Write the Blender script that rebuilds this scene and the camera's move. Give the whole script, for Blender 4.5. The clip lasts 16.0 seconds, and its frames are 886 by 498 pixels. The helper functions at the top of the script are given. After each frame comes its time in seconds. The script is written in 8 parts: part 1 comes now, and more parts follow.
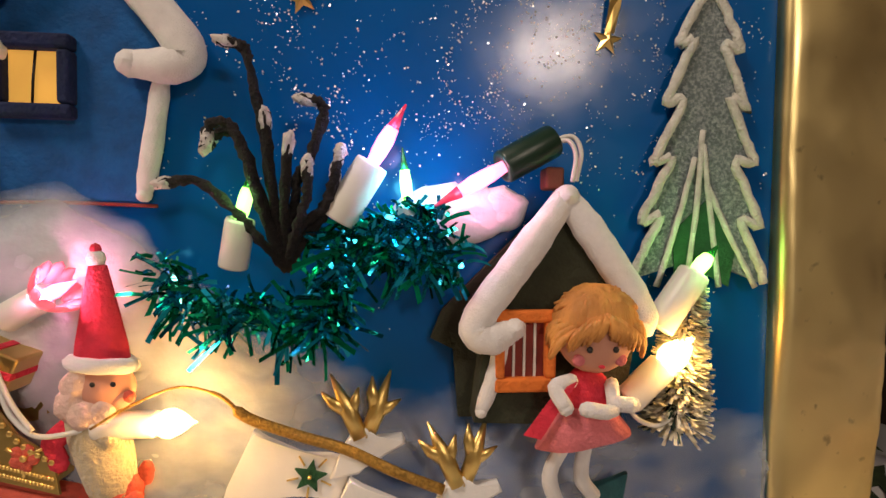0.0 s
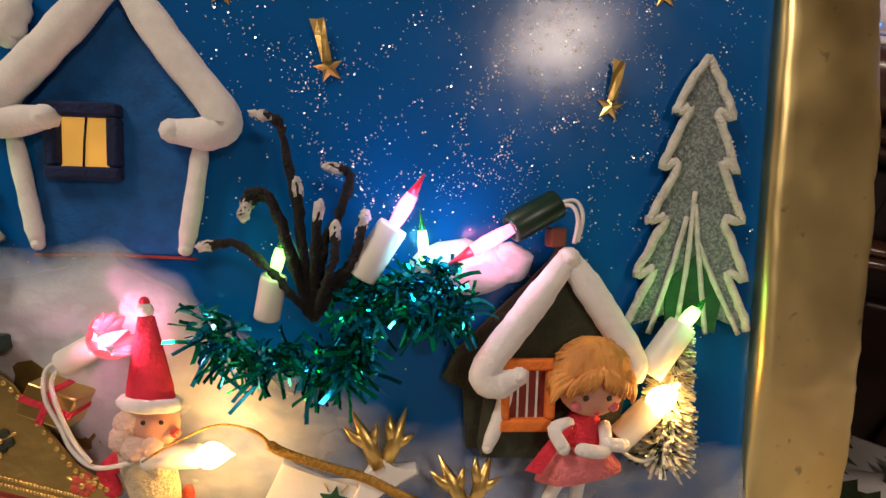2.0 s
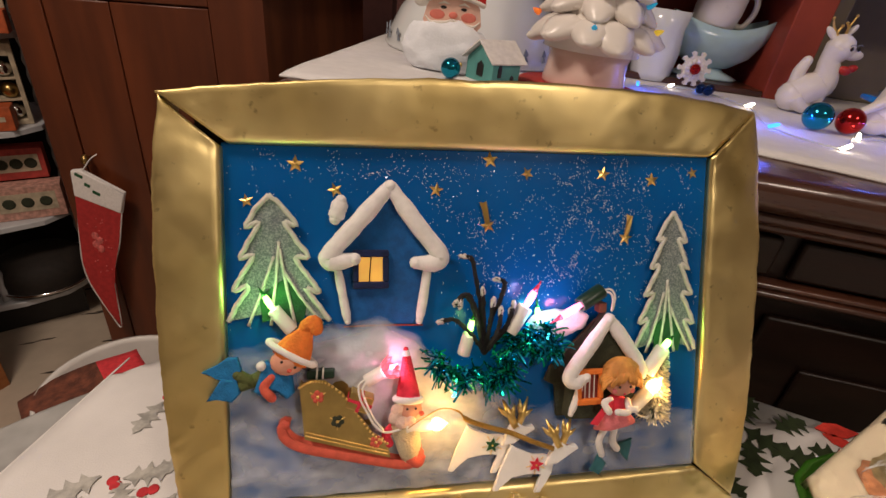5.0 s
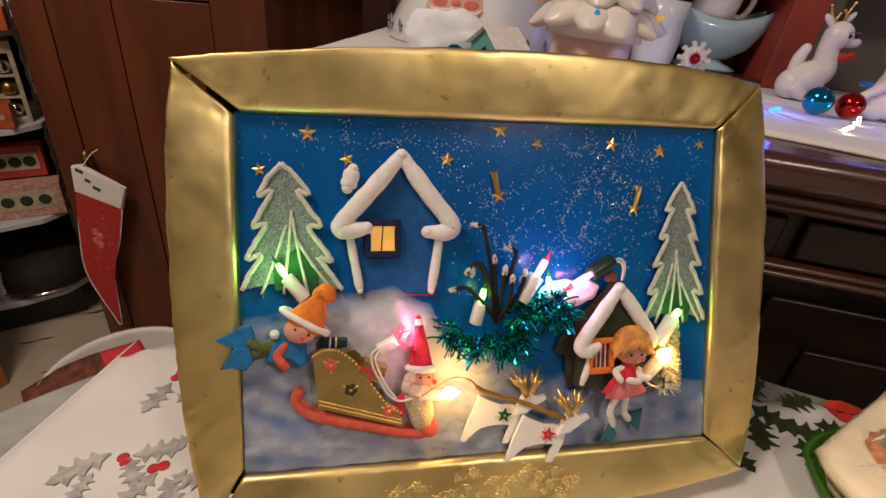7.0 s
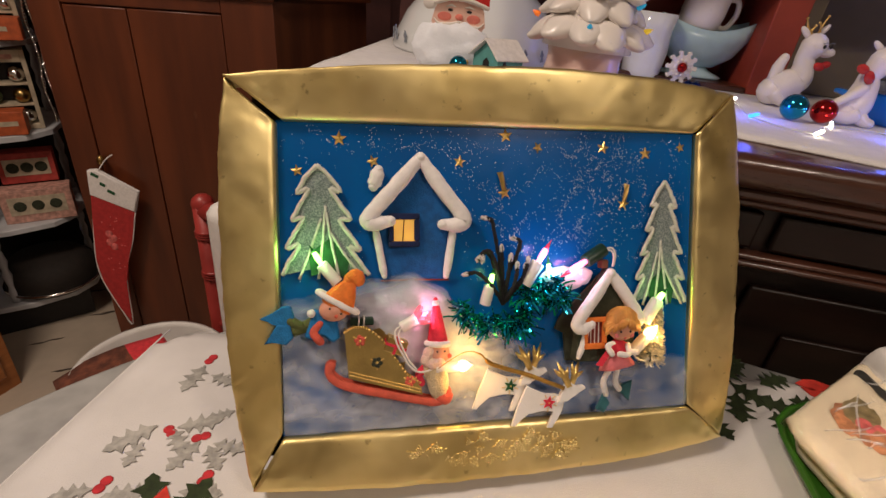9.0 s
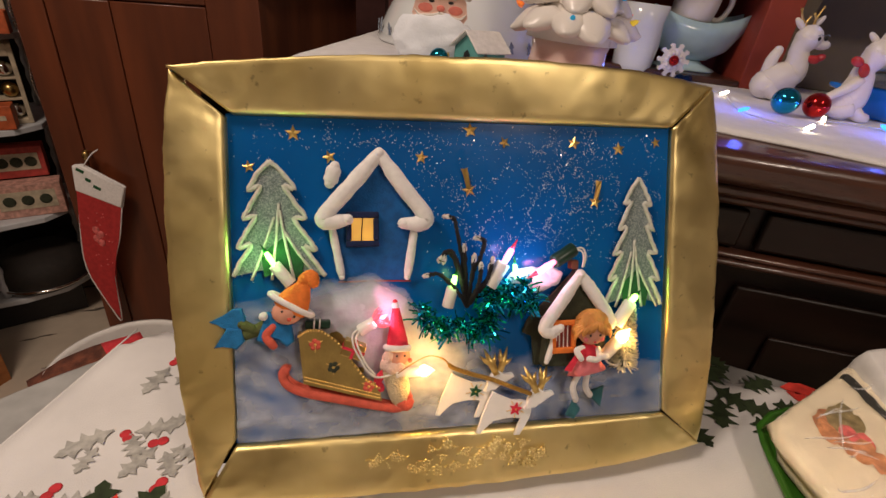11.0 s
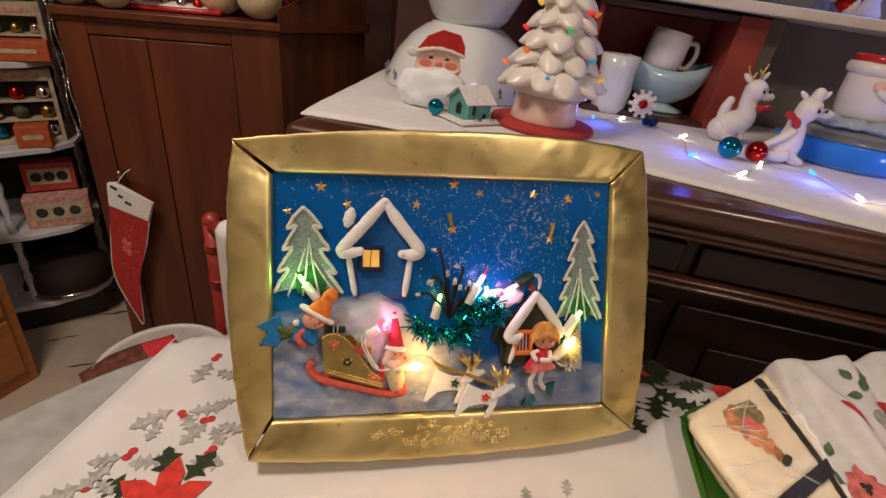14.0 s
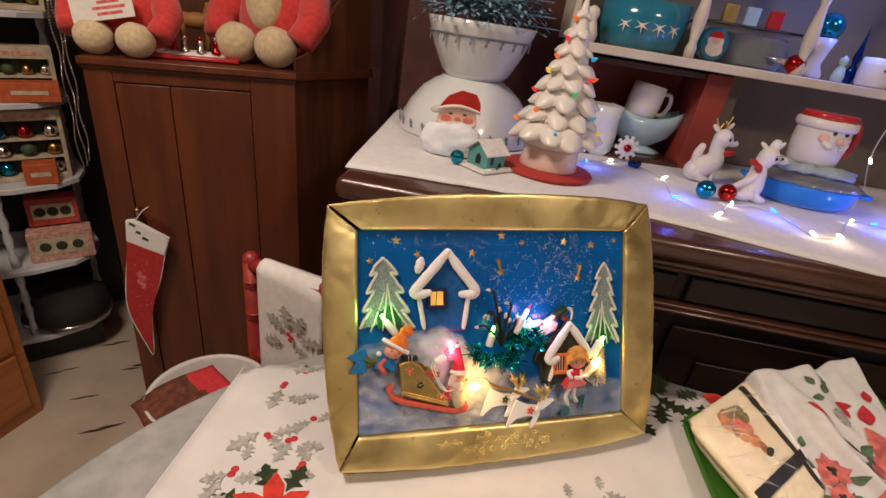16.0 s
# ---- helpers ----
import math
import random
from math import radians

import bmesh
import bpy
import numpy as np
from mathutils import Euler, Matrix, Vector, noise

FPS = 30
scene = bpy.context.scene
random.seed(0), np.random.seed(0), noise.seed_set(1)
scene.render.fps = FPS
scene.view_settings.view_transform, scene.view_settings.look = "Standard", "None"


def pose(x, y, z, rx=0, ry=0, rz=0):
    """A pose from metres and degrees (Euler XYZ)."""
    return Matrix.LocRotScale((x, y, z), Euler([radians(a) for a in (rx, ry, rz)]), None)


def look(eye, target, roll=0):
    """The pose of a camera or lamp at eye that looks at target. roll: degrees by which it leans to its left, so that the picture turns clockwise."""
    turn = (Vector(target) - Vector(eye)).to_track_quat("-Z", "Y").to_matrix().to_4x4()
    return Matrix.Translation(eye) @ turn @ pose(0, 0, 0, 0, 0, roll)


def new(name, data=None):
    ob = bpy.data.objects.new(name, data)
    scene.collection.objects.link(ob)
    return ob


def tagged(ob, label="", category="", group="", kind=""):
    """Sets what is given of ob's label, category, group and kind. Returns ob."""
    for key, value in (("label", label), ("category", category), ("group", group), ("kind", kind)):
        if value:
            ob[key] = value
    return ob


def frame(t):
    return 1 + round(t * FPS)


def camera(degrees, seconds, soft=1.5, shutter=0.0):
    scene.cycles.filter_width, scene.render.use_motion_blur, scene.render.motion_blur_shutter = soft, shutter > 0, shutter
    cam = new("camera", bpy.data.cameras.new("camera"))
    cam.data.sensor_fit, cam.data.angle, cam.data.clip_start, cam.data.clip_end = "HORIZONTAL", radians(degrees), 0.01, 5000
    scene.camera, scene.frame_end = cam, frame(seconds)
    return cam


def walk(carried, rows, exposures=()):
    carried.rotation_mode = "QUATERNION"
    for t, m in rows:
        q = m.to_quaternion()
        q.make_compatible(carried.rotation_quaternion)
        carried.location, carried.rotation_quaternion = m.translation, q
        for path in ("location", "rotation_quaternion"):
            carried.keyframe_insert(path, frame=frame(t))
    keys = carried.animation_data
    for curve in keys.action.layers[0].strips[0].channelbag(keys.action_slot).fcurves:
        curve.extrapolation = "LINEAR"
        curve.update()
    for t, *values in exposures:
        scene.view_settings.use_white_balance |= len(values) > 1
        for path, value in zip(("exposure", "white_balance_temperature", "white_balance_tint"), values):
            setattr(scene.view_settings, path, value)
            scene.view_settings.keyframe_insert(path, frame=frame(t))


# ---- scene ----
cam = camera(84.0, 16.0)
PATH = [
    (0.0, 0.0364, -0.0935, 0.9779, -5.81, -25.86, 3.04),
    (0.5, 0.0257, -0.0965, 0.9580, -6.70, -23.77, 3.50),
    (1.0, 0.0169, -0.0939, 0.9692, -7.66, -25.13, 4.16),
    (1.5, 0.0217, -0.0942, 0.9908, -6.94, -26.73, 4.08),
    (2.0, 0.0298, -0.0963, 1.0084, -5.93, -28.03, 3.97),
    (2.5, 0.0306, -0.1091, 1.0111, -5.62, -27.42, 4.19),
    (3.0, 0.0418, -0.1106, 1.0347, -4.32, -29.08, 3.68),
    (3.5, 0.0662, -0.1282, 1.0698, -2.99, -29.99, 2.80),
    (4.0, 0.0231, -0.2175, 1.1273, -4.29, -27.48, 2.99),
    (4.5, -0.0789, -0.2131, 1.1347, -10.58, -28.58, 5.16),
    (7.0, -0.0988, -0.2247, 1.1109, -11.24, -28.08, 4.76),
    (7.5, -0.1012, -0.2388, 1.1197, -11.36, -28.02, 4.71),
    (8.0, -0.1027, -0.2519, 1.1250, -11.34, -27.83, 4.57),
    (8.5, -0.1040, -0.2598, 1.1317, -11.27, -27.75, 4.52),
    (9.0, -0.1214, -0.2712, 1.1238, -11.71, -27.57, 4.69),
    (9.5, -0.1053, -0.2668, 1.1248, -11.45, -27.69, 4.48),
    (10.0, -0.0890, -0.2596, 1.1222, -11.34, -27.93, 4.46),
    (12.5, -0.0850, -0.2636, 1.1210, -11.46, -28.16, 4.99),
    (13.0, -0.0936, -0.2890, 1.1366, -11.45, -28.07, 5.15),
    (13.5, -0.0913, -0.3194, 1.1616, -11.27, -27.67, 5.37),
    (14.0, -0.0947, -0.3606, 1.1950, -11.08, -27.09, 5.53),
    (14.5, -0.0931, -0.4096, 1.2265, -11.20, -26.66, 5.65),
    (15.0, -0.1009, -0.4237, 1.2276, -11.90, -26.11, 5.56),
    (15.5, -0.1456, -0.4236, 1.2421, -13.31, -25.40, 5.84),
    (16.0, -0.2166, -0.4250, 1.2620, -15.05, -24.73, 6.16),
]
EXPOSURES = [(0.0, -0.68), (1.0, -0.78), (3.0, -0.75), (4.2, -0.54), (13.0, -0.56), (16.0, -0.32)]
walk(cam, [(t, pose(x, y, z, 0, 0, yaw) @ pose(0, 0, 0, 90 + pitch) @ pose(0, 0, 0, 0, 0, roll)) for t, x, y, z, yaw, pitch, roll in PATH], EXPOSURES)

# ---- world and lights ----
world = bpy.data.worlds.new("world")
scene.world = world
world.use_nodes = True
world.node_tree.nodes["Background"].inputs[0].default_value = (1.0, 0.86, 0.7, 1)
world.node_tree.nodes["Background"].inputs[1].default_value = 0.07


def lamp(name, kind, m, energy, color, size=0.1):
    data = bpy.data.lights.new(name, kind)
    data.energy, data.color = energy, color
    if kind == "AREA":
        data.shape, data.size = "DISK", size
    else:
        data.shadow_soft_size = size
    ob = new(name, data)
    ob.matrix_world = m
    return ob


lamp("ceiling_lamp_light", "AREA", look((0.6, -1.15, 2.18), (0.6, -1.1, 0)), 16.0, (1.0, 0.81, 0.67), 0.32)
# unseen fill lamp, added to brighten the left and back of the room
lamp("room_fill_light", "AREA", look((-0.85, 0.0, 2.36), (-0.85, 0.05, 0)), 31, (1.0, 0.81, 0.67), 0.45)

# ---- materials ----


def mat(name, color=(0.5, 0.5, 0.5), rough=0.5, metal=0.0, var=0.15, scale=40.0, bump=0.15, bscale=None, stretch=(1, 1, 1), color2=None, coat=0.0, sheen=0.0, emit=None, strength=0.0, trans=0.0, island=0.0, spec=0.5, mid=(0.35, 0.65), detail=4.0):
    m = bpy.data.materials.new(name)
    m.use_nodes = True
    nt = m.node_tree
    n, l = nt.nodes, nt.links
    b = n["Principled BSDF"]
    b.inputs["Roughness"].default_value, b.inputs["Metallic"].default_value = rough, metal
    b.inputs["Coat Weight"].default_value, b.inputs["Sheen Weight"].default_value = coat, sheen
    b.inputs["Transmission Weight"].default_value = trans
    b.inputs["Specular IOR Level"].default_value = spec
    tc = n.new("ShaderNodeTexCoord")
    mp = n.new("ShaderNodeMapping")
    mp.inputs["Scale"].default_value = stretch
    l.new(tc.outputs["Object"], mp.inputs["Vector"])
    no = n.new("ShaderNodeTexNoise")
    no.inputs["Scale"].default_value, no.inputs["Detail"].default_value = scale, detail
    l.new(mp.outputs[0], no.inputs["Vector"])
    rr = n.new("ShaderNodeValToRGB")
    rr.color_ramp.elements[0].position, rr.color_ramp.elements[1].position = mid
    c2 = color2 or tuple(min(1, c * (1 + var)) for c in color)
    c1 = color if color2 else tuple(c * (1 - var) for c in color)
    rr.color_ramp.elements[0].color, rr.color_ramp.elements[1].color = (*c1, 1), (*c2, 1)
    l.new(no.outputs["Fac"], rr.inputs[0])
    out = rr.outputs[0]
    if island:
        g = n.new("ShaderNodeNewGeometry")
        h = n.new("ShaderNodeHueSaturation")
        mr = n.new("ShaderNodeMapRange")
        mr.inputs[3].default_value, mr.inputs[4].default_value = 1 - island, 1 + island
        l.new(g.outputs["Random Per Island"], mr.inputs[0])
        l.new(mr.outputs[0], h.inputs["Value"])
        l.new(out, h.inputs["Color"])
        out = h.outputs[0]
    l.new(out, b.inputs["Base Color"])
    if bump:
        n2 = n.new("ShaderNodeTexNoise")
        n2.inputs["Scale"].default_value, n2.inputs["Detail"].default_value = bscale or scale * 4, 6
        l.new(mp.outputs[0], n2.inputs["Vector"])
        bp = n.new("ShaderNodeBump")
        bp.inputs["Strength"].default_value, bp.inputs["Distance"].default_value = bump, 0.002
        l.new(n2.outputs["Fac"], bp.inputs["Height"])
        l.new(bp.outputs[0], b.inputs["Normal"])
        mr = n.new("ShaderNodeMapRange")
        mr.inputs[3].default_value, mr.inputs[4].default_value = max(0.02, rough - 0.08), min(1, rough + 0.08)
        l.new(n2.outputs["Fac"], mr.inputs[0])
        l.new(mr.outputs[0], b.inputs["Roughness"])
    if emit:
        b.inputs["Emission Color"].default_value, b.inputs["Emission Strength"].default_value = (*emit, 1), strength
    return m


M = {
    "gold_foil": mat("gold_foil", (0.62, 0.43, 0.14), 0.3, 1.0, 0.0, 9, 0.35, 14, color2=(0.78, 0.58, 0.24)),
    "panel_blue": mat("panel_blue", (0.001, 0.096, 0.345), 0.175, 0, 0.12, 14, 0.04, 90, spec=0.38),
    "cloth_white": mat("cloth_white", (0.7, 0.68, 0.665), 0.85, 0, 0.04, 20, 0.25, 900),
    "felt_white": mat("felt_white", (0.8, 0.77, 0.75), 0.97, 0, 0.06, 160, 0.3, 1400, sheen=0.5),
    "dark_wood": mat("dark_wood", (0.045, 0.016, 0.009), 0.3, 0, 0, 6, 0.12, 60, (1, 6, 9), (0.085, 0.03, 0.016), coat=0.3),
    "cupboard_wood": mat("cupboard_wood", (0.072, 0.017, 0.006), 0.42, 0, 0, 2.4, 0.06, 34, (4.5, 4.5, 0.8), (0.15, 0.036, 0.011), coat=0.12, mid=(0.3, 0.72), detail=5),
    "pine": mat("pine", (0.3, 0.1, 0.025), 0.4, 0, 0, 5, 0.1, 50, (1, 1, 9), (0.42, 0.16, 0.045)),
    "wall_maroon": mat("wall_maroon", (0.085, 0.028, 0.024), 0.75, 0, 0.2, 12, 0.2, 150),
    "floor": mat("floor", (0.5, 0.42, 0.33), 0.45, 0, 0.1, 8, 0.1, 60),
    "ceiling": mat("ceiling", (0.7, 0.66, 0.59), 0.9, 0, 0.04, 6, 0.2, 200),
    "hutch_white": mat("hutch_white", (0.68, 0.62, 0.52), 0.5, 0, 0.08, 12, 0.1, 120),
    "hutch_red": mat("hutch_red", (0.3, 0.045, 0.025), 0.5, 0, 0.15, 12, 0.1, 120),
}

# ---- mesh tools ----


class Mesh:
    """A bmesh with the few shapes that the things are made of; every shape takes a pose and a material slot."""

    def __init__(self):
        self.bm, self.smooth = bmesh.new(), set()

    def _done(self, verts, m, slot, smooth):
        if m is not None:
            bmesh.ops.transform(self.bm, matrix=m, verts=verts)
        for f in {f for v in verts for f in v.link_faces}:
            f.material_index, f.smooth = slot, smooth
        return verts

    def raw(self, verts, faces, m=None, slot=0, smooth=False):
        vs = [self.bm.verts.new(v) for v in verts]
        for f in faces:
            try:
                g = self.bm.faces.new([vs[i] for i in f])
                g.material_index, g.smooth = slot, smooth
            except ValueError:
                pass
        if m is not None:
            for v in vs:
                v.co = m @ v.co
        return vs

    def box(self, x0, y0, z0, x1, y1, z1, bevel=0.0, m=None, slot=0, seg=2):
        vs = self.raw([(x, y, z) for z in (z0, z1) for y in (y0, y1) for x in (x0, x1)],
                      [(0, 2, 3, 1), (4, 5, 7, 6), (0, 1, 5, 4), (2, 6, 7, 3), (0, 4, 6, 2), (1, 3, 7, 5)], m, slot)
        if bevel:
            es = list({e for v in vs for e in v.link_edges})
            r = bmesh.ops.bevel(self.bm, geom=es, offset=bevel, segments=seg, affect="EDGES", profile=0.5)
            for f in r["faces"]:
                f.material_index, f.smooth = slot, True
        return vs

    def lathe(self, profile, n=24, m=None, slot=0, wob=0.0, sx=1.0, sy=1.0):
        vs, fs = [], []
        for r, z in profile:
            for k in range(n):
                a = 2 * math.pi * k / n
                q = r * (1 + wob * math.sin(5 * a + 40 * z))
                vs.append((q * math.cos(a) * sx, q * math.sin(a) * sy, z))
        for i in range(len(profile) - 1):
            for k in range(n):
                a, b = i * n + k, i * n + (k + 1) % n
                fs.append((a, b, b + n, a + n))
        if profile[0][0] > 1e-5:
            fs.append(tuple(range(n))[::-1])
        if profile[-1][0] > 1e-5:
            fs.append(tuple(range(len(vs) - n, len(vs))))
        return self.raw(vs, fs, m, slot, True)

    def ball(self, r, m=None, slot=0, n=16, sx=1.0, sy=1.0, sz=1.0):
        k = n // 2
        prof = [(max(1e-6, r * math.sin(math.pi * i / k)), -r * math.cos(math.pi * i / k) * sz) for i in range(k + 1)]
        return self.lathe(prof, n, m, slot, 0, sx, sy)

    def tube(self, path, r, n=8, m=None, slot=0, flat=1.0, fuzz=0.0):
        """A round or flattened rod along a path; r is one radius or one for every point."""
        pts = [Vector(p) for p in path]
        rs = r if isinstance(r, (list, tuple)) else [r] * len(pts)
        vs, fs = [], []
        side = None
        for i, p in enumerate(pts):
            t = (pts[min(i + 1, len(pts) - 1)] - pts[max(i - 1, 0)]).normalized()
            if side is None:
                side = t.orthogonal() if abs(t.z) > 0.9 else t.cross(Vector((0, 0, 1)))
            side = (side - t * side.dot(t)).normalized()
            up = t.cross(side)
            for k in range(n):
                a = 2 * math.pi * k / n
                q = rs[i] * (1 + fuzz * (random.random() - 0.5))
                vs.append(p + side * (q * math.cos(a)) + up * (q * flat * math.sin(a)))
        for i in range(len(pts) - 1):
            for k in range(n):
                a, b = i * n + k, i * n + (k + 1) % n
                fs.append((a, b, b + n, a + n))
        fs += [tuple(range(n))[::-1], tuple(range(len(vs) - n, len(vs)))]
        return self.raw(vs, fs, m, slot, True)

    def plate(self, outline, z0, z1, m=None, slot=0, bevel=0.0):
        """A flat piece cut to an outline in x, y."""
        n = len(outline)
        area = sum(outline[i][0] * outline[(i + 1) % n][1] - outline[(i + 1) % n][0] * outline[i][1] for i in range(n))
        o = outline if area > 0 else outline[::-1]
        vs = self.raw([(x, y, z0) for x, y in o] + [(x, y, z1) for x, y in o],
                      [tuple(range(n))[::-1], tuple(range(n, 2 * n))] + [(i, (i + 1) % n, n + (i + 1) % n, n + i) for i in range(n)], None, slot)
        if bevel:
            es = [e for e in {e for v in vs[n:] for e in v.link_edges} if e.verts[0] in vs[n:] and e.verts[1] in vs[n:]]
            r = bmesh.ops.bevel(self.bm, geom=es, offset=bevel, segments=2, affect="EDGES", profile=0.5)
            for f in r["faces"]:
                f.material_index, f.smooth = slot, True
            vs = [v for v in self.bm.verts if v in set(vs) or v in set(r["verts"])]
        if m is not None:
            for v in {v for v in vs if v.is_valid}:
                v.co = m @ v.co
        return vs

    def finish(self, name, mats):
        me = bpy.data.meshes.new(name)
        bmesh.ops.recalc_face_normals(self.bm, faces=self.bm.faces)
        self.bm.to_mesh(me)
        self.bm.free()
        for x in mats if isinstance(mats, (list, tuple)) else [mats]:
            me.materials.append(M[x] if isinstance(x, str) else x)
        return me


def part(name, b, mats, parent=None, label="", m=None):
    ob = new(name, b.finish(name, mats))
    if parent is not None:
        ob.parent = parent
    if m is not None:
        ob.matrix_basis = m
    if label:
        ob["label"] = label
    return ob


def thing(name, m, label, category, group="", kind="", b=None, mats=None):
    """A top-level thing: an Empty at its base, or one mesh."""
    ob = new(name, b.finish(name, mats) if b else None)
    ob.matrix_world = m
    return tagged(ob, label, category, group, kind)


def arc(points, n=6):
    """A smooth path through points (Catmull-Rom)."""
    p = [Vector(q) for q in points]
    p = [2 * p[0] - p[1], *p, 2 * p[-1] - p[-2]]
    out = []
    for i in range(1, len(p) - 2):
        for k in range(n):
            t = k / n
            out.append(0.5 * (2 * p[i] + (p[i + 1] - p[i - 1]) * t + (2 * p[i - 1] - 5 * p[i] + 4 * p[i + 1] - p[i + 2]) * t * t + (3 * p[i] - p[i - 1] - 3 * p[i + 1] + p[i + 2]) * t ** 3))
    return out + [p[-2]]


TABLE, TOP = 0.75, 1.01
PIC = pose(0, 0.07, 0.915, 66, 0, 0)
DRESSER = pose(-0.239, 0.402, 0.0153, 0, 2.9, -16.1)
CUP = pose(-0.289, 0.996, 0.151, 0, 0, -2.2) @ Matrix.Diagonal((0.577, 0.88, 0.8545, 1))
CUP_TOP = pose(-0.289, 0.996, 1.103, 0, 0, -2.2) @ Matrix.Scale(0.88, 4)


def relief(deep, dx=0.0, dy=0.0):
    """A place in the picture for a thing that stands out from the panel by less or more."""
    return PIC @ pose(dx, dy, 0) @ Matrix.Diagonal((1, 1, deep, 1))



# ---- the room ----


def slab(name, x0, y0, z0, x1, y1, z1, material, label, category, m=None):
    b = Mesh()
    b.box(x0, y0, z0, x1, y1, z1)
    return thing(name, m or Matrix(), label, category, "", "structure", b, material)


slab("floor", -3.0, -3.0, -0.1, 3.0, 3.0, 0.0, "floor", "cream vinyl floor with small dark streak marks", "floor")
slab("ceiling", -3.0, -3.0, 2.4, 3.0, 3.0, 2.5, "ceiling", "plain off-white ceiling over the room", "ceiling")
# unseen wall, made light to brighten the reflection in the frame's left side
slab("wall_west", -3.1, -3.0, 0, -3.0, 3.0, 2.4, "ceiling", "unseen plain light wall that closes the room", "wall")
slab("wall_south", -3.0, -3.1, 0, 3.0, -3.0, 2.4, "ceiling", "unseen plain light wall that closes the room", "wall")
slab("wall_east", 3.0, -3.0, 0, 3.1, 3.0, 2.4, "ceiling", "unseen plain light wall that closes the room", "wall")
slab("wall_north", 0.0, 0.66, 0, 1.9, 0.76, 2.4, "wall_maroon", "dark maroon painted wall behind the sideboard", "wall", DRESSER)
# unseen light stretch, added so the frame's right side reflects less maroon
slab("wall_north_3", 1.9, 0.66, 0, 3.1, 0.76, 2.4, "ceiling", "unseen light wall added past the sideboard for reflections", "wall", DRESSER)
slab("wall_north_2", -3.0, 1.95, 0, 0.15, 2.05, 2.4, "wall_maroon", "dark maroon painted wall behind the cupboard", "wall")
slab("wall_return", 0.04, 1.1, 0, 0.14, 1.95, 2.4, "wall_maroon", "short return of the dark maroon wall", "wall")

M.update({
    "card_dark": mat("card_dark", (0.015, 0.01, 0.007), 0.8, 0, 0.2, 60, 0.2),
    "felt_dark": mat("felt_dark", (0.035, 0.04, 0.022), 0.95, 0, 0.2, 150, 0.5, 700),
    "felt_green": mat("felt_green", (0.015, 0.085, 0.03), 0.95, 0, 0.2, 150, 0.5, 700),
    "felt_teal": mat("felt_teal", (0.03, 0.13, 0.15), 0.95, 0, 0.2, 150, 0.5, 700),
    "felt_blue": mat("felt_blue", (0.01, 0.16, 0.4), 0.9, 0, 0.15, 150, 0.5, 700),
    "felt_navy": mat("felt_navy", (0.004, 0.012, 0.06), 0.95, 0, 0.2, 150, 0.5, 700),
    "felt_red": mat("felt_red", (0.66, 0.03, 0.06), 0.9, 0, 0.12, 150, 0.5, 700),
    "felt_pink": mat("felt_pink", (0.75, 0.2, 0.22), 0.9, 0, 0.1, 150, 0.5, 700),
    "felt_orange": mat("felt_orange", (0.8, 0.2, 0.03), 0.9, 0, 0.12, 150, 0.5, 700),
    "felt_coral": mat("felt_coral", (0.62, 0.1, 0.06), 0.8, 0, 0.12, 150, 0.4, 700),
    "deer_white": mat("deer_white", (0.86, 0.84, 0.8), 0.7, 0, 0.04, 60, 0.15, 500, sheen=0.2),
    "skin": mat("skin", (0.66, 0.31, 0.21), 0.6, 0, 0.06, 60, 0.1),
    "hair": mat("hair", (0.8, 0.34, 0.08), 0.7, 0, 0.35, 60, 0.8, 500, (1, 0.15, 1)),
    "black": mat("black", (0.012, 0.01, 0.01), 0.5, 0, 0.2, 80, 0.2),
    "chenille": mat("chenille", (0.012, 0.009, 0.009), 0.9, 0, 0.3, 300, 0.8, 900),
    "gold": mat("gold", (0.85, 0.6, 0.2), 0.36, 1.0, 0.12, 60, 0.2, 200),
    "gold_card": mat("gold_card", (0.5, 0.36, 0.12), 0.38, 0.85, 0.15, 50, 0.2, 300),
    "plastic_white": mat("plastic_white", (0.8, 0.77, 0.7), 0.4, 0, 0.04, 40, 0.05),
    "plastic_green": mat("plastic_green", (0.008, 0.03, 0.016), 0.35, 0, 0.1, 40, 0.05),
    "wire_white": mat("wire_white", (0.75, 0.72, 0.66), 0.45, 0, 0.05, 40, 0.05),
    "glitter": mat("glitter", (0.9, 0.95, 1.0), 0.3, 0.6, 0.05, 60, 0, island=0.2),
    "glitter_felt": mat("glitter_felt", (0.17, 0.22, 0.23), 0.42, 0.25, 0, 900, 1.0, 1500, color2=(0.5, 0.56, 0.56), mid=(0.4, 0.7)),
    "cotton_solid": mat("cotton_solid", (0.8, 0.83, 0.88), 1.0, 0, 0.04, 60, 0.35, 320),
    "tinsel_teal": mat("tinsel_teal", (0.01, 0.34, 0.52), 0.12, 0.88, 0.3, 60, 0, island=0.7),
    "tinsel_green": mat("tinsel_green", (0.0, 0.32, 0.17), 0.12, 0.88, 0.3, 60, 0, island=0.7),
    "bristle": mat("bristle", (0.8, 0.74, 0.58), 0.6, 0.0, 0.2, 60, 0, island=0.4),
    "glass_amber": mat("glass_amber", (0.5, 0.25, 0.03), 0.4, 0, 0.25, 70, 0.1, emit=(1.0, 0.5, 0.1), strength=0.9),
})


def bulb_mat(name, color, strength):
    return mat(name, color, 0.15, 0, 0.05, 40, 0, emit=color, strength=strength)


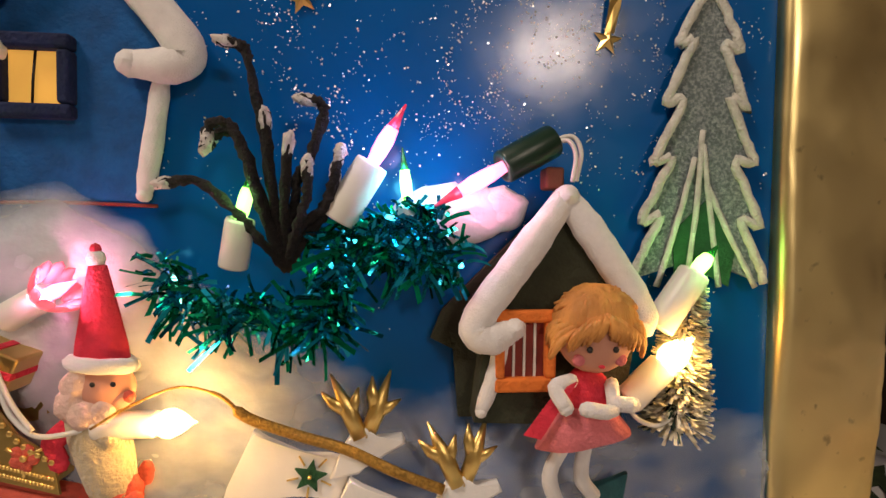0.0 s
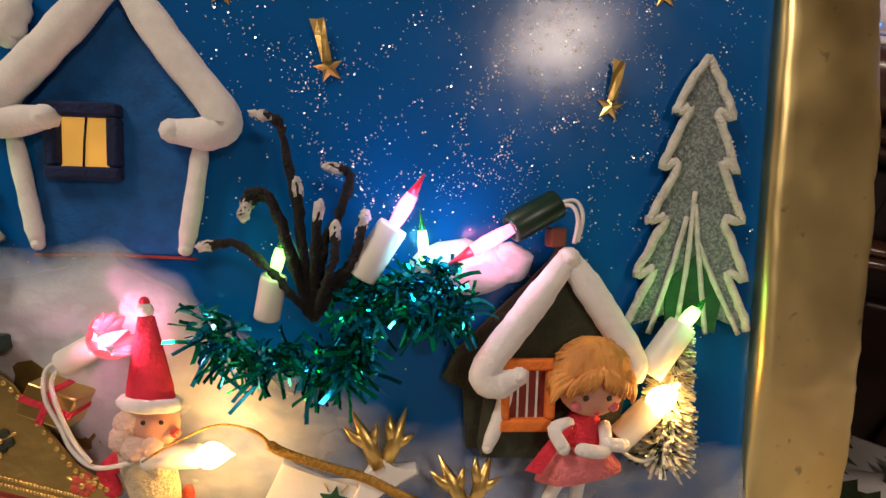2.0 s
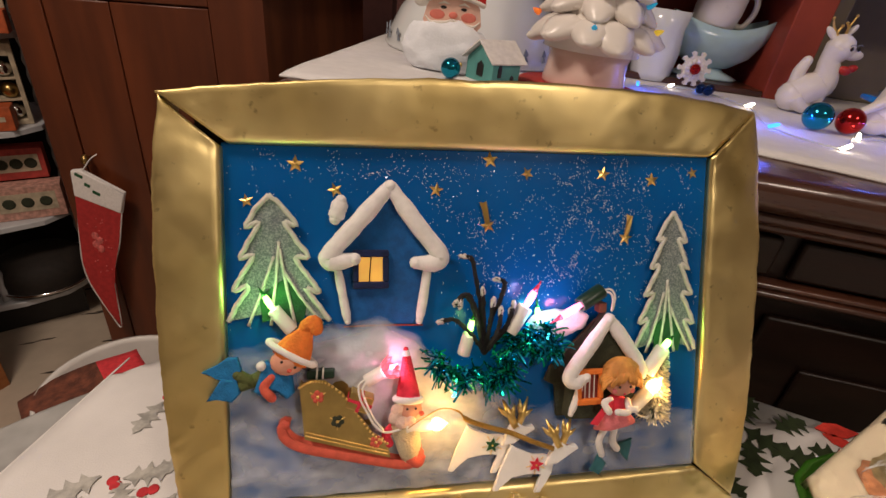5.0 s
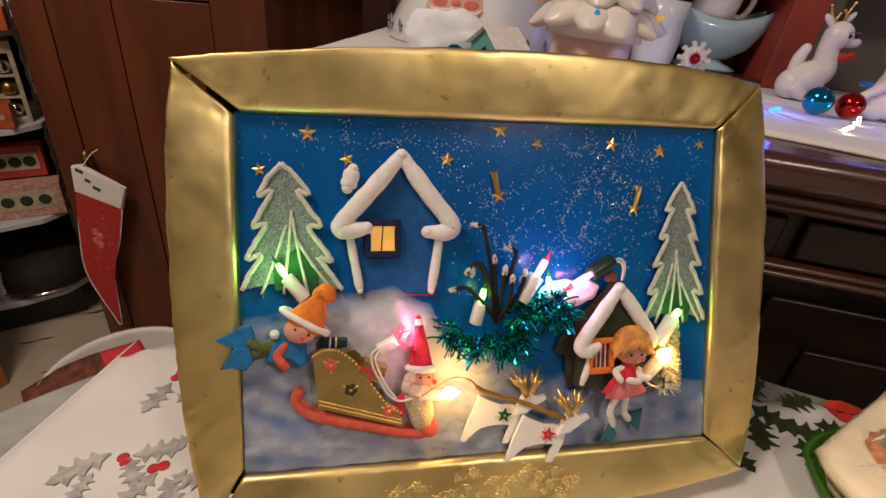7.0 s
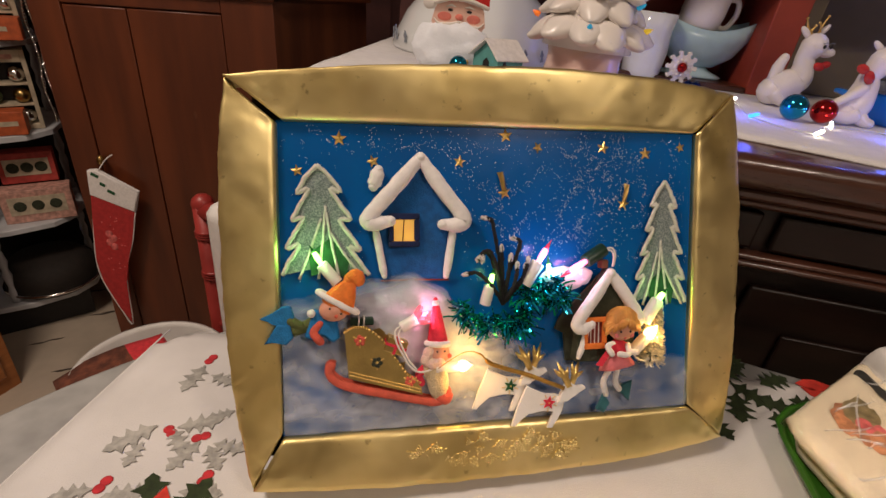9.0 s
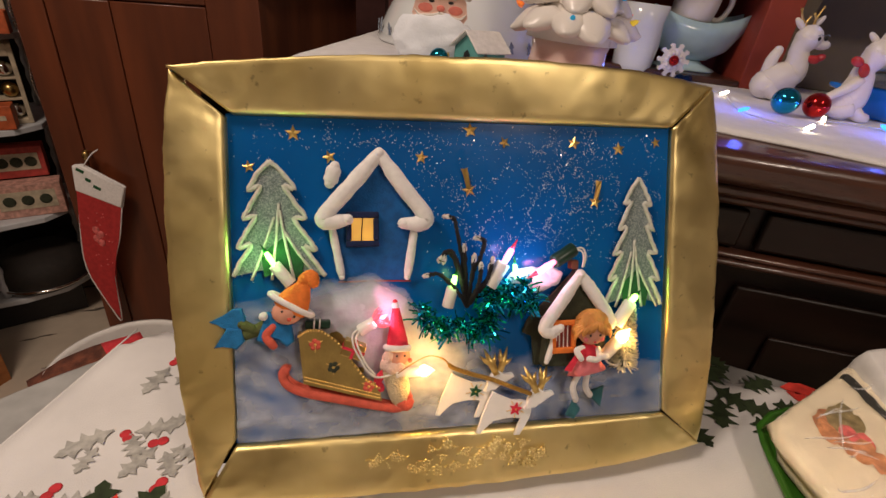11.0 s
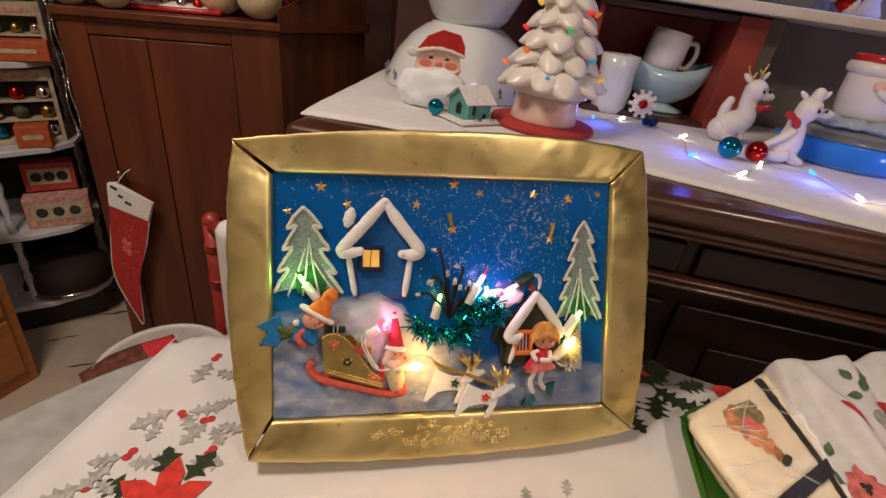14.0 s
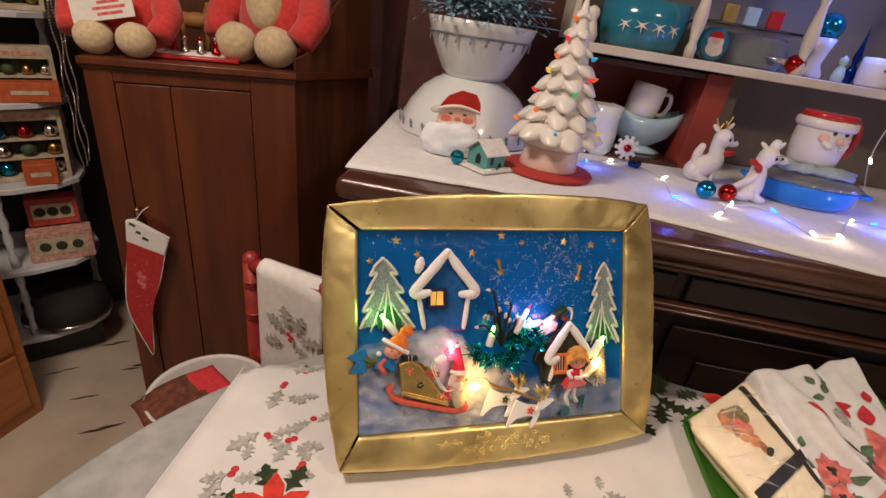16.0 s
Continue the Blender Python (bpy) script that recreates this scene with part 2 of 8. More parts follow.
M.update({
    "bulb_green": bulb_mat("bulb_green", (0.45, 1.0, 0.2), 6),
    "bulb_pink": bulb_mat("bulb_pink", (1.0, 0.24, 0.4), 5),
    "bulb_red": bulb_mat("bulb_red", (1.0, 0.06, 0.1), 1.2),
    "bulb_warm": bulb_mat("bulb_warm", (1.0, 0.66, 0.22), 14),
    "bulb_white": bulb_mat("bulb_white", (1.0, 0.9, 0.75), 14),
    "bulb_blue": bulb_mat("bulb_blue", (0.1, 0.2, 1.0), 10),
    "glass_green": mat("glass_green", (0.01, 0.2, 0.03), 0.1, 0, 0.1, 40, 0, trans=0.4),
    "glass_pink": mat("glass_pink", (0.8, 0.06, 0.12), 0.1, 0, 0.1, 40, 0, trans=0.4),
})


def cotton_mat():
    m = M["cotton_solid"].copy()
    m.name = "cotton"
    n, l = m.node_tree.nodes, m.node_tree.links
    out, b = n["Material Output"], n["Principled BSDF"]
    tr, mix = n.new("ShaderNodeBsdfTransparent"), n.new("ShaderNodeMixShader")
    at, no = n.new("ShaderNodeAttribute"), n.new("ShaderNodeTexNoise")
    at.attribute_name = "thickness"
    tc, mp = n.new("ShaderNodeTexCoord"), n.new("ShaderNodeMapping")
    mp.inputs["Scale"].default_value = (34, 62, 40)
    l.new(tc.outputs["Object"], mp.inputs[0])
    l.new(mp.outputs[0], no.inputs["Vector"])
    no.inputs["Scale"].default_value, no.inputs["Detail"].default_value = 1.0, 8
    add = n.new("ShaderNodeMath")
    add.operation = "MULTIPLY_ADD"
    add.inputs[1].default_value = 0.5
    sub = n.new("ShaderNodeMath")
    sub.operation = "SUBTRACT"
    sub.inputs[1].default_value = 0.245
    sub.use_clamp = False
    l.new(no.outputs["Fac"], add.inputs[0])
    l.new(at.outputs["Fac"], add.inputs[2])
    l.new(add.outputs[0], sub.inputs[0])
    cl = n.new("ShaderNodeClamp")
    cl.inputs["Max"].default_value = 0.82
    l.new(sub.outputs[0], cl.inputs[0])
    l.new(cl.outputs[0], mix.inputs[0])
    l.new(tr.outputs[0], mix.inputs[1])
    l.new(b.outputs[0], mix.inputs[2])
    l.new(mix.outputs[0], out.inputs["Surface"])
    return m


M["cotton"] = cotton_mat()

# ---- the picture ----
pic = thing("framed_picture", PIC, "gold foil frame round a glittery blue panel, leaning back", "picture")
b = Mesh()
b.box(-0.178, -0.124, -0.006, 0.178, 0.124, 0)
part("panel", b, "panel_blue", pic, "glossy blue painted panel")
b = Mesh()
b.box(-0.196, -0.142, -0.024, 0.202, 0.142, -0.0065)
part("backing", b, "card_dark", pic, "dark cardboard backing")
OUT = [(-0.2125, 0.152), (0.2205, 0.161), (0.2205, -0.159), (-0.2, -0.1615)]
IN = [(-0.177, 0.123), (0.177, 0.123), (0.177, -0.123), (-0.177, -0.123)]
BOW = [0.013, 0.012, 0.0095, 0.0115]
GAP = [(0.012, 0.004), (0.003, 0.006), (0.0, 0.0), (0.018, 0.008)]


def frame_strip(i):
    """One foil-covered side of the frame: nearly flat, bowed outwards, creased, with a sharp edge turned back."""
    j, n = (i + 1) % 4, 110
    a0, a1, o0, o1 = (Vector((*p, 0)) for p in (IN[i], IN[j], OUT[i], OUT[j]))
    away = Vector((a1.y - a0.y, a0.x - a1.x, 0)).normalized() * -1
    if away.dot(o0 - a0) < 0:
        away = -away
    lift = (0.0, 0.0008, 0.0026, 0.0)[i]
    face = [(0.0, -0.001), (0.012, 0.0036), (0.045, 0.0056), (0.1, 0.0066)] + [(0.1 + 0.85 * k / 12, 0.0066 + 0.0034 * math.sin(k / 12 * 1.75)) for k in range(1, 13)] + [(0.985, 0.0092), (1.0, 0.0078)]
    prof = face + [(1.004, -0.004), (1.0, -0.014), (0.985, -0.024)]
    vs, fs = [], []
    for k in range(n + 1):
        s = k / n
        for c, (t, h) in enumerate(prof):
            q = GAP[i][0] * (1 - t * 0.8) + s * (1 - (GAP[i][0] + GAP[i][1]) * (1 - t * 0.8))
            inner, outer = a0.lerp(a1, q), o0.lerp(o1, q) + away * BOW[i] * (1 - abs(2 * q - 1) ** 2.4)
            p = inner.lerp(outer, t)
            p += away * (0.0011 * noise.noise(Vector((s * 14, i * 5.0, 1))) + 0.0006 * noise.noise(Vector((s * 60, i * 5.0, 2)))) * max(0, t - 0.6) * 2.5
            wide = noise.noise(p * 16 + Vector((i * 7, 0, 0)))
            crease = max(0.0, 1 - abs(noise.noise(Vector((p.x * 24 + 5 * wide, p.y * 24, i * 9)))) * 9) * max(0, noise.noise(p * 9 + Vector((0, i * 11, 3))))
            corner = max(0.0, 1 - min(s, 1 - s) / 0.09)
            wr = 0.0015 * wide + 0.0016 * crease + 0.0004 * noise.noise(p * 70) + 0.0012 * corner * noise.noise(p * 130)
            p.z = h + lift + (wr if 0.03 < t and h > 0.003 else 0) - 0.0135 * min(1, t) * (s ** 4 - 0.45 * (1 - s ** 4), 1, (1 - s) ** 4, 0)[i]
            vs.append(p)
    m = len(prof)
    for k in range(n):
        for c in range(m - 1):
            fs.append((k * m + c, k * m + c + 1, (k + 1) * m + c + 1, (k + 1) * m + c))
    mesh = Mesh()
    made = mesh.raw(vs, fs, None, 0, True)
    rim = len(face) - 1
    for k in range(n):
        e = mesh.bm.edges.get((made[k * m + rim], made[(k + 1) * m + rim]))
        if e:
            e.smooth = False
    ob = part("frame_side", mesh, "foil", pic)
    sol = ob.modifiers.new("thickness", "SOLIDIFY")
    sol.thickness, sol.offset = 0.0012, -1
    return ob


def foil_mat():
    """Gold foil over card: brushed sheen, tarnished blotches, small creases."""
    m = mat("foil", (0.68, 0.52, 0.2), 0.25, 1.0, 0, 7, 0, color2=(0.95, 0.78, 0.37), mid=(0.36, 0.6))
    n, l = m.node_tree.nodes, m.node_tree.links
    b = n["Principled BSDF"]
    tc = n.new("ShaderNodeTexCoord")
    hs = []
    for sc, st, dist in ((22, 0.13, 0.002), (90, 0.09, 0.0008)):
        no = n.new("ShaderNodeTexNoise")
        no.inputs["Scale"].default_value, no.inputs["Detail"].default_value, no.inputs["Distortion"].default_value = sc, 5, 0.6
        l.new(tc.outputs["Object"], no.inputs["Vector"])
        bp = n.new("ShaderNodeBump")
        bp.inputs["Strength"].default_value, bp.inputs["Distance"].default_value = st, dist
        l.new(no.outputs["Fac"], bp.inputs["Height"])
        if hs:
            l.new(hs[-1].outputs[0], bp.inputs["Normal"])
        hs.append(bp)
    vo = n.new("ShaderNodeTexVoronoi")
    vo.inputs["Scale"].default_value = 13
    dn = n.new("ShaderNodeTexNoise")
    dn.inputs["Scale"].default_value = 5
    mx = n.new("ShaderNodeVectorMath")
    mx.operation = "MULTIPLY_ADD"
    mx.inputs[1].default_value = (0.25, 0.25, 0.25)
    l.new(dn.outputs["Color"], mx.inputs[0])
    l.new(tc.outputs["Object"], dn.inputs["Vector"])
    l.new(tc.outputs["Object"], mx.inputs[2])
    l.new(mx.outputs[0], vo.inputs["Vector"])
    bp = n.new("ShaderNodeBump")
    bp.inputs["Strength"].default_value, bp.inputs["Distance"].default_value = 0.07, 0.008
    l.new(vo.outputs["Distance"], bp.inputs["Height"])
    l.new(hs[-1].outputs[0], bp.inputs["Normal"])
    l.new(bp.outputs[0], b.inputs["Normal"])
    no = n.new("ShaderNodeTexNoise")
    no.inputs["Scale"].default_value, no.inputs["Detail"].default_value = 22, 6
    l.new(tc.outputs["Object"], no.inputs["Vector"])
    mr = n.new("ShaderNodeMapRange")
    mr.inputs[1].default_value, mr.inputs[2].default_value, mr.inputs[3].default_value, mr.inputs[4].default_value = 0.35, 0.75, 0.32, 0.55
    l.new(no.outputs["Fac"], mr.inputs[0])
    l.new(mr.outputs[0], b.inputs["Roughness"])
    old = b.inputs["Base Color"].links[0].from_socket
    for sc, lo, hi, tint, amount in ((11, 0.6, 0.76, (0.38, 0.25, 0.09), 0.45), (120, 0.66, 0.74, (0.24, 0.15, 0.055), 0.5)):
        sp = n.new("ShaderNodeTexNoise")
        sp.inputs["Scale"].default_value, sp.inputs["Detail"].default_value = sc, 7
        l.new(tc.outputs["Object"], sp.inputs["Vector"])
        ra = n.new("ShaderNodeMapRange")
        ra.inputs[1].default_value, ra.inputs[2].default_value, ra.inputs[4].default_value = lo, hi, amount
        l.new(sp.outputs["Fac"], ra.inputs[0])
        mc = n.new("ShaderNodeMixRGB")
        mc.inputs[2].default_value = (*tint, 1)
        l.new(ra.outputs[0], mc.inputs[0])
        l.new(old, mc.inputs[1])
        old = mc.outputs[0]
    l.new(old, b.inputs["Base Color"])
    return m


M["foil"] = foil_mat()
for i in range(4):
    frame_strip(i)


def star_outline(r, k=0.42, n=5, turn=0.0):
    return [((r if i % 2 == 0 else r * k) * math.sin(math.pi * i / n + turn), (r if i % 2 == 0 else r * k) * math.cos(math.pi * i / n + turn)) for i in range(2 * n)]


def star_mesh(r):
    b = Mesh()
    o = star_outline(r)
    b.raw([(x, y, 0.0) for x, y in o] + [(0, 0, 0.0016), (0, 0, -0.0002)], [(i, (i + 1) % 10, 10) for i in range(10)] + [((i + 1) % 10, i, 11) for i in range(10)])
    return b


me = star_mesh(0.0066).finish("star", "gold")
for x, y, s, a in ((-0.163, 0.086, 0.85, 10), (-0.131, 0.111, 1.1, 0), (-0.105, 0.094, 0.95, 20), (-0.035, 0.095, 0.95, -8), (0.004, 0.117, 1.1, 5), (0.032, 0.108, 0.9, 30), (0.091, 0.109, 1.0, -12), (0.131, 0.105, 1.05, 4), (0.165, 0.111, 0.85, 15)):
    st = new("star", me)
    st.parent, st.matrix_basis = pic, pose(x, y, 0.0006, 6 - s * 4, a * 0.3, a) @ Matrix.Scale(s * 0.86, 4)
for x, y, a in ((0.003, 0.07, 14), (0.111, 0.061, -8)):
    b = star_mesh(0.0058)
    b.raw([(-0.0018, 0.003, 0.001), (0.0018, 0.003, 0.001), (-0.0021, 0.013, 0.002), (0, 0.0125, 0.0012), (0.0022, 0.0125, 0.002), (-0.0027, 0.019, 0.0014), (0, 0.018, 0.0024), (0.0026, 0.0185, 0.0012), (0, 0.003, 0.002)], [(0, 8, 3, 2), (8, 1, 4, 3), (2, 3, 6, 5), (3, 4, 7, 6)], pose(0, -0.001, 0))
    part("shooting_star", b, "gold", pic, "gold foil shooting star", pose(x, y, 0.0008, 0, 0, a))

# flowers pressed into the foil of the lower side
rng = random.Random(12)
for k in range(34):
    x, y, s = -0.075 + 0.0042 * k, -0.1435 + rng.uniform(-0.011, 0.011), rng.uniform(0.45, 0.85)
    b = Mesh()
    for i in range(6):
        a = i * math.pi / 3 + k
        b.ball(0.0026 * s, pose(x + 0.0036 * s * math.cos(a), y + 0.0036 * s * math.sin(a), 0.0114), n=8, sz=0.4)
    b.ball(0.0014 * s, pose(x, y, 0.0118), n=8, sz=0.5)
    for i in range(3):
        a = k * 1.3 + i * 2.1
        b.tube([(x + 0.006 * s * math.cos(a), y + 0.006 * s * math.sin(a), 0.0116), (x + 0.0115 * s * math.cos(a + 0.3), y + 0.0085 * s * math.sin(a + 0.3), 0.0114)], [0.0009, 0.0004], 6, flat=0.6)
    part("embossed_flower", b, "foil", pic)

# glitter on the sky
rng = random.Random(4)
vs, fs = [], []
spots = [(0.08, 0.07, 0.05, 0.045, 1.0), (0.1, 0.105, 0.06, 0.02, 0.7), (0.01, 0.045, 0.02, 0.035, 0.8), (0.06, 0.03, 0.06, 0.015, 0.6), (-0.09, 0.112, 0.05, 0.012, 0.8), (-0.02, 0.085, 0.035, 0.025, 0.4), (0.1, 0.078, 0.022, 0.03, 0.9), (0.15, 0.05, 0.03, 0.05, 0.35), (-0.155, 0.1, 0.025, 0.025, 0.3)]
while len(vs) < 5 * 3900:
    x, y = rng.uniform(-0.175, 0.175), rng.uniform(-0.045, 0.121)
    d = 0.04 + sum(w * math.exp(-((x - cx) / sx) ** 2 - ((y - cy) / sy) ** 2) for cx, cy, sx, sy, w in spots)
    band = math.exp(-(noise.noise(Vector((x * 38, y * 38, 3))) / 0.1) ** 2)
    if rng.random() > d * (0.12 + 0.88 * band) * (0.4 + 0.6 * (noise.noise(Vector((x * 110, y * 110, 8))) > -0.1)):
        continue
    r = rng.choice((0.00008, 0.00011, 0.00014, 0.00018, 0.00024, 0.00034))
    a = pose(x, y, 0.0003 + r * 0.4, rng.uniform(-35, 35), rng.uniform(-35, 35), rng.uniform(0, 180))
    k = len(vs)
    vs += [a @ Vector(p) for p in ((-r, -r, 0), (r, -r, 0), (r, r, 0), (-r, r, 0), (0, 0, -r))]
    fs += [(k, k + 1, k + 2, k + 3), (k + 1, k, k + 4), (k + 3, k + 2, k + 4)]
b = Mesh()
b.raw(vs, fs)
thing("glitter", PIC, "fine silver glitter scattered over the blue panel", "glitter", "", "stuff", b, "glitter")

# ---- cotton snow in the picture ----
HILLS = [(-0.178, -0.022), (-0.14, -0.014), (-0.105, -0.006), (-0.075, -0.004), (-0.05, -0.014), (-0.035, -0.03), (-0.008, -0.05), (0.02, -0.062), (0.06, -0.073), (0.12, -0.081), (0.178, -0.083)]


def hill(x):
    for (x0, y0), (x1, y1) in zip(HILLS, HILLS[1:]):
        if x <= x1:
            t = (x - x0) / (x1 - x0)
            return y0 + (y1 - y0) * t * t * (3 - 2 * t)
    return HILLS[-1][1]


def cotton(layer, lift, seed):
    nx, ny = 150, 46
    vs, fs, th = [], [], []
    for i in range(nx + 1):
        x = -0.1765 + 0.353 * i / nx
        top = hill(x) + 0.008 + 0.006 * noise.noise(Vector((x * 45, seed, 0)))
        for j in range(ny + 1):
            y = -0.1225 + (top + 0.1225) * j / ny
            f = noise.fractal(Vector((x * 55, y * 90, seed)), 1.0, 2.0, 4)
            edge = min(1, (top - y) / 0.02)
            z = lift * (0.35 + 0.65 * edge) * (0.6 + 0.5 * f) + 0.0012 + 0.0045 * max(0, 1 - ((x + 0.075) / 0.05) ** 2) * max(0, 1 - abs(y + 0.02) / 0.03)
            vs.append((x, y, max(0.0008, z)))
            dense = 0.2 + 0.5 * max(0, 1 - ((x + 0.06) / 0.075) ** 2) * max(0.25, min(1, (y + 0.1) / 0.04))
            th.append((dense + 0.16 * f) * min(1, max(0, (top - y) / 0.016)) * (0.75 + 0.25 * edge))
    for i in range(nx):
        for j in range(ny):
            a = i * (ny + 1) + j
            fs.append((a, a + ny + 1, a + ny + 2, a + 1))
    me = bpy.data.meshes.new("cotton_snow")
    me.from_pydata(vs, [], fs)
    me.polygons.foreach_set("use_smooth", [True] * len(fs))
    at = me.attributes.new("thickness", "FLOAT", "POINT")
    at.data.foreach_set("value", th)
    me.materials.append(M["cotton"])
    ob = new("cotton_snow" if not layer else "cotton_layer", me)
    if layer:
        ob.parent = layer
    else:
        ob.matrix_world = PIC
        tagged(ob, "wispy white cotton wool snow on the blue panel", "cotton snow", "", "stuff")
    return ob


snow = cotton(None, 0.0018, 1.0)
cotton(snow, 0.0036, 9.0)

# ---- flat felt trees ----


def felt_tree(tip, foot, half, tiers, label, seed):
    """Grey glitter felt cut as a fir tree, edged with a soft white cord, with a fork of cord as its trunk."""
    r = random.Random(seed)
    t = thing("felt_tree", PIC, label, "tree", "felt trees")
    (tx, ty), (fx, fy) = tip, foot
    sides = []
    for s in (-1, 1):
        o = []
        for k in range(tiers):
            a, c = k / tiers, (k + 1) / tiers
            w0, w1 = half * (0.10 + 0.62 * a), half * (0.28 + 0.72 * c ** 0.9)
            y0, y1 = ty + (fy - ty) * a, ty + (fy - ty) * c
            cx0, cx1 = tx + (fx - tx) * a, tx + (fx - tx) * c
            j = r.uniform(-0.0015, 0.0015)
            if k:
                o.append((cx0 + s * w0, y0 + 0.002 + j))
            o.append((cx0 * 0.5 + cx1 * 0.5 + s * (w0 * 0.55 + w1 * 0.5), y0 * 0.5 + y1 * 0.5 + j))
            o.append((cx1 + s * w1, y1 + j))
        sides.append(o)
    left, right = sides
    outline = [tip, *right, (fx + half * 0.3, fy + 0.006), (fx - half * 0.3, fy + 0.006), *left[::-1]]
    b = Mesh()
    b.plate(outline, 0.0015, 0.004)
    part("felt", b, "glitter_felt", t, "grey green glittery felt")
    b = Mesh()
    for o, s in ((left, -1), (right, 1)):
        path = arc([(tx, ty, 0.0045), *[(x, y, 0.0045) for x, y in o]], 5)
        path = [p + Vector((r.uniform(-1, 1), r.uniform(-1, 1), 0)) * 0.0004 for p in path]
        b.tube(path, 0.0018, 7, flat=0.7, fuzz=0.3)
    part("edging", b, "cord", t, "fluffy white cord edging")
    for dx, dy, x1 in ((-0.3, 0.045, -0.62), (0.0, 0.055, -0.18), (0.05, 0.05, 0.3), (0.25, 0.035, 0.85)):
        b = Mesh()
        b.tube(arc([(fx + dx * half * 0.35, fy + dy, 0.0046), (fx + (dx * 0.3 + x1 * 0.4) * half, fy + dy * 0.5, 0.005), (fx + x1 * half, fy - 0.002, 0.0046)], 6), 0.0011, 7, flat=0.7, fuzz=0.35)
        part("trunk_cord", b, "cord", t)
    # green patch: a dark leaf, with the bulb's green light put into its colour
    b = Mesh()
    b.plate([(fx - 0.4 * half, fy + 0.018), (fx + 0.1 * half, fy + 0.03), (fx + 0.55 * half, fy + 0.014), (fx + 0.45 * half, fy - 0.002), (fx, fy + 0.004), (fx - 0.35 * half, fy)], 0.004, 0.0046)
    part("lit_leaf_patch", b, "felt_green", t, "green patch for a dark leaf and the bulb's green light")
    return t


M["wall_blue"] = mat("wall_blue", (0.002, 0.085, 0.28), 0.9, 0, 0.2, 120, 0.4, 600)
M["shutter_red"] = mat("shutter_red", (0.22, 0.03, 0.02), 0.8, 0, 0.15, 100, 0.3)
M["chimney_brown"] = mat("chimney_brown", (0.2, 0.07, 0.04), 0.8, 0, 0.15, 100, 0.3)
M["cream_plush"] = mat("cream_plush", (0.62, 0.5, 0.3), 1.0, 0, 0.12, 120, 0.8, 600, sheen=0.3)
M["elf_green"] = mat("elf_green", (0.09, 0.11, 0.03), 0.9, 0, 0.15, 120, 0.5, 600)
# weak pink emission stands in for bulb light passing through the plastic
M["petal"] = mat("petal", (0.9, 0.3, 0.36), 0.2, 0, 0.05, 60, 0, trans=0.5, emit=(1.0, 0.2, 0.3), strength=0.35)
M["beard"] = mat("beard", (0.74, 0.52, 0.43), 1.0, 0, 0.1, 120, 0.6, 500)
M["frost"] = mat("frost", (0.7, 0.66, 0.62), 0.9, 0, 0.2, 300, 0.8, 900)
M["brush_green"] = mat("brush_green", (0.01, 0.05, 0.03), 0.5, 0, 0.2, 60, 0)
M["gold_ribbon"] = mat("gold_ribbon", (0.42, 0.24, 0.05), 0.4, 0.8, 0.3, 900, 0.5, 1500)
M["cord"] = mat("cord", (0.66, 0.66, 0.58), 0.95, 0, 0.12, 220, 0.7, 900)
felt_tree((0.148, 0.081), (0.146, -0.026), 0.026, 5, "narrow grey glitter felt fir tree edged with white cord", 3)
felt_tree((-0.148, 0.09), (-0.142, 0.004), 0.033, 4, "broad grey glitter felt fir tree edged with white cord", 5)

# ---- the blue house ----
house = thing("felt_house", PIC, "blue house with fluffy white roof trim and a lit window", "house")
b = Mesh()
b.plate([(-0.068, 0.092), (-0.04, 0.052), (-0.047, 0.0), (-0.097, 0.0), (-0.1, 0.052)], 0.0006, 0.0016)
part("wall", b, "wall_blue", house, "blue felt wall")


def roll(name, pts, r, parent, material="felt_white", label="", seed=0, n=6):
    """A stuffed felt roll along a bent line, uneven and soft."""
    rr = random.Random(seed)
    path = arc(pts, n)
    k = len(path) - 1
    rad = [r * (0.72 + 0.28 * min(1, 3 * min(i, k - i) / k * 2)) * rr.uniform(0.95, 1.05) for i in range(k + 1)]
    b = Mesh()
    b.tube(path, rad, 10, flat=0.75)
    b.ball(r * 0.74, Matrix.Translation(path[0]), n=10)
    b.ball(r * 0.74, Matrix.Translation(path[-1]), n=10)
    return part(name, b, material, parent, label)


roll("roof_trim", [(-0.068, 0.097, 0.006), (-0.088, 0.074, 0.0062), (-0.109, 0.05, 0.006), (-0.106, 0.045, 0.0065), (-0.092, 0.047, 0.006)], 0.0062, house, label="fluffy white felt roll", seed=1, n=8)
roll("roof_trim", [(-0.068, 0.097, 0.0055), (-0.05, 0.072, 0.0062), (-0.033, 0.05, 0.006), (-0.036, 0.044, 0.0065), (-0.05, 0.044, 0.006)], 0.0062, house, label="fluffy white felt roll", seed=2, n=8)
roll("door_post", [(-0.104, 0.042, 0.004), (-0.1, 0.02, 0.004), (-0.097, 0.003, 0.004)], 0.0031, house, seed=3)
roll("door_post", [(-0.041, 0.042, 0.004), (-0.044, 0.02, 0.004), (-0.047, 0.002, 0.004)], 0.0034, house, seed=4)
roll("chimney_snow", [(-0.101, 0.087, 0.004), (-0.103, 0.08, 0.005), (-0.105, 0.074, 0.004)], 0.0055, house, seed=5)
win = part("window", (lambda q: (q.box(-0.0095, -0.011, 0.0012, 0.0095, 0.011, 0.0022), q)[1])(Mesh()), "glass_amber", house, "glowing amber window pane", pose(-0.081, 0.0395, 0))
b = Mesh()
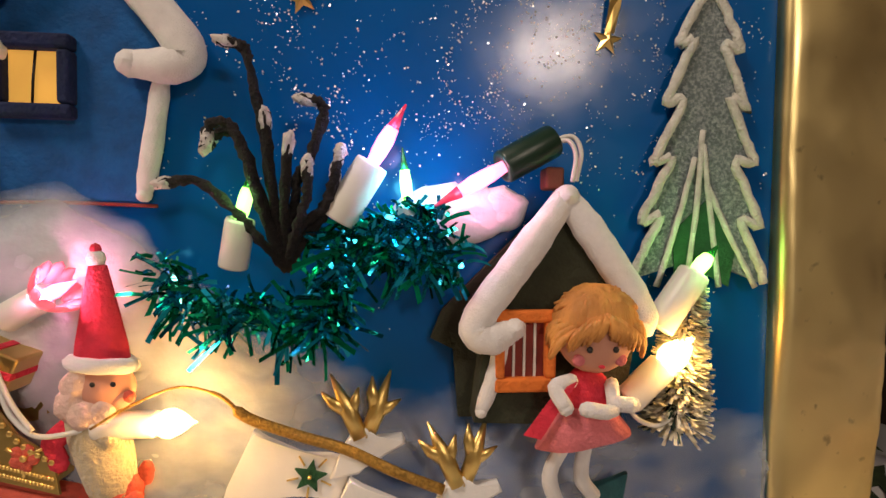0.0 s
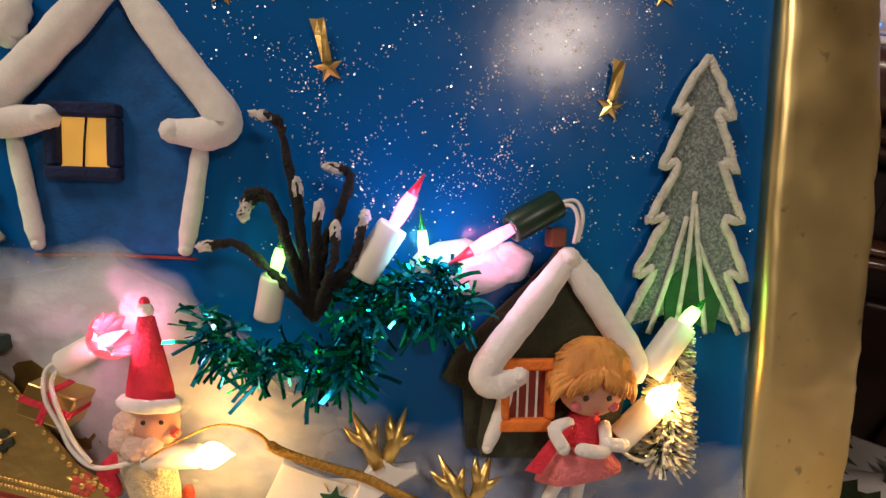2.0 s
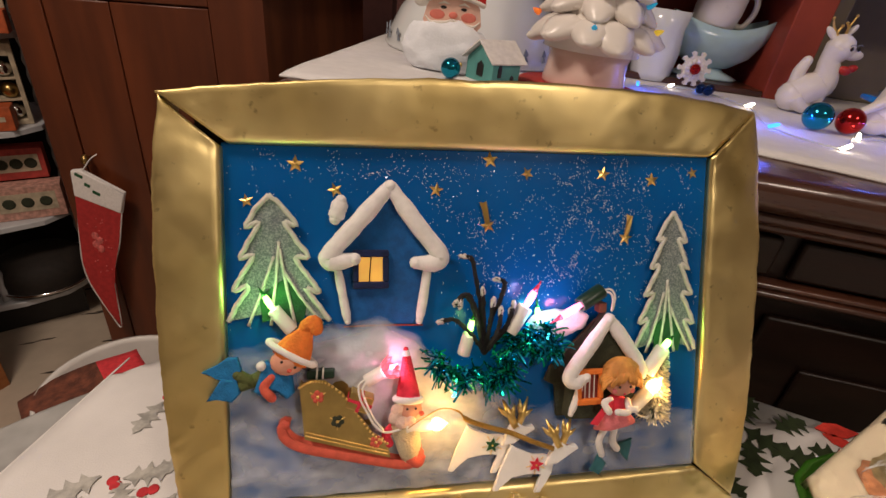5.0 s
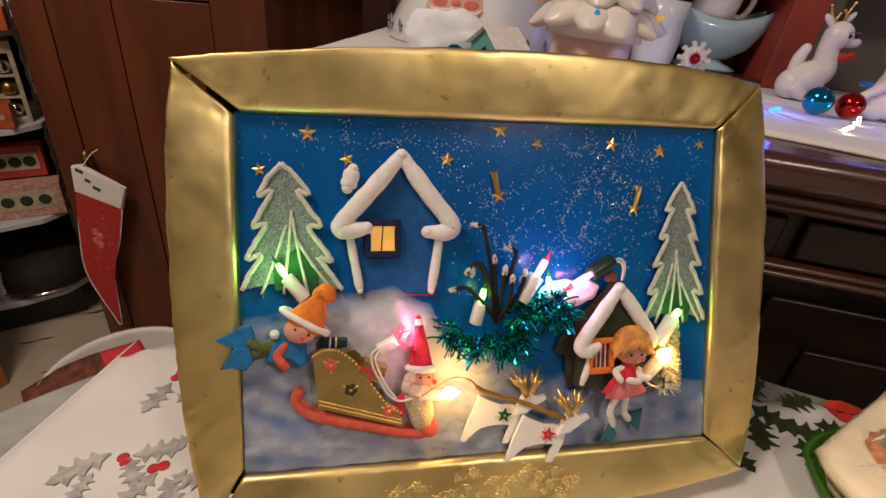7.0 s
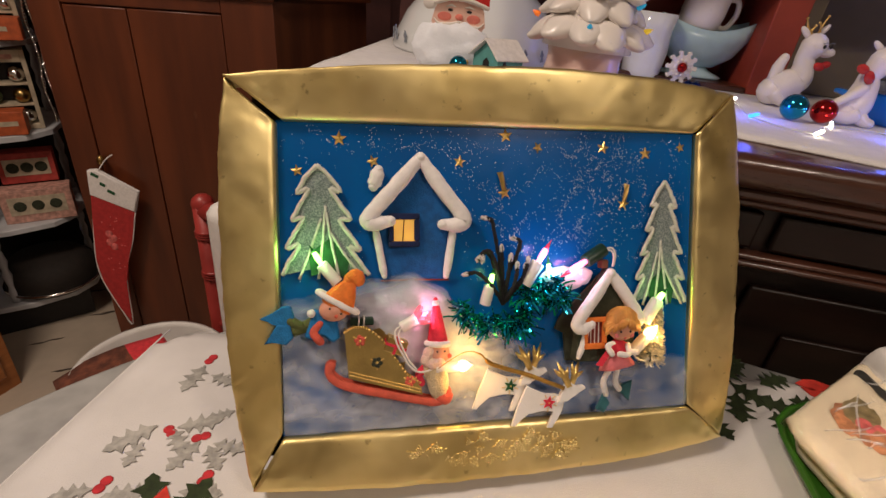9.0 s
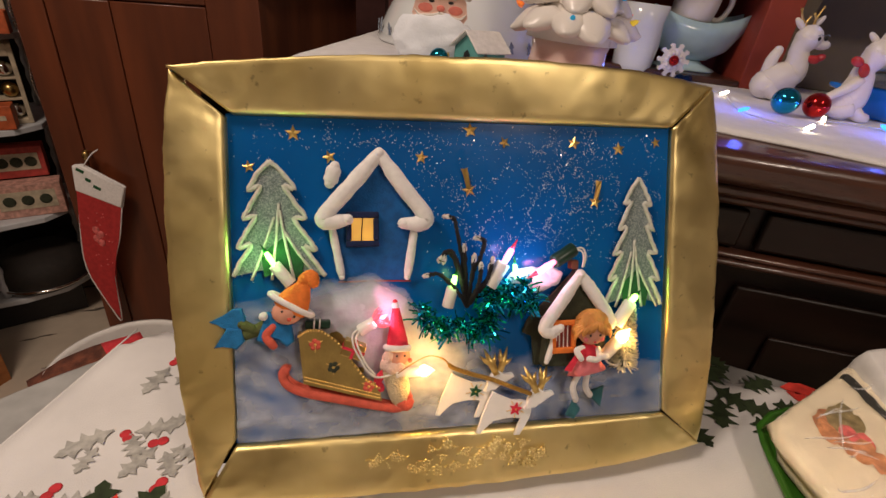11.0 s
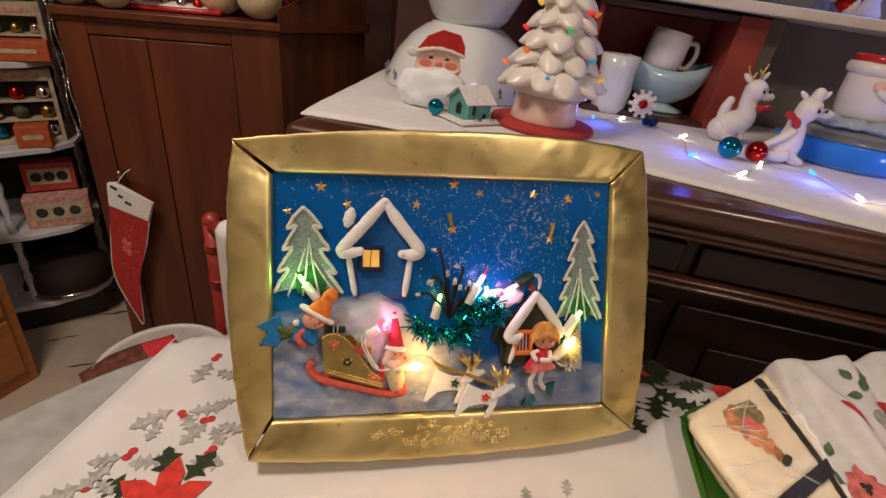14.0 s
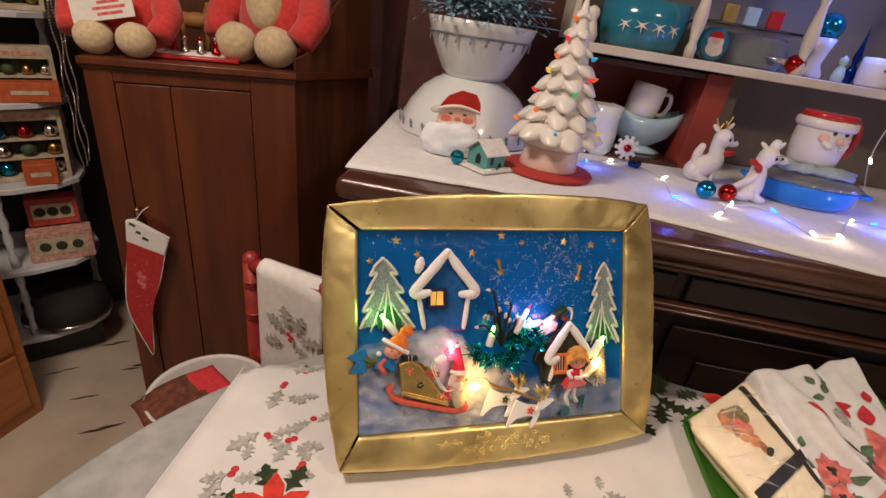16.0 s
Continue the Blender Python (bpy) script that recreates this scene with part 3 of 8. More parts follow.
for x0, y0, x1, y1 in ((-0.0125, 0.0085, 0.0125, 0.0135), (-0.0125, -0.0135, 0.0125, -0.0088), (-0.0125, -0.0088, -0.0082, 0.0085), (0.0082, -0.0088, 0.0125, 0.0085)):
    b.box(x0, y0, 0.0012, x1, y1, 0.0062, 0.0012)
part("window_frame", b, "felt_navy", win, "dark navy felt frame")
b = Mesh()
b.tube([(-0.001, -0.009, 0.0026), (-0.0005, 0.0, 0.0027), (0.0003, 0.009, 0.0026)], 0.00045, 6)
part("glazing_bar", b, "black", win)
b = Mesh()
b.tube(arc([(-0.1, -0.0012, 0.0015), (-0.072, -0.0008, 0.0018), (-0.044, -0.0015, 0.0015)], 5), 0.0006, 6)
part("doorstep", b, "shutter_red", house, "thin dark red thread")

# ---- the green hut behind the girl doll ----
hut = thing("felt_hut", PIC, "dark green felt hut with white roof trim", "hut")
b = Mesh()
b.plate([(0.091, 0.006), (0.118, -0.036), (0.112, -0.074), (0.062, -0.072), (0.066, -0.038)], 0.004, 0.016)
part("wall", b, "felt_dark", hut)
b = Mesh()
b.plate([(0.052, -0.036), (0.048, -0.046), (0.056, -0.05), (0.058, -0.074), (0.068, -0.074), (0.088, 0.0), (0.07, -0.018)], 0.002, 0.005)
part("backing_felt", b, "felt_dark", hut)
roll("roof_trim", [(0.091, 0.003, 0.0185), (0.076, -0.018, 0.0185), (0.062, -0.038, 0.0185), (0.066, -0.043, 0.019), (0.074, -0.04, 0.0185)], 0.0056, hut, label="fluffy white felt roll", seed=6, n=8)
roll("roof_trim", [(0.091, 0.003, 0.018), (0.105, -0.016, 0.0185), (0.117, -0.035, 0.0185), (0.114, -0.042, 0.018)], 0.0056, hut, label="fluffy white felt roll", seed=7, n=8)
roll("door_post", [(0.071, -0.043, 0.0175), (0.068, -0.056, 0.0175), (0.064, -0.068, 0.017)], 0.0028, hut, seed=8)
roll("wall_trim", [(0.116, -0.03, 0.0155), (0.12, -0.04, 0.016)], 0.003, hut, "hair", seed=9)
b = Mesh()
b.box(0.0695, -0.058, 0.016, 0.0865, -0.035, 0.0172)
sw = part("shutter", b, "shutter_red", hut, "dark red shutter panel")
for x0, y0, x1, y1 in ((0.068, -0.0382, 0.089, -0.034), (0.068, -0.061, 0.087, -0.0562), (0.068, -0.0565, 0.0712, -0.0378), (0.0845, -0.0565, 0.0882, -0.0378)):
    b = Mesh()
    b.box(x0, y0, 0.0165, x1, y1, 0.0202, 0.001)
    part("shutter_frame", b, "felt_orange", sw, "orange felt strip")
for x in (0.0745, 0.078, 0.0815):
    b = Mesh()
    b.box(x - 0.0004, -0.0565, 0.0172, x + 0.0004, -0.038, 0.0178)
    part("slat_line", b, "wire_white", sw)
b = Mesh()
b.box(0.086, 0.006, 0.004, 0.0925, 0.0135, 0.012, 0.001)
part("chimney", b, "chimney_brown", hut)

# ---- the sleigh ----
sleigh = thing("toy_sleigh", relief(0.55, 0, -0.0014), "gold card sleigh with red runners and flower trim", "sleigh")


def sleigh_side():
    curve = [(-0.129, -0.036), (-0.122, -0.0325), (-0.112, -0.0335), (-0.1, -0.043), (-0.09, -0.058), (-0.08, -0.072), (-0.07, -0.079), (-0.068, -0.091), (-0.096, -0.083), (-0.126, -0.074)]
    return [(x, y) for x, y in curve]


b = Mesh()
b.plate(sleigh_side(), 0.024, 0.0258)
side_panel = part("side_panel", b, "gold_card", sleigh, "gold card side")
b = Mesh()
b.plate([(x + 0.003, y + 0.002) for x, y in sleigh_side()], 0.004, 0.0058)
part("side_panel", b, "gold_card", sleigh)
b = Mesh()
b.raw([(-0.129, -0.036, 0.004), (-0.129, -0.036, 0.026), (-0.126, -0.074, 0.026), (-0.126, -0.074, 0.004), (-0.128, -0.036, 0.004), (-0.128, -0.036, 0.026), (-0.125, -0.074, 0.026), (-0.125, -0.074, 0.004)], [(0, 1, 2, 3), (4, 7, 6, 5), (0, 4, 5, 1), (2, 6, 7, 3)])
part("back", b, "gold_card", sleigh)
b = Mesh()
b.raw([(-0.126, -0.073, 0.004), (-0.126, -0.073, 0.0255), (-0.07, -0.088, 0.0255), (-0.07, -0.088, 0.004), (-0.126, -0.0715, 0.004), (-0.126, -0.0715, 0.0255), (-0.07, -0.0865, 0.0255), (-0.07, -0.0865, 0.004)], [(0, 1, 2, 3), (4, 7, 6, 5), (0, 4, 5, 1), (2, 6, 7, 3), (1, 5, 6, 2)])
part("floor", b, "gold_card", sleigh)
edge = arc([(x, y, 0.0262) for x, y in sleigh_side()[:7]], 5)
b = Mesh()
for k, p in enumerate(edge):
    b.lathe([(0.0, -0.0004), (0.0011, 0.0), (0.0008, 0.0007), (0.0, 0.0009)], 6, Matrix.Translation(p + Vector((0, -0.0016, 0))))
part("scallop_trim", b, "gold", side_panel, "embossed gold scalloped edge")
low = [(-0.125, -0.0715, 0.0262), (-0.096, -0.0805, 0.0262), (-0.07, -0.0885, 0.0262)]
for off in (0, 0.0026):
    b = Mesh()
    path = arc(low, 24)
    for k, p in enumerate(path):
        b.ball(0.00075, Matrix.Translation(p + Vector((0, off, 0))), n=6)
    part("bead_trim", b, "gold", side_panel)
for x, y, c in ((-0.117, -0.0445, "felt_coral"), (-0.104, -0.0625, "felt_dark"), (-0.078, -0.079, "felt_coral")):
    b = Mesh()
    for k in range(5):
        a = 2 * math.pi * k / 5 + x * 50
        b.ball(0.0021, pose(x + 0.0026 * math.cos(a), y + 0.0026 * math.sin(a), 0.0262), sz=0.35, n=8)
    b.ball(0.0012, pose(x, y, 0.0268), slot=1, n=8)
    for k in range(3):
        a = 2 * math.pi * k / 3 + 0.5
        b.tube([(x, y, 0.0262), (x + 0.006 * math.cos(a), y + 0.006 * math.sin(a), 0.0264)], 0.0005, 5, slot=1)
    part("flower", b, [c, "gold"], side_panel, "small painted flower")
for z in (0.022, 0.006):
    b = Mesh()
    b.tube(arc([(-0.136, -0.0625, z), (-0.141, -0.066, z), (-0.138, -0.0745, z), (-0.126, -0.0815, z), (-0.1, -0.0885, z), (-0.072, -0.0955, z), (-0.056, -0.0985, z), (-0.0485, -0.094, z), (-0.047, -0.086, z)], 6), [0.0012, 0.0016] + [0.0034] * 45 + [0.0022, 0.0014], 8, flat=1.0)
    part("runner", b, "felt_coral", sleigh, "red plastic runner with curled ends")
b = Mesh()
b.box(-0.1245, -0.0335, 0.006, -0.106, -0.0275, 0.02, 0.0012, pose(0, 0, 0))
gift = thing("gift_parcel", relief(0.55, 0, -0.0014), "dark green parcel with white ribbon in the sleigh", "parcel", b=b, mats="plastic_green")
for x in (-0.118, -0.114):
    b = Mesh()
    b.tube([(x, -0.0335, 0.0205), (x + 0.0005, -0.0272, 0.0205), (x, -0.0268, 0.006)], 0.0007, 5)
    part("ribbon", b, "wire_white", gift)
b = Mesh()
b.box(-0.0085, -0.006, -0.006, 0.0085, 0.006, 0.006, 0.0008)
gift = thing("gift_parcel", PIC @ pose(-0.089, -0.052, 0.009, 0, 0, -22), "shiny gold parcel tied with red ribbon", "parcel", b=b, mats="gold_foil")
for x, y in ((0.0, 0), (0, 0.001)):
    b = Mesh()
    if y:
        b.box(-0.0087, -0.001, -0.0063, 0.0087, 0.0012, 0.0063)
    else:
        b.box(-0.0012, -0.0063, -0.0062, 0.0012, 0.0063, 0.0062)
    part("ribbon", b, "felt_red", gift)

# ---- dolls (one plain mesh each) ----


def limb(b, pts, r, slot, n=8):
    b.tube(arc(pts, 4), r, n, slot=slot)
    for p, q in ((pts[0], r if not isinstance(r, list) else r[0]), (pts[-1], r if not isinstance(r, list) else r[-1])):
        b.ball(q, Matrix.Translation(p), slot, 8)


# girl in pink
b = Mesh()
g = Vector((0.097, -0.038, 0.03))
b.ball(0.0128, Matrix.Translation(g), 0, 20, 1.0, 1.0, 0.85)
hair = pose(0.097, -0.0355, 0.0285)
vs = b.ball(0.0142, hair, 1, 24, 1.02, 1.0, 0.9)
for v in vs:
    v.co += (v.co - g).normalized() * 0.0012 * noise.noise(v.co * 400)
    if v.co.y < -0.036 and v.co.z > 0.029:
        v.co = g + (v.co - g) * 0.8
rh = random.Random(17)
crown = Vector((0.0975, -0.0305, 0.0375))
for k in range(150):
    a = 2 * math.pi * k / 150
    c, u = math.cos(a), math.sin(a)
    if u < -0.35:
        e = Vector((0.097 + 0.0112 * c / 0.94, -0.0372 - 0.005 * abs(c), 0.0418 - 0.004 * abs(c)))
    elif u < 0.35:
        e = Vector((0.097 + 0.0152 * (1 if c > 0 else -1), -0.0455 + 0.008 * (u + 0.35), 0.0345 - 0.012 * (u + 0.35)))
    else:
        e = Vector((0.097 + 0.0148 * c, -0.0355 + 0.0132 * u, 0.029))
    e += Vector((rh.uniform(-1, 1), rh.uniform(-1, 1), rh.uniform(-0.5, 0.5))) * 0.001
    mid = crown.lerp(e, 0.55)
    mid = g + (mid - g).normalized() * 0.0146
    b.tube(arc([crown, mid, e], 4), [0.0011] * 5 + [0.001, 0.0009, 0.0007, 0.0004], 5, slot=1)
for s in (-1, 1):
    b.ball(0.0011, pose(0.0965 + s * 0.0042, -0.0415, 0.0404), 2, 8)
    b.ball(0.0022, pose(0.0965 + s * 0.0068, -0.0452, 0.0372), 3, 8, sz=0.5)
b.ball(0.0007, pose(0.0965, -0.047, 0.0395), 4, 6, 1.8)
b.lathe([(0.003, 0), (0.007, -0.004), (0.0085, -0.011), (0.0075, -0.013)], 16, pose(0.095, -0.049, 0.027, -90, 0, 0), 4, 0, 1, 0.7)
b.lathe([(0.0058, 0), (0.0115, -0.008), (0.0165, -0.0165), (0.0155, -0.0168), (0.004, -0.006)], 28, pose(0.0925, -0.0575, 0.026, -90, 0, 10), 3, 0.05, 1, 0.62)
b.raw([(0.083, -0.056, 0.034), (0.09, -0.052, 0.036), (0.0735, -0.0705, 0.031), (0.079, -0.0715, 0.033)], [(0, 1, 3, 2)], None, 4)
limb(b, [(0.0885, -0.053, 0.032), (0.083, -0.0545, 0.034), (0.086, -0.0605, 0.037)], [0.0026] * 9, 5)
limb(b, [(0.1025, -0.0545, 0.031), (0.101, -0.0615, 0.037), (0.092, -0.0605, 0.0385)], [0.0025] * 9, 5)
limb(b, [(0.102, -0.0595, 0.036), (0.1085, -0.0605, 0.035)], [0.0026] * 5, 5)
limb(b, [(0.0885, -0.075, 0.026), (0.0845, -0.087, 0.022), (0.0885, -0.0995, 0.018)], [0.0027] * 9, 5)
limb(b, [(0.0955, -0.075, 0.026), (0.0955, -0.088, 0.022), (0.101, -0.096, 0.018)], [0.0027] * 9, 5)
b.plate([(0.0875, -0.1), (0.091, -0.1065), (0.094, -0.108), (0.088, -0.117), (0.081, -0.113), (0.0845, -0.107)], 0.012, 0.016, None, 6, 0.001)
b.plate([(0.1, -0.0945), (0.109, -0.092), (0.1145, -0.09), (0.1115, -0.108), (0.104, -0.1)], 0.012, 0.016, None, 6, 0.001)
thing("girl_doll", relief(0.72, 0.0034, -0.0034), "small doll with blonde hair, red and pink felt dress", "doll", b=b, mats=["skin", "hair", "black", "felt_pink", "felt_red", "felt_white", "felt_teal"])

# old man in a red hat, in the sleigh
b = Mesh()
b.lathe([(0.0086, -0.0185), (0.0078, -0.012), (0.0058, -0.002), (0.0042, 0.006), (0.0028, 0.0125), (0.0, 0.0135)], 20, pose(-0.0583, -0.0275, 0.026, -90, 0, 2), 0, 0, 1, 0.9)
b.ball(0.003, pose(-0.0592, -0.0128, 0.026), 1, 10)
b.ball(0.0019, pose(-0.0593, -0.0098, 0.026), 0, 8)
ring = [(-0.0578 + 0.0088 * math.cos(a), -0.0455 - 0.0006 * math.cos(a), 0.026 + 0.0088 * math.sin(a)) for a in [2 * math.pi * k / 18 for k in range(19)]]
b.tube(ring, 0.0025, 8, slot=1, fuzz=0.2)
b.ball(0.0085, pose(-0.0565, -0.053, 0.0255), 2, 20, 1.02, 0.95)
b.ball(0.0021, pose(-0.0485, -0.0555, 0.031), 3, 8)
b.ball(0.0032, pose(-0.0515, -0.0565, 0.0295), 2, 10)
for x in (-0.0585, -0.0525):
    b.ball(0.0009, pose(x, -0.0512, 0.0338), 4, 8)
for x, y, z, q in ((-0.0645, -0.0525, 0.028, 0.0052), (-0.066, -0.058, 0.028, 0.0055), (-0.062, -0.0612, 0.031, 0.005), (-0.0565, -0.0612, 0.0315, 0.0042)):
    vs = b.ball(q, pose(x, y, z), 6, 14)
    for v in vs:
        v.co += Vector((1, 1, 1)) * 0.0016 * noise.noise(v.co * 420)
limb(b, [(-0.062, -0.062, 0.022), (-0.058, -0.074, 0.024), (-0.0555, -0.0885, 0.022)], [0.0085, 0.009, 0.0095, 0.0095, 0.0092, 0.009, 0.0085, 0.008, 0.007], 5, 12)
limb(b, [(-0.068, -0.0655, 0.022), (-0.073, -0.071, 0.025), (-0.071, -0.077, 0.026)], [0.0034] * 9, 0)
limb(b, [(-0.06, -0.064, 0.028), (-0.054, -0.068, 0.031)], [0.004] * 5, 5)
limb(b, [(-0.056, -0.089, 0.024), (-0.0505, -0.0915, 0.027), (-0.0475, -0.0885, 0.028)], [0.005, 0.005, 0.005, 0.005, 0.0048, 0.0042, 0.0036, 0.003, 0.0025], 3)
thing("old_man_doll", relief(0.5, 0.0021, -0.0058), "small doll with tall red felt hat and white beard", "doll", b=b, mats=["felt_red", "felt_white", "skin", "felt_coral", "black", "cream_plush", "beard"])

# elf with an orange hat, lying behind the sleigh
b = Mesh()
b.lathe([(0.0122, -0.012), (0.0118, -0.005), (0.0095, 0.002), (0.0058, 0.0085), (0.0048, 0.012), (0.003, 0.015), (0.0, 0.0155)], 18, pose(-0.128, -0.0075, 0.02, -90, 0, -30), 0, 0.03, 1, 0.75)
limb(b, [(-0.123, 0.004, 0.02), (-0.118, 0.0075, 0.021), (-0.1165, 0.003, 0.022)], [0.005] * 9, 0)
ring = [(-0.1325 + 0.0145 * math.cos(a), -0.0135 - 0.0085 * math.cos(a), 0.0195 + 0.0095 * math.sin(a)) for a in [2 * math.pi * k / 18 for k in range(19)]]
b.tube(ring, 0.0024, 8, slot=1, fuzz=0.2)
b.ball(0.0102, pose(-0.1355, -0.0195, 0.0195), 2, 16, 1.1, 0.9)
b.ball(0.0016, pose(-0.1335, -0.0235, 0.0288), 3, 8)
for s in (-1, 1):
    b.ball(0.001, pose(-0.134 + s * 0.0042, -0.0195 - s * 0.002, 0.0288), 4, 8)
b.plate([(-0.15, -0.019), (-0.142, -0.0235), (-0.133, -0.03), (-0.1315, -0.042), (-0.1365, -0.046), (-0.1425, -0.041), (-0.148, -0.034), (-0.153, -0.043), (-0.158, -0.04)], 0.012, 0.018, None, 5, 0.002)
limb(b, [(-0.148, -0.027, 0.012), (-0.158, -0.033, 0.012), (-0.168, -0.036, 0.013)], [0.0045] * 9, 6)
limb(b, [(-0.146, -0.03, 0.016), (-0.151, -0.037, 0.018), (-0.146, -0.044, 0.019)], [0.0032] * 9, 3)
b.ball(0.0034, pose(-0.1525, -0.022, 0.018), 1, 10)
b.plate([(-0.168, -0.016), (-0.1745, -0.0165), (-0.181, -0.021), (-0.1905, -0.0255), (-0.181, -0.0285), (-0.176, -0.032), (-0.166, -0.032), (-0.1655, -0.024)], 0.012, 0.017, None, 5, 0.0012)
b.plate([(-0.178, -0.03), (-0.183, -0.038), (-0.1875, -0.0445), (-0.178, -0.0425), (-0.1715, -0.046), (-0.166, -0.04), (-0.1685, -0.031)], 0.014, 0.019, None, 5, 0.0012)
limb(b, [(-0.168, -0.028, 0.0145), (-0.16, -0.033, 0.0135)], [0.004] * 5, 6)
thing("elf_doll", relief(0.7, -0.001, -0.0015), "small elf doll with orange felt hat and blue scarf and boots", "doll", b=b, mats=["felt_orange", "felt_white", "skin", "felt_coral", "black", "felt_blue", "elf_green"])

# ---- felt reindeer ----


def reindeer(dx, dy, z, star, label):
    t = thing("felt_reindeer", PIC @ pose(dx, dy, 0), label, "reindeer", "reindeer team")
    b = Mesh()
    b.plate([(-0.026, -0.034), (-0.021, -0.019), (-0.015, -0.006), (-0.0125, 0.0), (-0.008, -0.003), (0.004, -0.0085), (0.013, -0.009), (0.019, -0.011), (0.0205, -0.016), (0.0195, -0.023), (0.014, -0.03), (0.0105, -0.038), (0.006, -0.038), (0.0095, -0.028), (0.012, -0.023), (0.006, -0.022), (-0.002, -0.0235), (-0.012, -0.0235), (-0.018, -0.028), (-0.0225, -0.0345)], z - 0.003, z, None, 0, 0.0009)
    part("body", b, "deer_white", t, "white felt cut-out body")
    b = Mesh()
    b.plate([(0.0135, -0.0145), (0.0165, -0.0075), (0.0195, -0.0025), (0.0235, -0.0005), (0.0265, -0.004), (0.0335, -0.0035), (0.0345, -0.0055), (0.029, -0.0085), (0.025, -0.0095), (0.0215, -0.0135)], z - 0.0015, z + 0.0035, pose(0.0015, 0.001, 0) @ pose(0.022, -0.006, 0) @ Matrix.Diagonal((1.2, 1.25, 1, 1)) @ pose(-0.022, 0.006, 0), 0, 0.0009)
    part("head", b, "deer_white", t)
    for s, lean in ((0, 26), (1, -20)):
        b = Mesh()
        m = pose(0.0225 + s * 0.0035, 0.0, z + 0.003 - 0.001 * s, -8, 0, lean)
        for pts, rad in (([(0, -0.002, 0), (0.0004, 0.008, 0.0006), (0.0, 0.0215, 0.0008)], [0.0026, 0.003, 0.0003]), ([(0, 0.008, 0.0004), (-0.0034, 0.0125, 0.0008), (-0.0052, 0.0175, 0.0008)], [0.0027, 0.0019, 0.0003]), ([(0, 0.0065, 0.0004), (0.0036, 0.0098, 0.0008), (0.0066, 0.0135, 0.0008)], [0.0027, 0.0018, 0.0003])):
            b.tube([m @ Vector(p) for p in pts], rad, 8, flat=0.5)
        part("antler", b, "gold", t, "gold foil antler")
    b = Mesh()
    b.plate(star_outline(0.0058, 0.45, 5, 0.2), z + 0.0002, z + 0.0012, pose(0.0065, -0.0155, 0))
    b.ball(0.0009, pose(0.0065, -0.0155, z + 0.0014), 1, 6)
    part("star_patch", b, [star, "gold"], t, "small felt star flower")
    for k in range(5):
        a = 2 * math.pi * k / 5 + 0.8
        q = Mesh()
        q.tube([(0.0065 + 0.004 * math.cos(a), -0.0155 + 0.004 * math.sin(a), z + 0.0004), (0.0065 + 0.0078 * math.cos(a), -0.0155 + 0.0078 * math.sin(a), z + 0.0006)], 0.00035, 4)
        part("bead_spray", q, "gold", t)
    return t


reindeer(0.001, -0.0765, 0.0075, "felt_green", "white felt reindeer with gold antlers and green star")
reindeer(0.0335, -0.0915, 0.0125, "felt_red", "white felt reindeer with gold antlers and red star")
b = Mesh()
b.tube(arc([(-0.056, -0.07, 0.019), (-0.046, -0.064, 0.018), (-0.032, -0.0585, 0.016), (-0.02, -0.062, 0.014), (-0.012, -0.07, 0.012), (0.004, -0.0765, 0.0115), (0.02, -0.0815, 0.012), (0.036, -0.0875, 0.016), (0.052, -0.094, 0.0165)], 7), [0.0004] * 20 + [0.0007] * 6 + [0.0018] * 31, 8, flat=0.45)
thing("gold_ribbon", PIC, "narrow gold ribbon rein along the reindeer", "ribbon", b=b, mats="gold_ribbon")

# ---- the string of small lamps ----


def candle(base, top, tip, r, glow, tipmat, sleeve="plastic_white", label="", light=None, energy=0.0, fat=1.0):
    """A sleeve that holds a small pointed bulb."""
    base, top, tip = Vector(base), Vector(top), Vector(tip)
    t = thing("christmas_light", PIC, label, "light", "lights in the picture")
    b = Mesh()
    ax = (top - base).normalized()
    m = Matrix.Translation(base) @ ax.to_track_quat("Z", "Y").to_matrix().to_4x4()
    L = (top - base).length
    b.lathe([(0.0, 0), (r * 0.97, 0.0), (r, 0.0006), (r * 0.99, L - 0.0012), (r * 0.93, L - 0.0002), (r * 0.62, L), (r * 0.6, L - 0.002), (0, L - 0.002)], 18, m)
    part("sleeve", b, sleeve, t)
    b = Mesh()
    ax2 = (tip - top).normalized()
    m2 = Matrix.Translation(top - ax2 * 0.001) @ ax2.to_track_quat("Z", "Y").to_matrix().to_4x4()
    K = (tip - top).length + 0.001
    q = r * (0.6 if fat > 1 else 0.46)
    b.lathe([(q * 0.75, 0), (q * fat, K * 0.22), (q * 1.06 * fat, K * 0.42), (q * 0.8 * fat, K * 0.62)], 14, m2)
    part("bulb", b, glow, t, "lit glass bulb")
    b = Mesh()
    b.lathe([(q * 0.8 * fat, K * 0.62), (q * 0.5 * fat, K * 0.78), (q * 0.28, K * 0.9), (q * 0.15, K), (0, K * 1.01)], 12, m2)
    part("bulb_tip", b, tipmat, t)
    if light:
        p = PIC @ (top.lerp(tip, 0.4) + Vector((0, 0, q + 0.004)))
        lamp("bulb_glow", "POINT", Matrix.Translation(p), energy, light, 0.004)
    return t


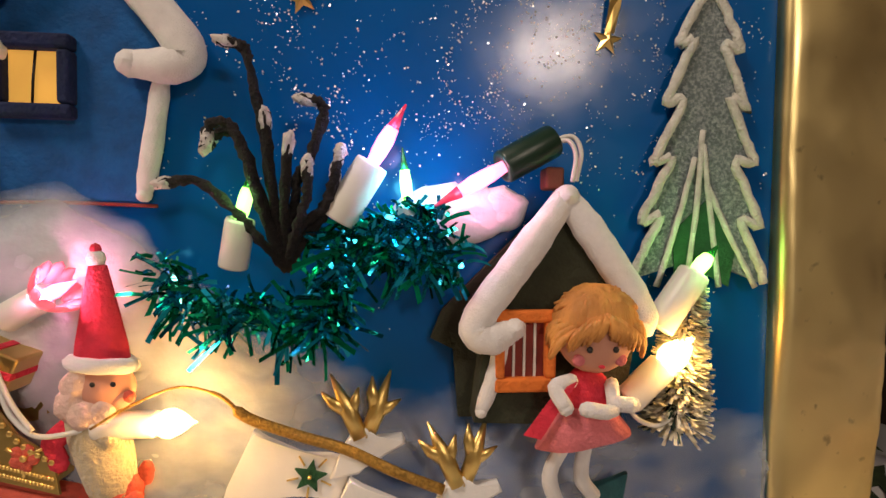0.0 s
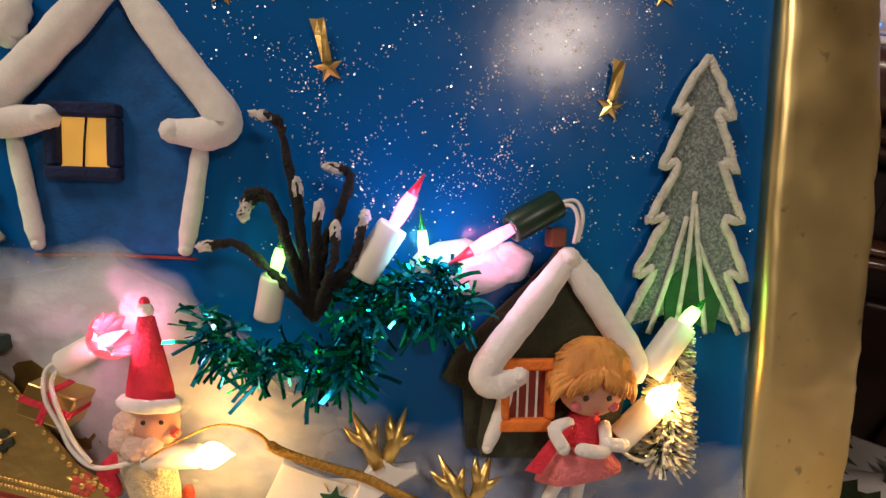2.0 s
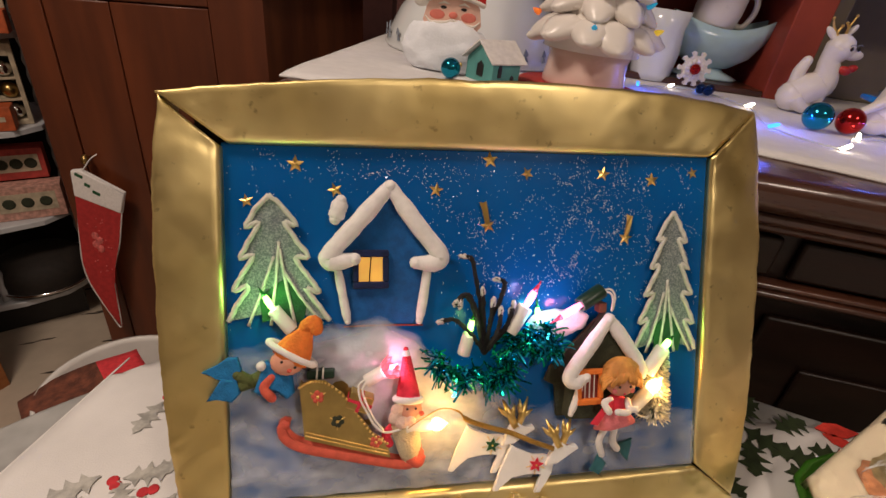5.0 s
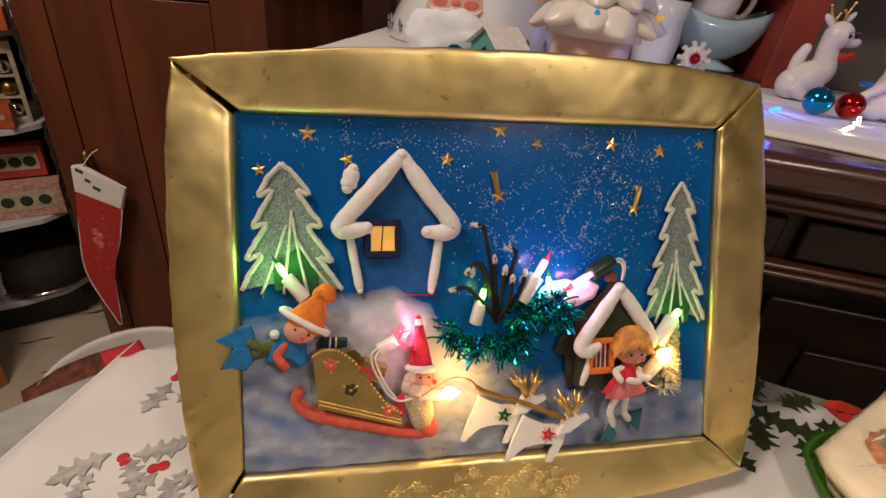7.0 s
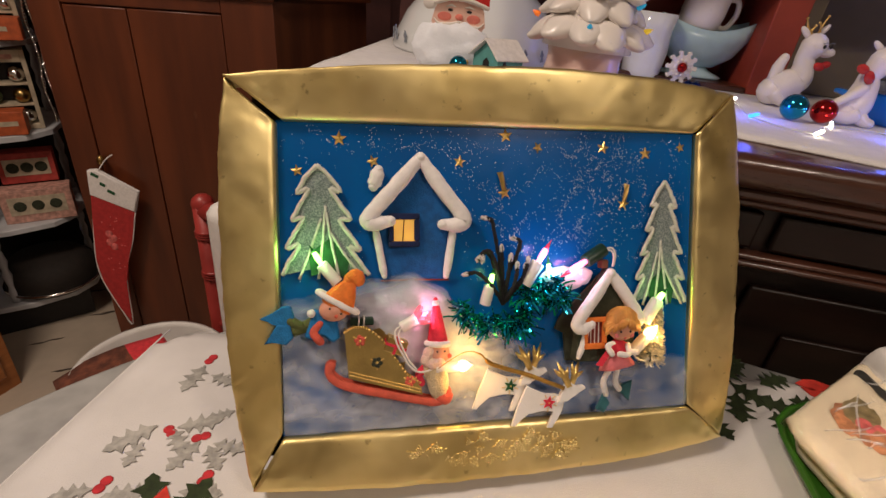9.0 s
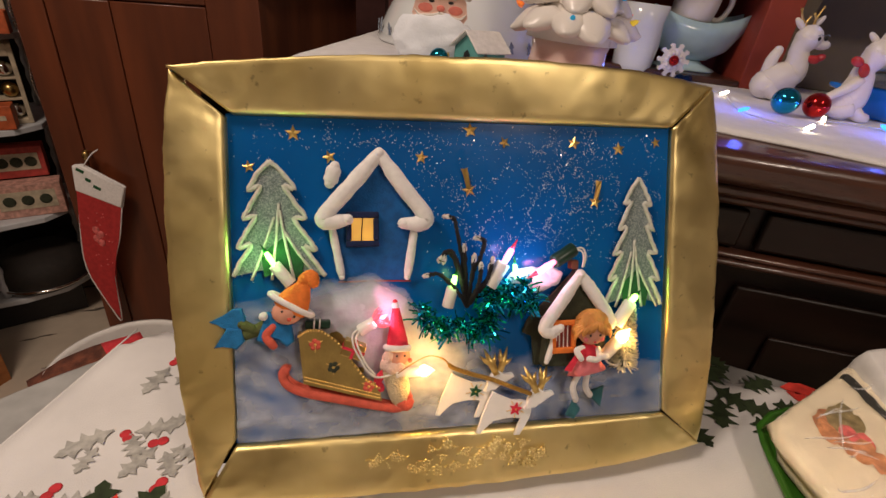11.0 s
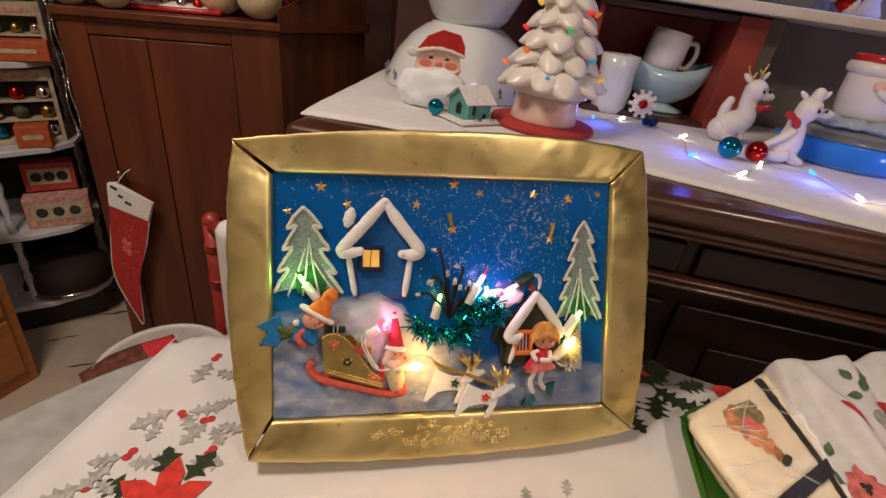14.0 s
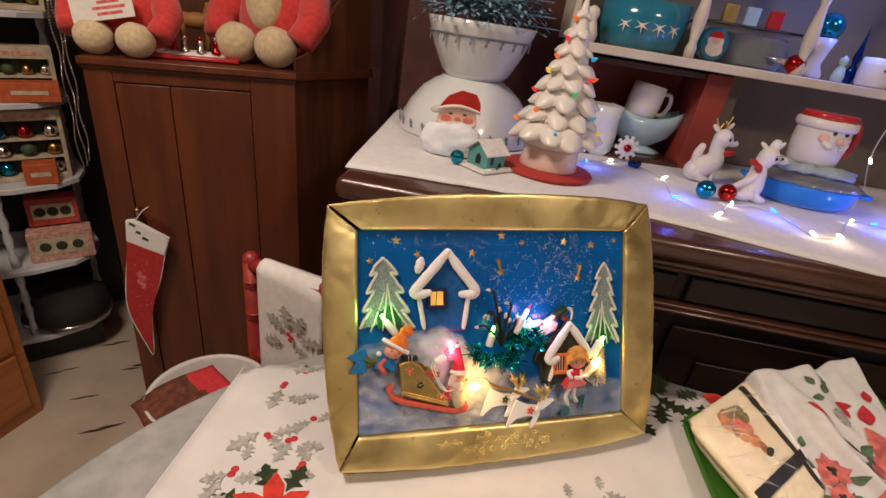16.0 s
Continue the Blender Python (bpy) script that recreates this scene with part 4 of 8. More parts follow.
GREEN, PINK, WARM, CYAN = (0.35, 1.0, 0.25), (1.0, 0.3, 0.5), (1.0, 0.52, 0.13), (0.1, 0.75, 1.0)
candle((-0.0162, -0.021, 0.012), (-0.0129, -0.0055, 0.015), (-0.0092, 0.0105, 0.015), 0.0046, "bulb_green", "glass_green", label="white candle light with a lit green bulb", light=GREEN, energy=0.01)
candle((0.017, -0.0055, 0.013), (0.0282, 0.013, 0.015), (0.0385, 0.0312, 0.017), 0.0056, "bulb_pink", "glass_pink", label="white candle light with a lit pink pointed bulb", light=(0.55, 0.5, 1.0), energy=0.02)
candle((0.041, -0.008, 0.01), (0.0395, 0.0005, 0.011), (0.0375, 0.0185, 0.012), 0.004, "bulb_green", "glass_green", label="bare green bulb in the tinsel", light=CYAN, energy=0.035)
candle((0.0885, 0.0225, 0.01), (0.0705, 0.0125, 0.013), (0.0475, -0.001, 0.013), 0.0058, "bulb_pink", "glass_pink", "plastic_green", "dark green socket with a lit pink bulb", PINK, 0.04)
candle((0.1255, -0.041, 0.014), (0.1385, -0.022, 0.014), (0.1475, -0.0125, 0.013), 0.0055, "bulb_green", "glass_green", label="white candle light with a lit green bulb beside a felt tree", light=GREEN, energy=0.02)
candle((0.114, -0.065, 0.017), (0.1262, -0.0535, 0.017), (0.1372, -0.0435, 0.017), 0.0052, "bulb_warm", "bulb_warm", label="white candle light with a bright warm bulb", light=WARM, energy=0.075, fat=1.45)
candle((-0.0572, -0.0712, 0.0135), (-0.0387, -0.0708, 0.0135), (-0.027, -0.0705, 0.0135), 0.0043, "bulb_warm", "bulb_warm", label="white candle light lying flat with a bright warm bulb", light=WARM, energy=0.13, fat=1.7)
candle((-0.0845, -0.0375, 0.012), (-0.0725, -0.0305, 0.013), (-0.063, -0.0255, 0.013), 0.0046, "bulb_pink", "bulb_pink", label="white socket with a lit pink flower bulb", light=PINK, energy=0.1)
candle((-0.1335, -0.0005, 0.011), (-0.1455, 0.0145, 0.011), (-0.1545, 0.029, 0.01), 0.0046, "bulb_green", "glass_green", label="white candle light with a lit green bulb on a felt tree", light=GREEN, energy=0.04)
flower = bpy.data.objects["christmas_light.007"]
b = Mesh()
for k in range(12):
    a = 2 * math.pi * k / 12
    m = pose(-0.0695, -0.029, 0.0135) @ Vector((0.8, 0.5, 0.2)).to_track_quat("Z", "Y").to_matrix().to_4x4() @ pose(0.0066 * math.cos(a), 0.0066 * math.sin(a), 0.001, 0, 0, math.degrees(a)) @ pose(0, 0, 0, 0, 25, 0)
    b.ball(0.0024, m, n=8, sx=0.45, sz=1.9)
part("petal_reflector", b, "petal", flower, "clear pink plastic petal ring, given a faint glow for the bulb's light")


def wire(pts, label, material="wire_white", r=0.0008):
    b = Mesh()
    b.tube(arc(pts, 8), r, 6)
    return thing("light_wire", PIC, label, "wire", "lamp wires", b=b, mats=material)


wire([(-0.0845, -0.0358, 0.012), (-0.0895, -0.04, 0.0135), (-0.0885, -0.049, 0.0155), (-0.0835, -0.059, 0.016), (-0.079, -0.067, 0.017), (-0.071, -0.0725, 0.0175), (-0.0572, -0.0714, 0.0145)], "white lamp wire looping over the sleigh")
wire([(-0.0835, -0.0368, 0.012), (-0.087, -0.043, 0.0145), (-0.084, -0.053, 0.016), (-0.079, -0.063, 0.017), (-0.073, -0.0705, 0.018)], "white lamp wire looping over the sleigh")
wire([(0.0885, 0.0225, 0.011), (0.0945, 0.0235, 0.013), (0.097, 0.018, 0.0145), (0.0955, 0.0085, 0.0145)], "pair of pale wires from the green socket")
wire([(0.0885, 0.0215, 0.013), (0.0925, 0.0215, 0.0155), (0.0945, 0.0165, 0.0165), (0.0935, 0.008, 0.0165)], "pair of pale wires from the green socket")
wire([(0.114, -0.065, 0.017), (0.1165, -0.0705, 0.018), (0.1245, -0.0738, 0.0175), (0.1315, -0.0695, 0.016), (0.133, -0.061, 0.014), (0.1285, -0.0555, 0.012)], "white lamp wire curling beside the doll")

# ---- pipe-cleaner twigs with frosted tips ----
root = Vector((0.0, -0.022, 0.009))
twigs = thing("twig_bunch", PIC, "bunch of black pipe-cleaner twigs with frosted tips", "twigs")
TIPS = [
    [(-0.005, 0.015, 0.014), (-0.0105, 0.043, 0.015), (-0.0125, 0.048, 0.015), (-0.0195, 0.0495, 0.0155)],
    [(-0.003, 0.005, 0.017), (-0.0045, 0.027, 0.019)],
    [(0.004, 0.006, 0.013), (0.008, 0.014, 0.014), (0.0125, 0.0275, 0.0145), (0.0115, 0.0315, 0.0145), (0.005, 0.0325, 0.015)],
    [(0.001, 0.0, 0.018), (0.003, 0.0195, 0.02)],
    [(-0.006, -0.002, 0.018), (-0.0095, 0.012, 0.02), (-0.0145, 0.0225, 0.0205), (-0.02, 0.022, 0.021), (-0.021, 0.015, 0.0215)],
    [(-0.004, -0.008, 0.014), (-0.0125, 0.018, 0.015), (-0.0185, 0.021, 0.0155), (-0.0235, 0.0155, 0.016)],
    [(-0.007, -0.012, 0.016), (-0.014, -0.003, 0.018), (-0.0245, 0.0055, 0.019), (-0.0355, 0.0045, 0.0195)],
    [(0.006, -0.008, 0.016), (0.0135, -0.001, 0.017), (0.0165, 0.0085, 0.018), (0.0185, 0.0165, 0.018)],
    [(0.005, -0.008, 0.018), (0.008, 0.002, 0.019), (0.0085, 0.0125, 0.02)],
    [(0.008, -0.01, 0.014), (0.0155, 0.0, 0.0155), (0.0165, 0.011, 0.0165)],
]
for pts in TIPS:
    path = arc([root, *[Vector(p) for p in pts]], 8)
    b = Mesh()
    b.tube(path, 0.00155, 8, fuzz=0.8)
    tw = part("twig", b, "chenille", twigs)
    b = Mesh()
    d = (path[-1] - path[-4]).normalized()
    vs = b.ball(0.0019, Matrix.Translation(path[-1] - d * 0.0016) @ d.to_track_quat("Z", "Y").to_matrix().to_4x4(), n=14, sz=1.9)
    for v in vs:
        v.co += (v.co - path[-1]) * 0.7 * noise.noise(v.co * 900)
    part("frosted_tip", b, "frost", tw, "white frosted tip")

# ---- tinsel ----


def tinsel(pts, count, spread, length, material, label, seed, wide=0.001):
    r = random.Random(seed)
    path = arc(pts, 14)
    vs, fs = [], []
    for _ in range(count):
        p = path[r.randrange(len(path))] + Vector((r.gauss(0, 0.0025), r.gauss(0, 0.003), r.gauss(0, 0.0015)))
        d = Vector((r.uniform(-1, 1), r.uniform(-1.0, 0.95), r.uniform(-0.2, 0.8))).normalized()
        L, side = length * r.uniform(0.5, 1.25), d.cross(Vector((r.uniform(-1, 1), r.uniform(-1, 1), 1))).normalized() * wide * r.uniform(0.7, 1.3)
        bend = Vector((r.uniform(-1, 1), r.uniform(-1.6, 0.4), r.uniform(-0.5, 0.5))) * spread
        k = len(vs)
        for t in (0, 0.35, 0.7, 1.0):
            c = p + d * L * t + bend * t * t
            c.z = max(0.0012, c.z)
            vs += [c - side, c + side]
        fs += [(k + i, k + i + 1, k + i + 3, k + i + 2) for i in (0, 2, 4)]
    b = Mesh()
    b.raw(vs, fs, None, 0, True)
    for i, f in enumerate(b.bm.faces):
        f.material_index = (i // 3) % 2
    return thing("tinsel", PIC, label, "tinsel", "", "stuff", b, [material, "tinsel_green"])


tinsel([(-0.038, -0.022, 0.012), (-0.029, -0.034, 0.014), (-0.012, -0.036, 0.016), (0.002, -0.038, 0.016), (0.012, -0.038, 0.016), (0.016, -0.03, 0.016), (0.018, -0.02, 0.015), (0.03, -0.014, 0.015), (0.044, -0.016, 0.015), (0.056, -0.02, 0.014)], 760, 0.0035, 0.0095, "tinsel_teal", "shiny blue green tinsel garland", 11, 0.00075)
tinsel([(0.016, -0.012, 0.012), (0.035, -0.006, 0.013), (0.05, -0.008, 0.012)], 220, 0.003, 0.009, "tinsel_teal", "shiny blue green tinsel garland behind the hut", 12, 0.00075)

# pink plush patch behind the tinsel
b = Mesh()
vs = b.ball(0.011, pose(0.055, -0.003, 0.003), n=24, sx=1.9, sz=0.6)
vs += b.ball(0.008, pose(0.072, -0.001, 0.003), n=20, sx=1.3, sz=0.6)
for v in vs:
    v.co += Vector((1, 1, 1)) * 0.0018 * noise.noise(v.co * 240)
thing("cotton_tuft", PIC, "tuft of white cotton lit pink by a bulb", "cotton tuft", b=b, mats="cotton_solid")

# bottle-brush tree behind the candle
brush = thing("brush_tree", PIC, "small frosted bottle-brush tree beside the hut", "tree")
r = random.Random(21)
for name, material, num in (("green_bristle", "brush_green", 420), ("frosted_bristle", "bristle", 2400)):
    vs, fs = [], []
    for _ in range(num):
        t = r.random()
        c = Vector((0.134 + 0.004 * t, -0.074 + 0.05 * t, 0.012))
        w = 0.012 * (1 - 0.55 * t)
        a = r.uniform(0, 2 * math.pi)
        d = Vector((math.cos(a), r.uniform(-0.5, 0.25), math.sin(a) * 0.8)).normalized()
        e = c + d * w * r.uniform(0.75, 1.15)
        e.z = max(0.001, e.z)
        s = d.cross(Vector((0, 1, 0.3))).normalized() * (0.0003 if material == "brush_green" else 0.00055)
        k = len(vs)
        st = c.lerp(e, 0.0 if material == "brush_green" else 0.55)
        vs += [st - s, st + s, e + s, e - s]
        fs.append((k, k + 1, k + 2, k + 3))
    q = Mesh()
    q.raw(vs, fs)
    tagged(part(name, q, material, brush), kind="stuff")
q = Mesh()
q.tube([(0.1335, -0.079, 0.012), (0.138, -0.024, 0.012)], 0.0009, 6)
part("stem", q, "brush_green", brush)

# ---- the sideboard ----
M.update({
    "ceramic_white": mat("ceramic_white", (0.82, 0.77, 0.72), 0.3, 0, 0.03, 20, 0.04, 60, coat=0.2),
    "ceramic_pink": mat("ceramic_pink", (0.8, 0.6, 0.53), 0.25, 0, 0.03, 20, 0.04, 60, coat=0.3),
    "ceramic_blue": mat("ceramic_blue", (0.42, 0.6, 0.66), 0.2, 0, 0.08, 20, 0.04, 60, coat=0.4),
    "milk_glass": mat("milk_glass", (0.72, 0.75, 0.76), 0.15, 0, 0.03, 10, 0, coat=0.5),
    "dish_blue": mat("dish_blue", (0.01, 0.24, 0.8), 0.12, 0, 0.08, 20, 0, coat=0.5),
    "bowl_blue": mat("bowl_blue", (0.02, 0.2, 0.32), 0.15, 0, 0.1, 20, 0, coat=0.5),
    "print_grey": mat("print_grey", (0.22, 0.25, 0.3), 0.4, 0, 0.1, 60, 0),
    "glaze_red": mat("glaze_red", (0.5, 0.02, 0.02), 0.2, 0, 0.1, 40, 0, coat=0.4),
    "paper_teal": mat("paper_teal", (0.1, 0.32, 0.3), 0.8, 0, 0.1, 60, 0.2),
    "snow_paper": mat("snow_paper", (0.75, 0.72, 0.7), 0.9, 0, 0.08, 120, 0.6, 500),
    "ball_teal": mat("ball_teal", (0.015, 0.27, 0.4), 0.12, 0.9, 0.05, 30, 0),
    "ball_red": mat("ball_red", (0.5, 0.02, 0.02), 0.12, 0.9, 0.05, 30, 0),
    "ball_silver": mat("ball_silver", (0.7, 0.68, 0.66), 0.1, 1.0, 0.05, 30, 0),
    "clear_wire": mat("clear_wire", (0.6, 0.62, 0.62), 0.3, 0, 0.05, 30, 0),
    "tulle": mat("tulle", (0.4, 0.48, 0.55), 0.8, 0, 0.15, 200, 0.4),
    "feather_teal": mat("feather_teal", (0.2, 0.36, 0.46), 0.8, 0, 0.2, 60, 0, island=0.3),
    "glass_clear": mat("glass_clear", (0.9, 0.92, 0.92), 0.03, 0, 0.0, 20, 0, trans=1.0),
    "led_blue": bulb_mat("led_blue", (0.03, 0.2, 1.0), 5),
    "led_white": bulb_mat("led_white", (1.0, 0.85, 0.65), 14),
    "card_face": mat("card_face", (0.78, 0.5, 0.4), 0.7, 0, 0.05, 60, 0),
    "print_cheek": mat("print_cheek", (0.72, 0.2, 0.15), 0.7, 0, 0.1, 60, 0),
    "card_white": mat("card_white", (0.72, 0.68, 0.62), 0.8, 0, 0.05, 60, 0.1),
    "black_wood": mat("black_wood", (0.008, 0.0035, 0.002), 0.42, 0, 0, 6, 0.1, 60, (1, 1, 9), (0.016, 0.006, 0.0035), spec=0.35),
    "felt_runner": mat("felt_runner", (0.76, 0.74, 0.74), 0.95, 0, 0.04, 60, 0.5, 500, sheen=0.3),
    "red_mat": mat("red_mat", (0.42, 0.035, 0.03), 0.8, 0, 0.1, 90, 0.4, 500),
    "bead_blue": mat("bead_blue", (0.005, 0.03, 0.14), 0.12, 0.7, 0.05, 30, 0),
    "lid_glass": mat("lid_glass", (0.75, 0.8, 0.82), 0.05, 0, 0.0, 20, 0, trans=0.85),
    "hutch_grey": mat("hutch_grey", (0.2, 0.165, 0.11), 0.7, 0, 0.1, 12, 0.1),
})
BOARD = DRESSER @ pose(0, -0.035, 0, 0, 0, -4)
side = thing("sideboard", BOARD, "dark polished wooden sideboard with a moulded top edge", "sideboard")
b = Mesh()
b.box(0, 0, TOP - 0.042, 1.75, 0.75, TOP - 0.004, 0.014, None, 0, 4)
part("top", b, "dark_wood", side)
for y, z0, z1 in ((0.012, TOP - 0.056, TOP - 0.042), (0.024, TOP - 0.068, TOP - 0.056)):
    b = Mesh()
    b.box(y, y, z0, 1.74, 0.74, z1, 0.005)
    part("cornice", b, "dark_wood", side)
b = Mesh()
b.box(0.045, 0.045, 0.03, 1.7, 0.72, TOP - 0.068)
part("body", b, "black_wood", side)
b = Mesh()
b.box(0.02, 0.018, TOP - 0.14, 1.73, 0.045, TOP - 0.132, 0.0035)
b.box(0.02, 0.024, TOP - 0.132, 1.73, 0.045, TOP - 0.125, 0.003)
part("waist_moulding", b, "dark_wood", side)
for k in range(3):
    x = 0.055 + 0.55 * k
    b = Mesh()
    b.box(x, 0.034, TOP - 0.121, x + 0.53, 0.045, TOP - 0.074, 0.004)
    part("drawer_front", b, "black_wood", side)
    b = Mesh()
    b.box(x, 0.034, 0.1, x + 0.53, 0.045, TOP - 0.17, 0.004)
    d = part("door", b, "black_wood", side)
    b = Mesh()
    b.box(x + 0.06, 0.027, 0.16, x + 0.47, 0.034, TOP - 0.23, 0.003)
    part("door_panel", b, "black_wood", d)

# white runner laid a little askew on top, with a soft uneven edge
b = Mesh()
vs, fs, nx, ny = [], [], 120, 22
for i in range(nx + 1):
    for j in range(ny + 1):
        x = 0.004 + 1.742 * i / nx
        front = max(-0.029 - 0.07 * x, 0.022 - 0.32 * max(0, x - 0.5))
        y = front + (0.627 - front) * j / ny
        z = TOP - 0.0005 + 0.0015 * noise.noise(Vector((x * 9, y * 14, 2)))
        if j == 0:
            y += 0.004 * noise.noise(Vector((x * 14, 0, 5))) + 0.0015 * noise.noise(Vector((x * 60, 0, 8)))
            z -= 0.002
        vs.append((x, y, z))
for i in range(nx):
    for j in range(ny):
        a = i * (ny + 1) + j
        fs.append((a, a + ny + 1, a + ny + 2, a + 1))
b.raw(vs, fs, None, 0, True)
ob = thing("table_runner", DRESSER, "white felt runner laid over the sideboard top", "runner", b=b, mats="felt_runner")
sol = ob.modifiers.new("thickness", "SOLIDIFY")
sol.thickness, sol.offset = 0.003, 0

# ---- the hutch on the sideboard ----
hutch = thing("hutch", DRESSER, "cream painted hutch with turned spindles and open shelves", "hutch")
Z = TOP + 0.001


def board(name, x0, y0, z0, x1, y1, z1, material="hutch_white", parent=None, label=""):
    q = Mesh()
    q.box(x0, y0, Z + z0, x1, y1, Z + z1, 0.0025)
    return part(name, q, material, parent or hutch, label)


board("shelf", 0.415, 0.4, 0.23, 1.73, 0.62, 0.25)
board("shelf", 0.415, 0.42, 0.53, 1.73, 0.62, 0.548)
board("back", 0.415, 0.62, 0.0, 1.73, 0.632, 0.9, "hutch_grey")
board("side", 1.73, 0.4, 0.0, 1.75, 0.632, 0.9)
board("side", 0.4, 0.47, 0.25, 0.415, 0.62, 0.9)
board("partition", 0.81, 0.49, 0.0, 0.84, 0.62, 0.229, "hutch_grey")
cb = board("cubby", 0.47, 0.6, 0.0, 0.77, 0.618, 0.21, "hutch_red", None, "brick red painted cubby")
board("cubby_side", 0.46, 0.455, 0.0, 0.472, 0.6, 0.21, "hutch_red", cb)
board("cubby_side", 0.735, 0.45, 0.0, 0.795, 0.6, 0.225, "hutch_red", cb)
board("cubby_top", 0.46, 0.452, 0.21, 0.733, 0.618, 0.224, "dark_wood", cb)
board("cubby_floor", 0.473, 0.445, 0.0, 0.733, 0.6, 0.012, "dark_wood", cb)
for x in (0.662, 0.905, 1.17, 1.44):
    q = Mesh()
    q.lathe([(0.011, 0), (0.012, 0.02), (0.008, 0.032), (0.0125, 0.06), (0.014, 0.085), (0.009, 0.125), (0.0075, 0.14), (0.0105, 0.155), (0.0075, 0.17), (0.0125, 0.2), (0.013, 0.23), (0.009, 0.255), (0.012, 0.268), (0.011, 0.28)], 16, pose(x, 0.418, Z + 0.25))
    part("spindle", q, "hutch_white", hutch, "turned cream spindle")
g = board("glass_shelf", 0.69, 0.44, 0.328, 0.92, 0.6, 0.334, "glass_clear")

# ---- things on the sideboard ----


def on_side(x, y, turn=0.0, up=0.0):
    return DRESSER @ pose(x, y, TOP + 0.0025 + up, 0, 0, turn)


def shell(profile, t=0.004):
    """A thin-walled vessel's profile: outside up, inside down."""
    inner = [(max(0.0, r - t), z + (t if i == 0 else 0)) for i, (r, z) in enumerate(profile)]
    return [(0, profile[0][1]), *profile, *inner[::-1], (0, profile[0][1] + t)]


# nested bowls: one upturned, one standing on it
bowl = thing("mixing_bowl", on_side(0.2, 0.45) @ Matrix.Diagonal((1.22, 1.22, 1.0, 1)), "upturned white glass mixing bowl with grey print", "bowl")
q = Mesh()
q.lathe([(0.136, 0), (0.138, 0.004), (0.131, 0.03), (0.118, 0.065), (0.096, 0.1), (0.072, 0.122), (0.064, 0.126), (0.062, 0.13), (0, 0.13)], 48)
part("body", q, "milk_glass", bowl)
for k in range(26):
    a = 2 * math.pi * k / 26
    q = Mesh()
    m = pose(0, 0, 0, 0, 0, math.degrees(a)) @ pose(0.1365, 0, 0.014, 90, -13, 90)
    q.plate([(-0.003, 0), (0.003, 0), (0.001, 0.008), (0.004, 0.011), (0, 0.02), (-0.004, 0.011), (-0.001, 0.008)], -0.001, 0.0006, m)
    part("print_motif", q, "print_grey", bowl)
bowl = thing("mixing_bowl", on_side(0.2, 0.45, 0, 0.13) @ Matrix.Diagonal((1.26, 1.26, 1.25, 1)), "white glass bowl with a grey printed border", "bowl")
q = Mesh()
q.lathe(shell([(0.052, 0), (0.064, 0.012), (0.083, 0.05), (0.096, 0.085), (0.1, 0.098)]), 40)
part("body", q, "milk_glass", bowl)
q = Mesh()
q.lathe([(0.0926, 0.071), (0.0944, 0.0745), (0.0936, 0.0748), (0.0918, 0.0712)], 48)
part("print_band", q, "print_grey", bowl)
for k in range(22):
    a = 2 * math.pi * k / 22
    q = Mesh()
    q.plate([(-0.0035, 0), (0.0035, 0), (0.001, -0.006), (0.003, -0.009), (0, -0.014), (-0.003, -0.009), (-0.001, -0.006)], 0, 0.001, pose(0, 0, 0, 0, 0, math.degrees(a)) @ pose(0.0918, 0, 0.071, 90, 17, 90))
    part("print_motif", q, "print_grey", bowl)
r = random.Random(6)
vs, fs = [], []
for k in range(5200):
    a, t = r.uniform(0, 2 * math.pi), r.random()
    base = Vector((0, 0, 0.135 + 0.16 * t))
    d = Vector((math.cos(a), math.sin(a), r.uniform(-0.25, 0.2)))
    L = (0.2 - 0.12 * t) * r.uniform(0.6, 1.0)
    s0 = r.uniform(0.25, 0.95)
    p = base + d * L * s0
    dd = (d + Vector((r.uniform(-1, 1), r.uniform(-1, 1), r.uniform(-0.9, 0.3))) * 0.8).normalized()
    n = dd.cross(Vector((0, 0, 1))).normalized() * 0.0042
    j = len(vs)
    e = p + dd * r.uniform(0.011, 0.024)
    vs += [p, p.lerp(e, 0.5) + n, e, p.lerp(e, 0.5) - n]
    fs.append((j, j + 1, j + 2, j + 3))
ft = thing("feather_tree", on_side(0.2, 0.45, 0, 0.136), "blue green feather tree standing in the bowl", "tree")
q = Mesh()
q.raw(vs, fs)
tagged(part("foliage", q, "feather_teal", ft), kind="stuff")
q = Mesh()
q.tube([(0, 0, 0), (0, 0, 0.28)], [0.006, 0.003], 8)
for k in range(40):
    a, t = k * 2.4, k / 40
    q.tube([(0, 0, 0.125 + 0.16 * t), (math.cos(a) * (0.19 - 0.12 * t), math.sin(a) * (0.19 - 0.12 * t), 0.125 + 0.16 * t)], [0.003, 0.0008], 5)
part("trunk", q, "feather_teal", ft)

# flat die-cut face card with a cotton beard
card = thing("face_card", on_side(0.178, 0.2, 0) @ Matrix.Diagonal((1.14, 0.9, 0.95, 1)), "flat die-cut card of a bearded face with red hat", "card")
T = pose(0, 0, 0, 0, 0, 12) @ pose(0, 0, 0, 90, 0, 0)
q = Mesh()
q.plate([(0.038 * math.cos(a) * (1.0 if math.sin(a) < 0 else 0.9), 0.078 + 0.034 * math.sin(a)) for a in [2 * math.pi * k / 20 for k in range(20)]], -0.001, 0.001, T)
part("face", q, "card_face", card)
q = Mesh()
q.plate([(-0.036, 0.095), (-0.02, 0.122), (0.002, 0.135), (0.028, 0.13), (0.037, 0.112), (0.038, 0.096), (0.0, 0.1)], 0.001, 0.0025, T)
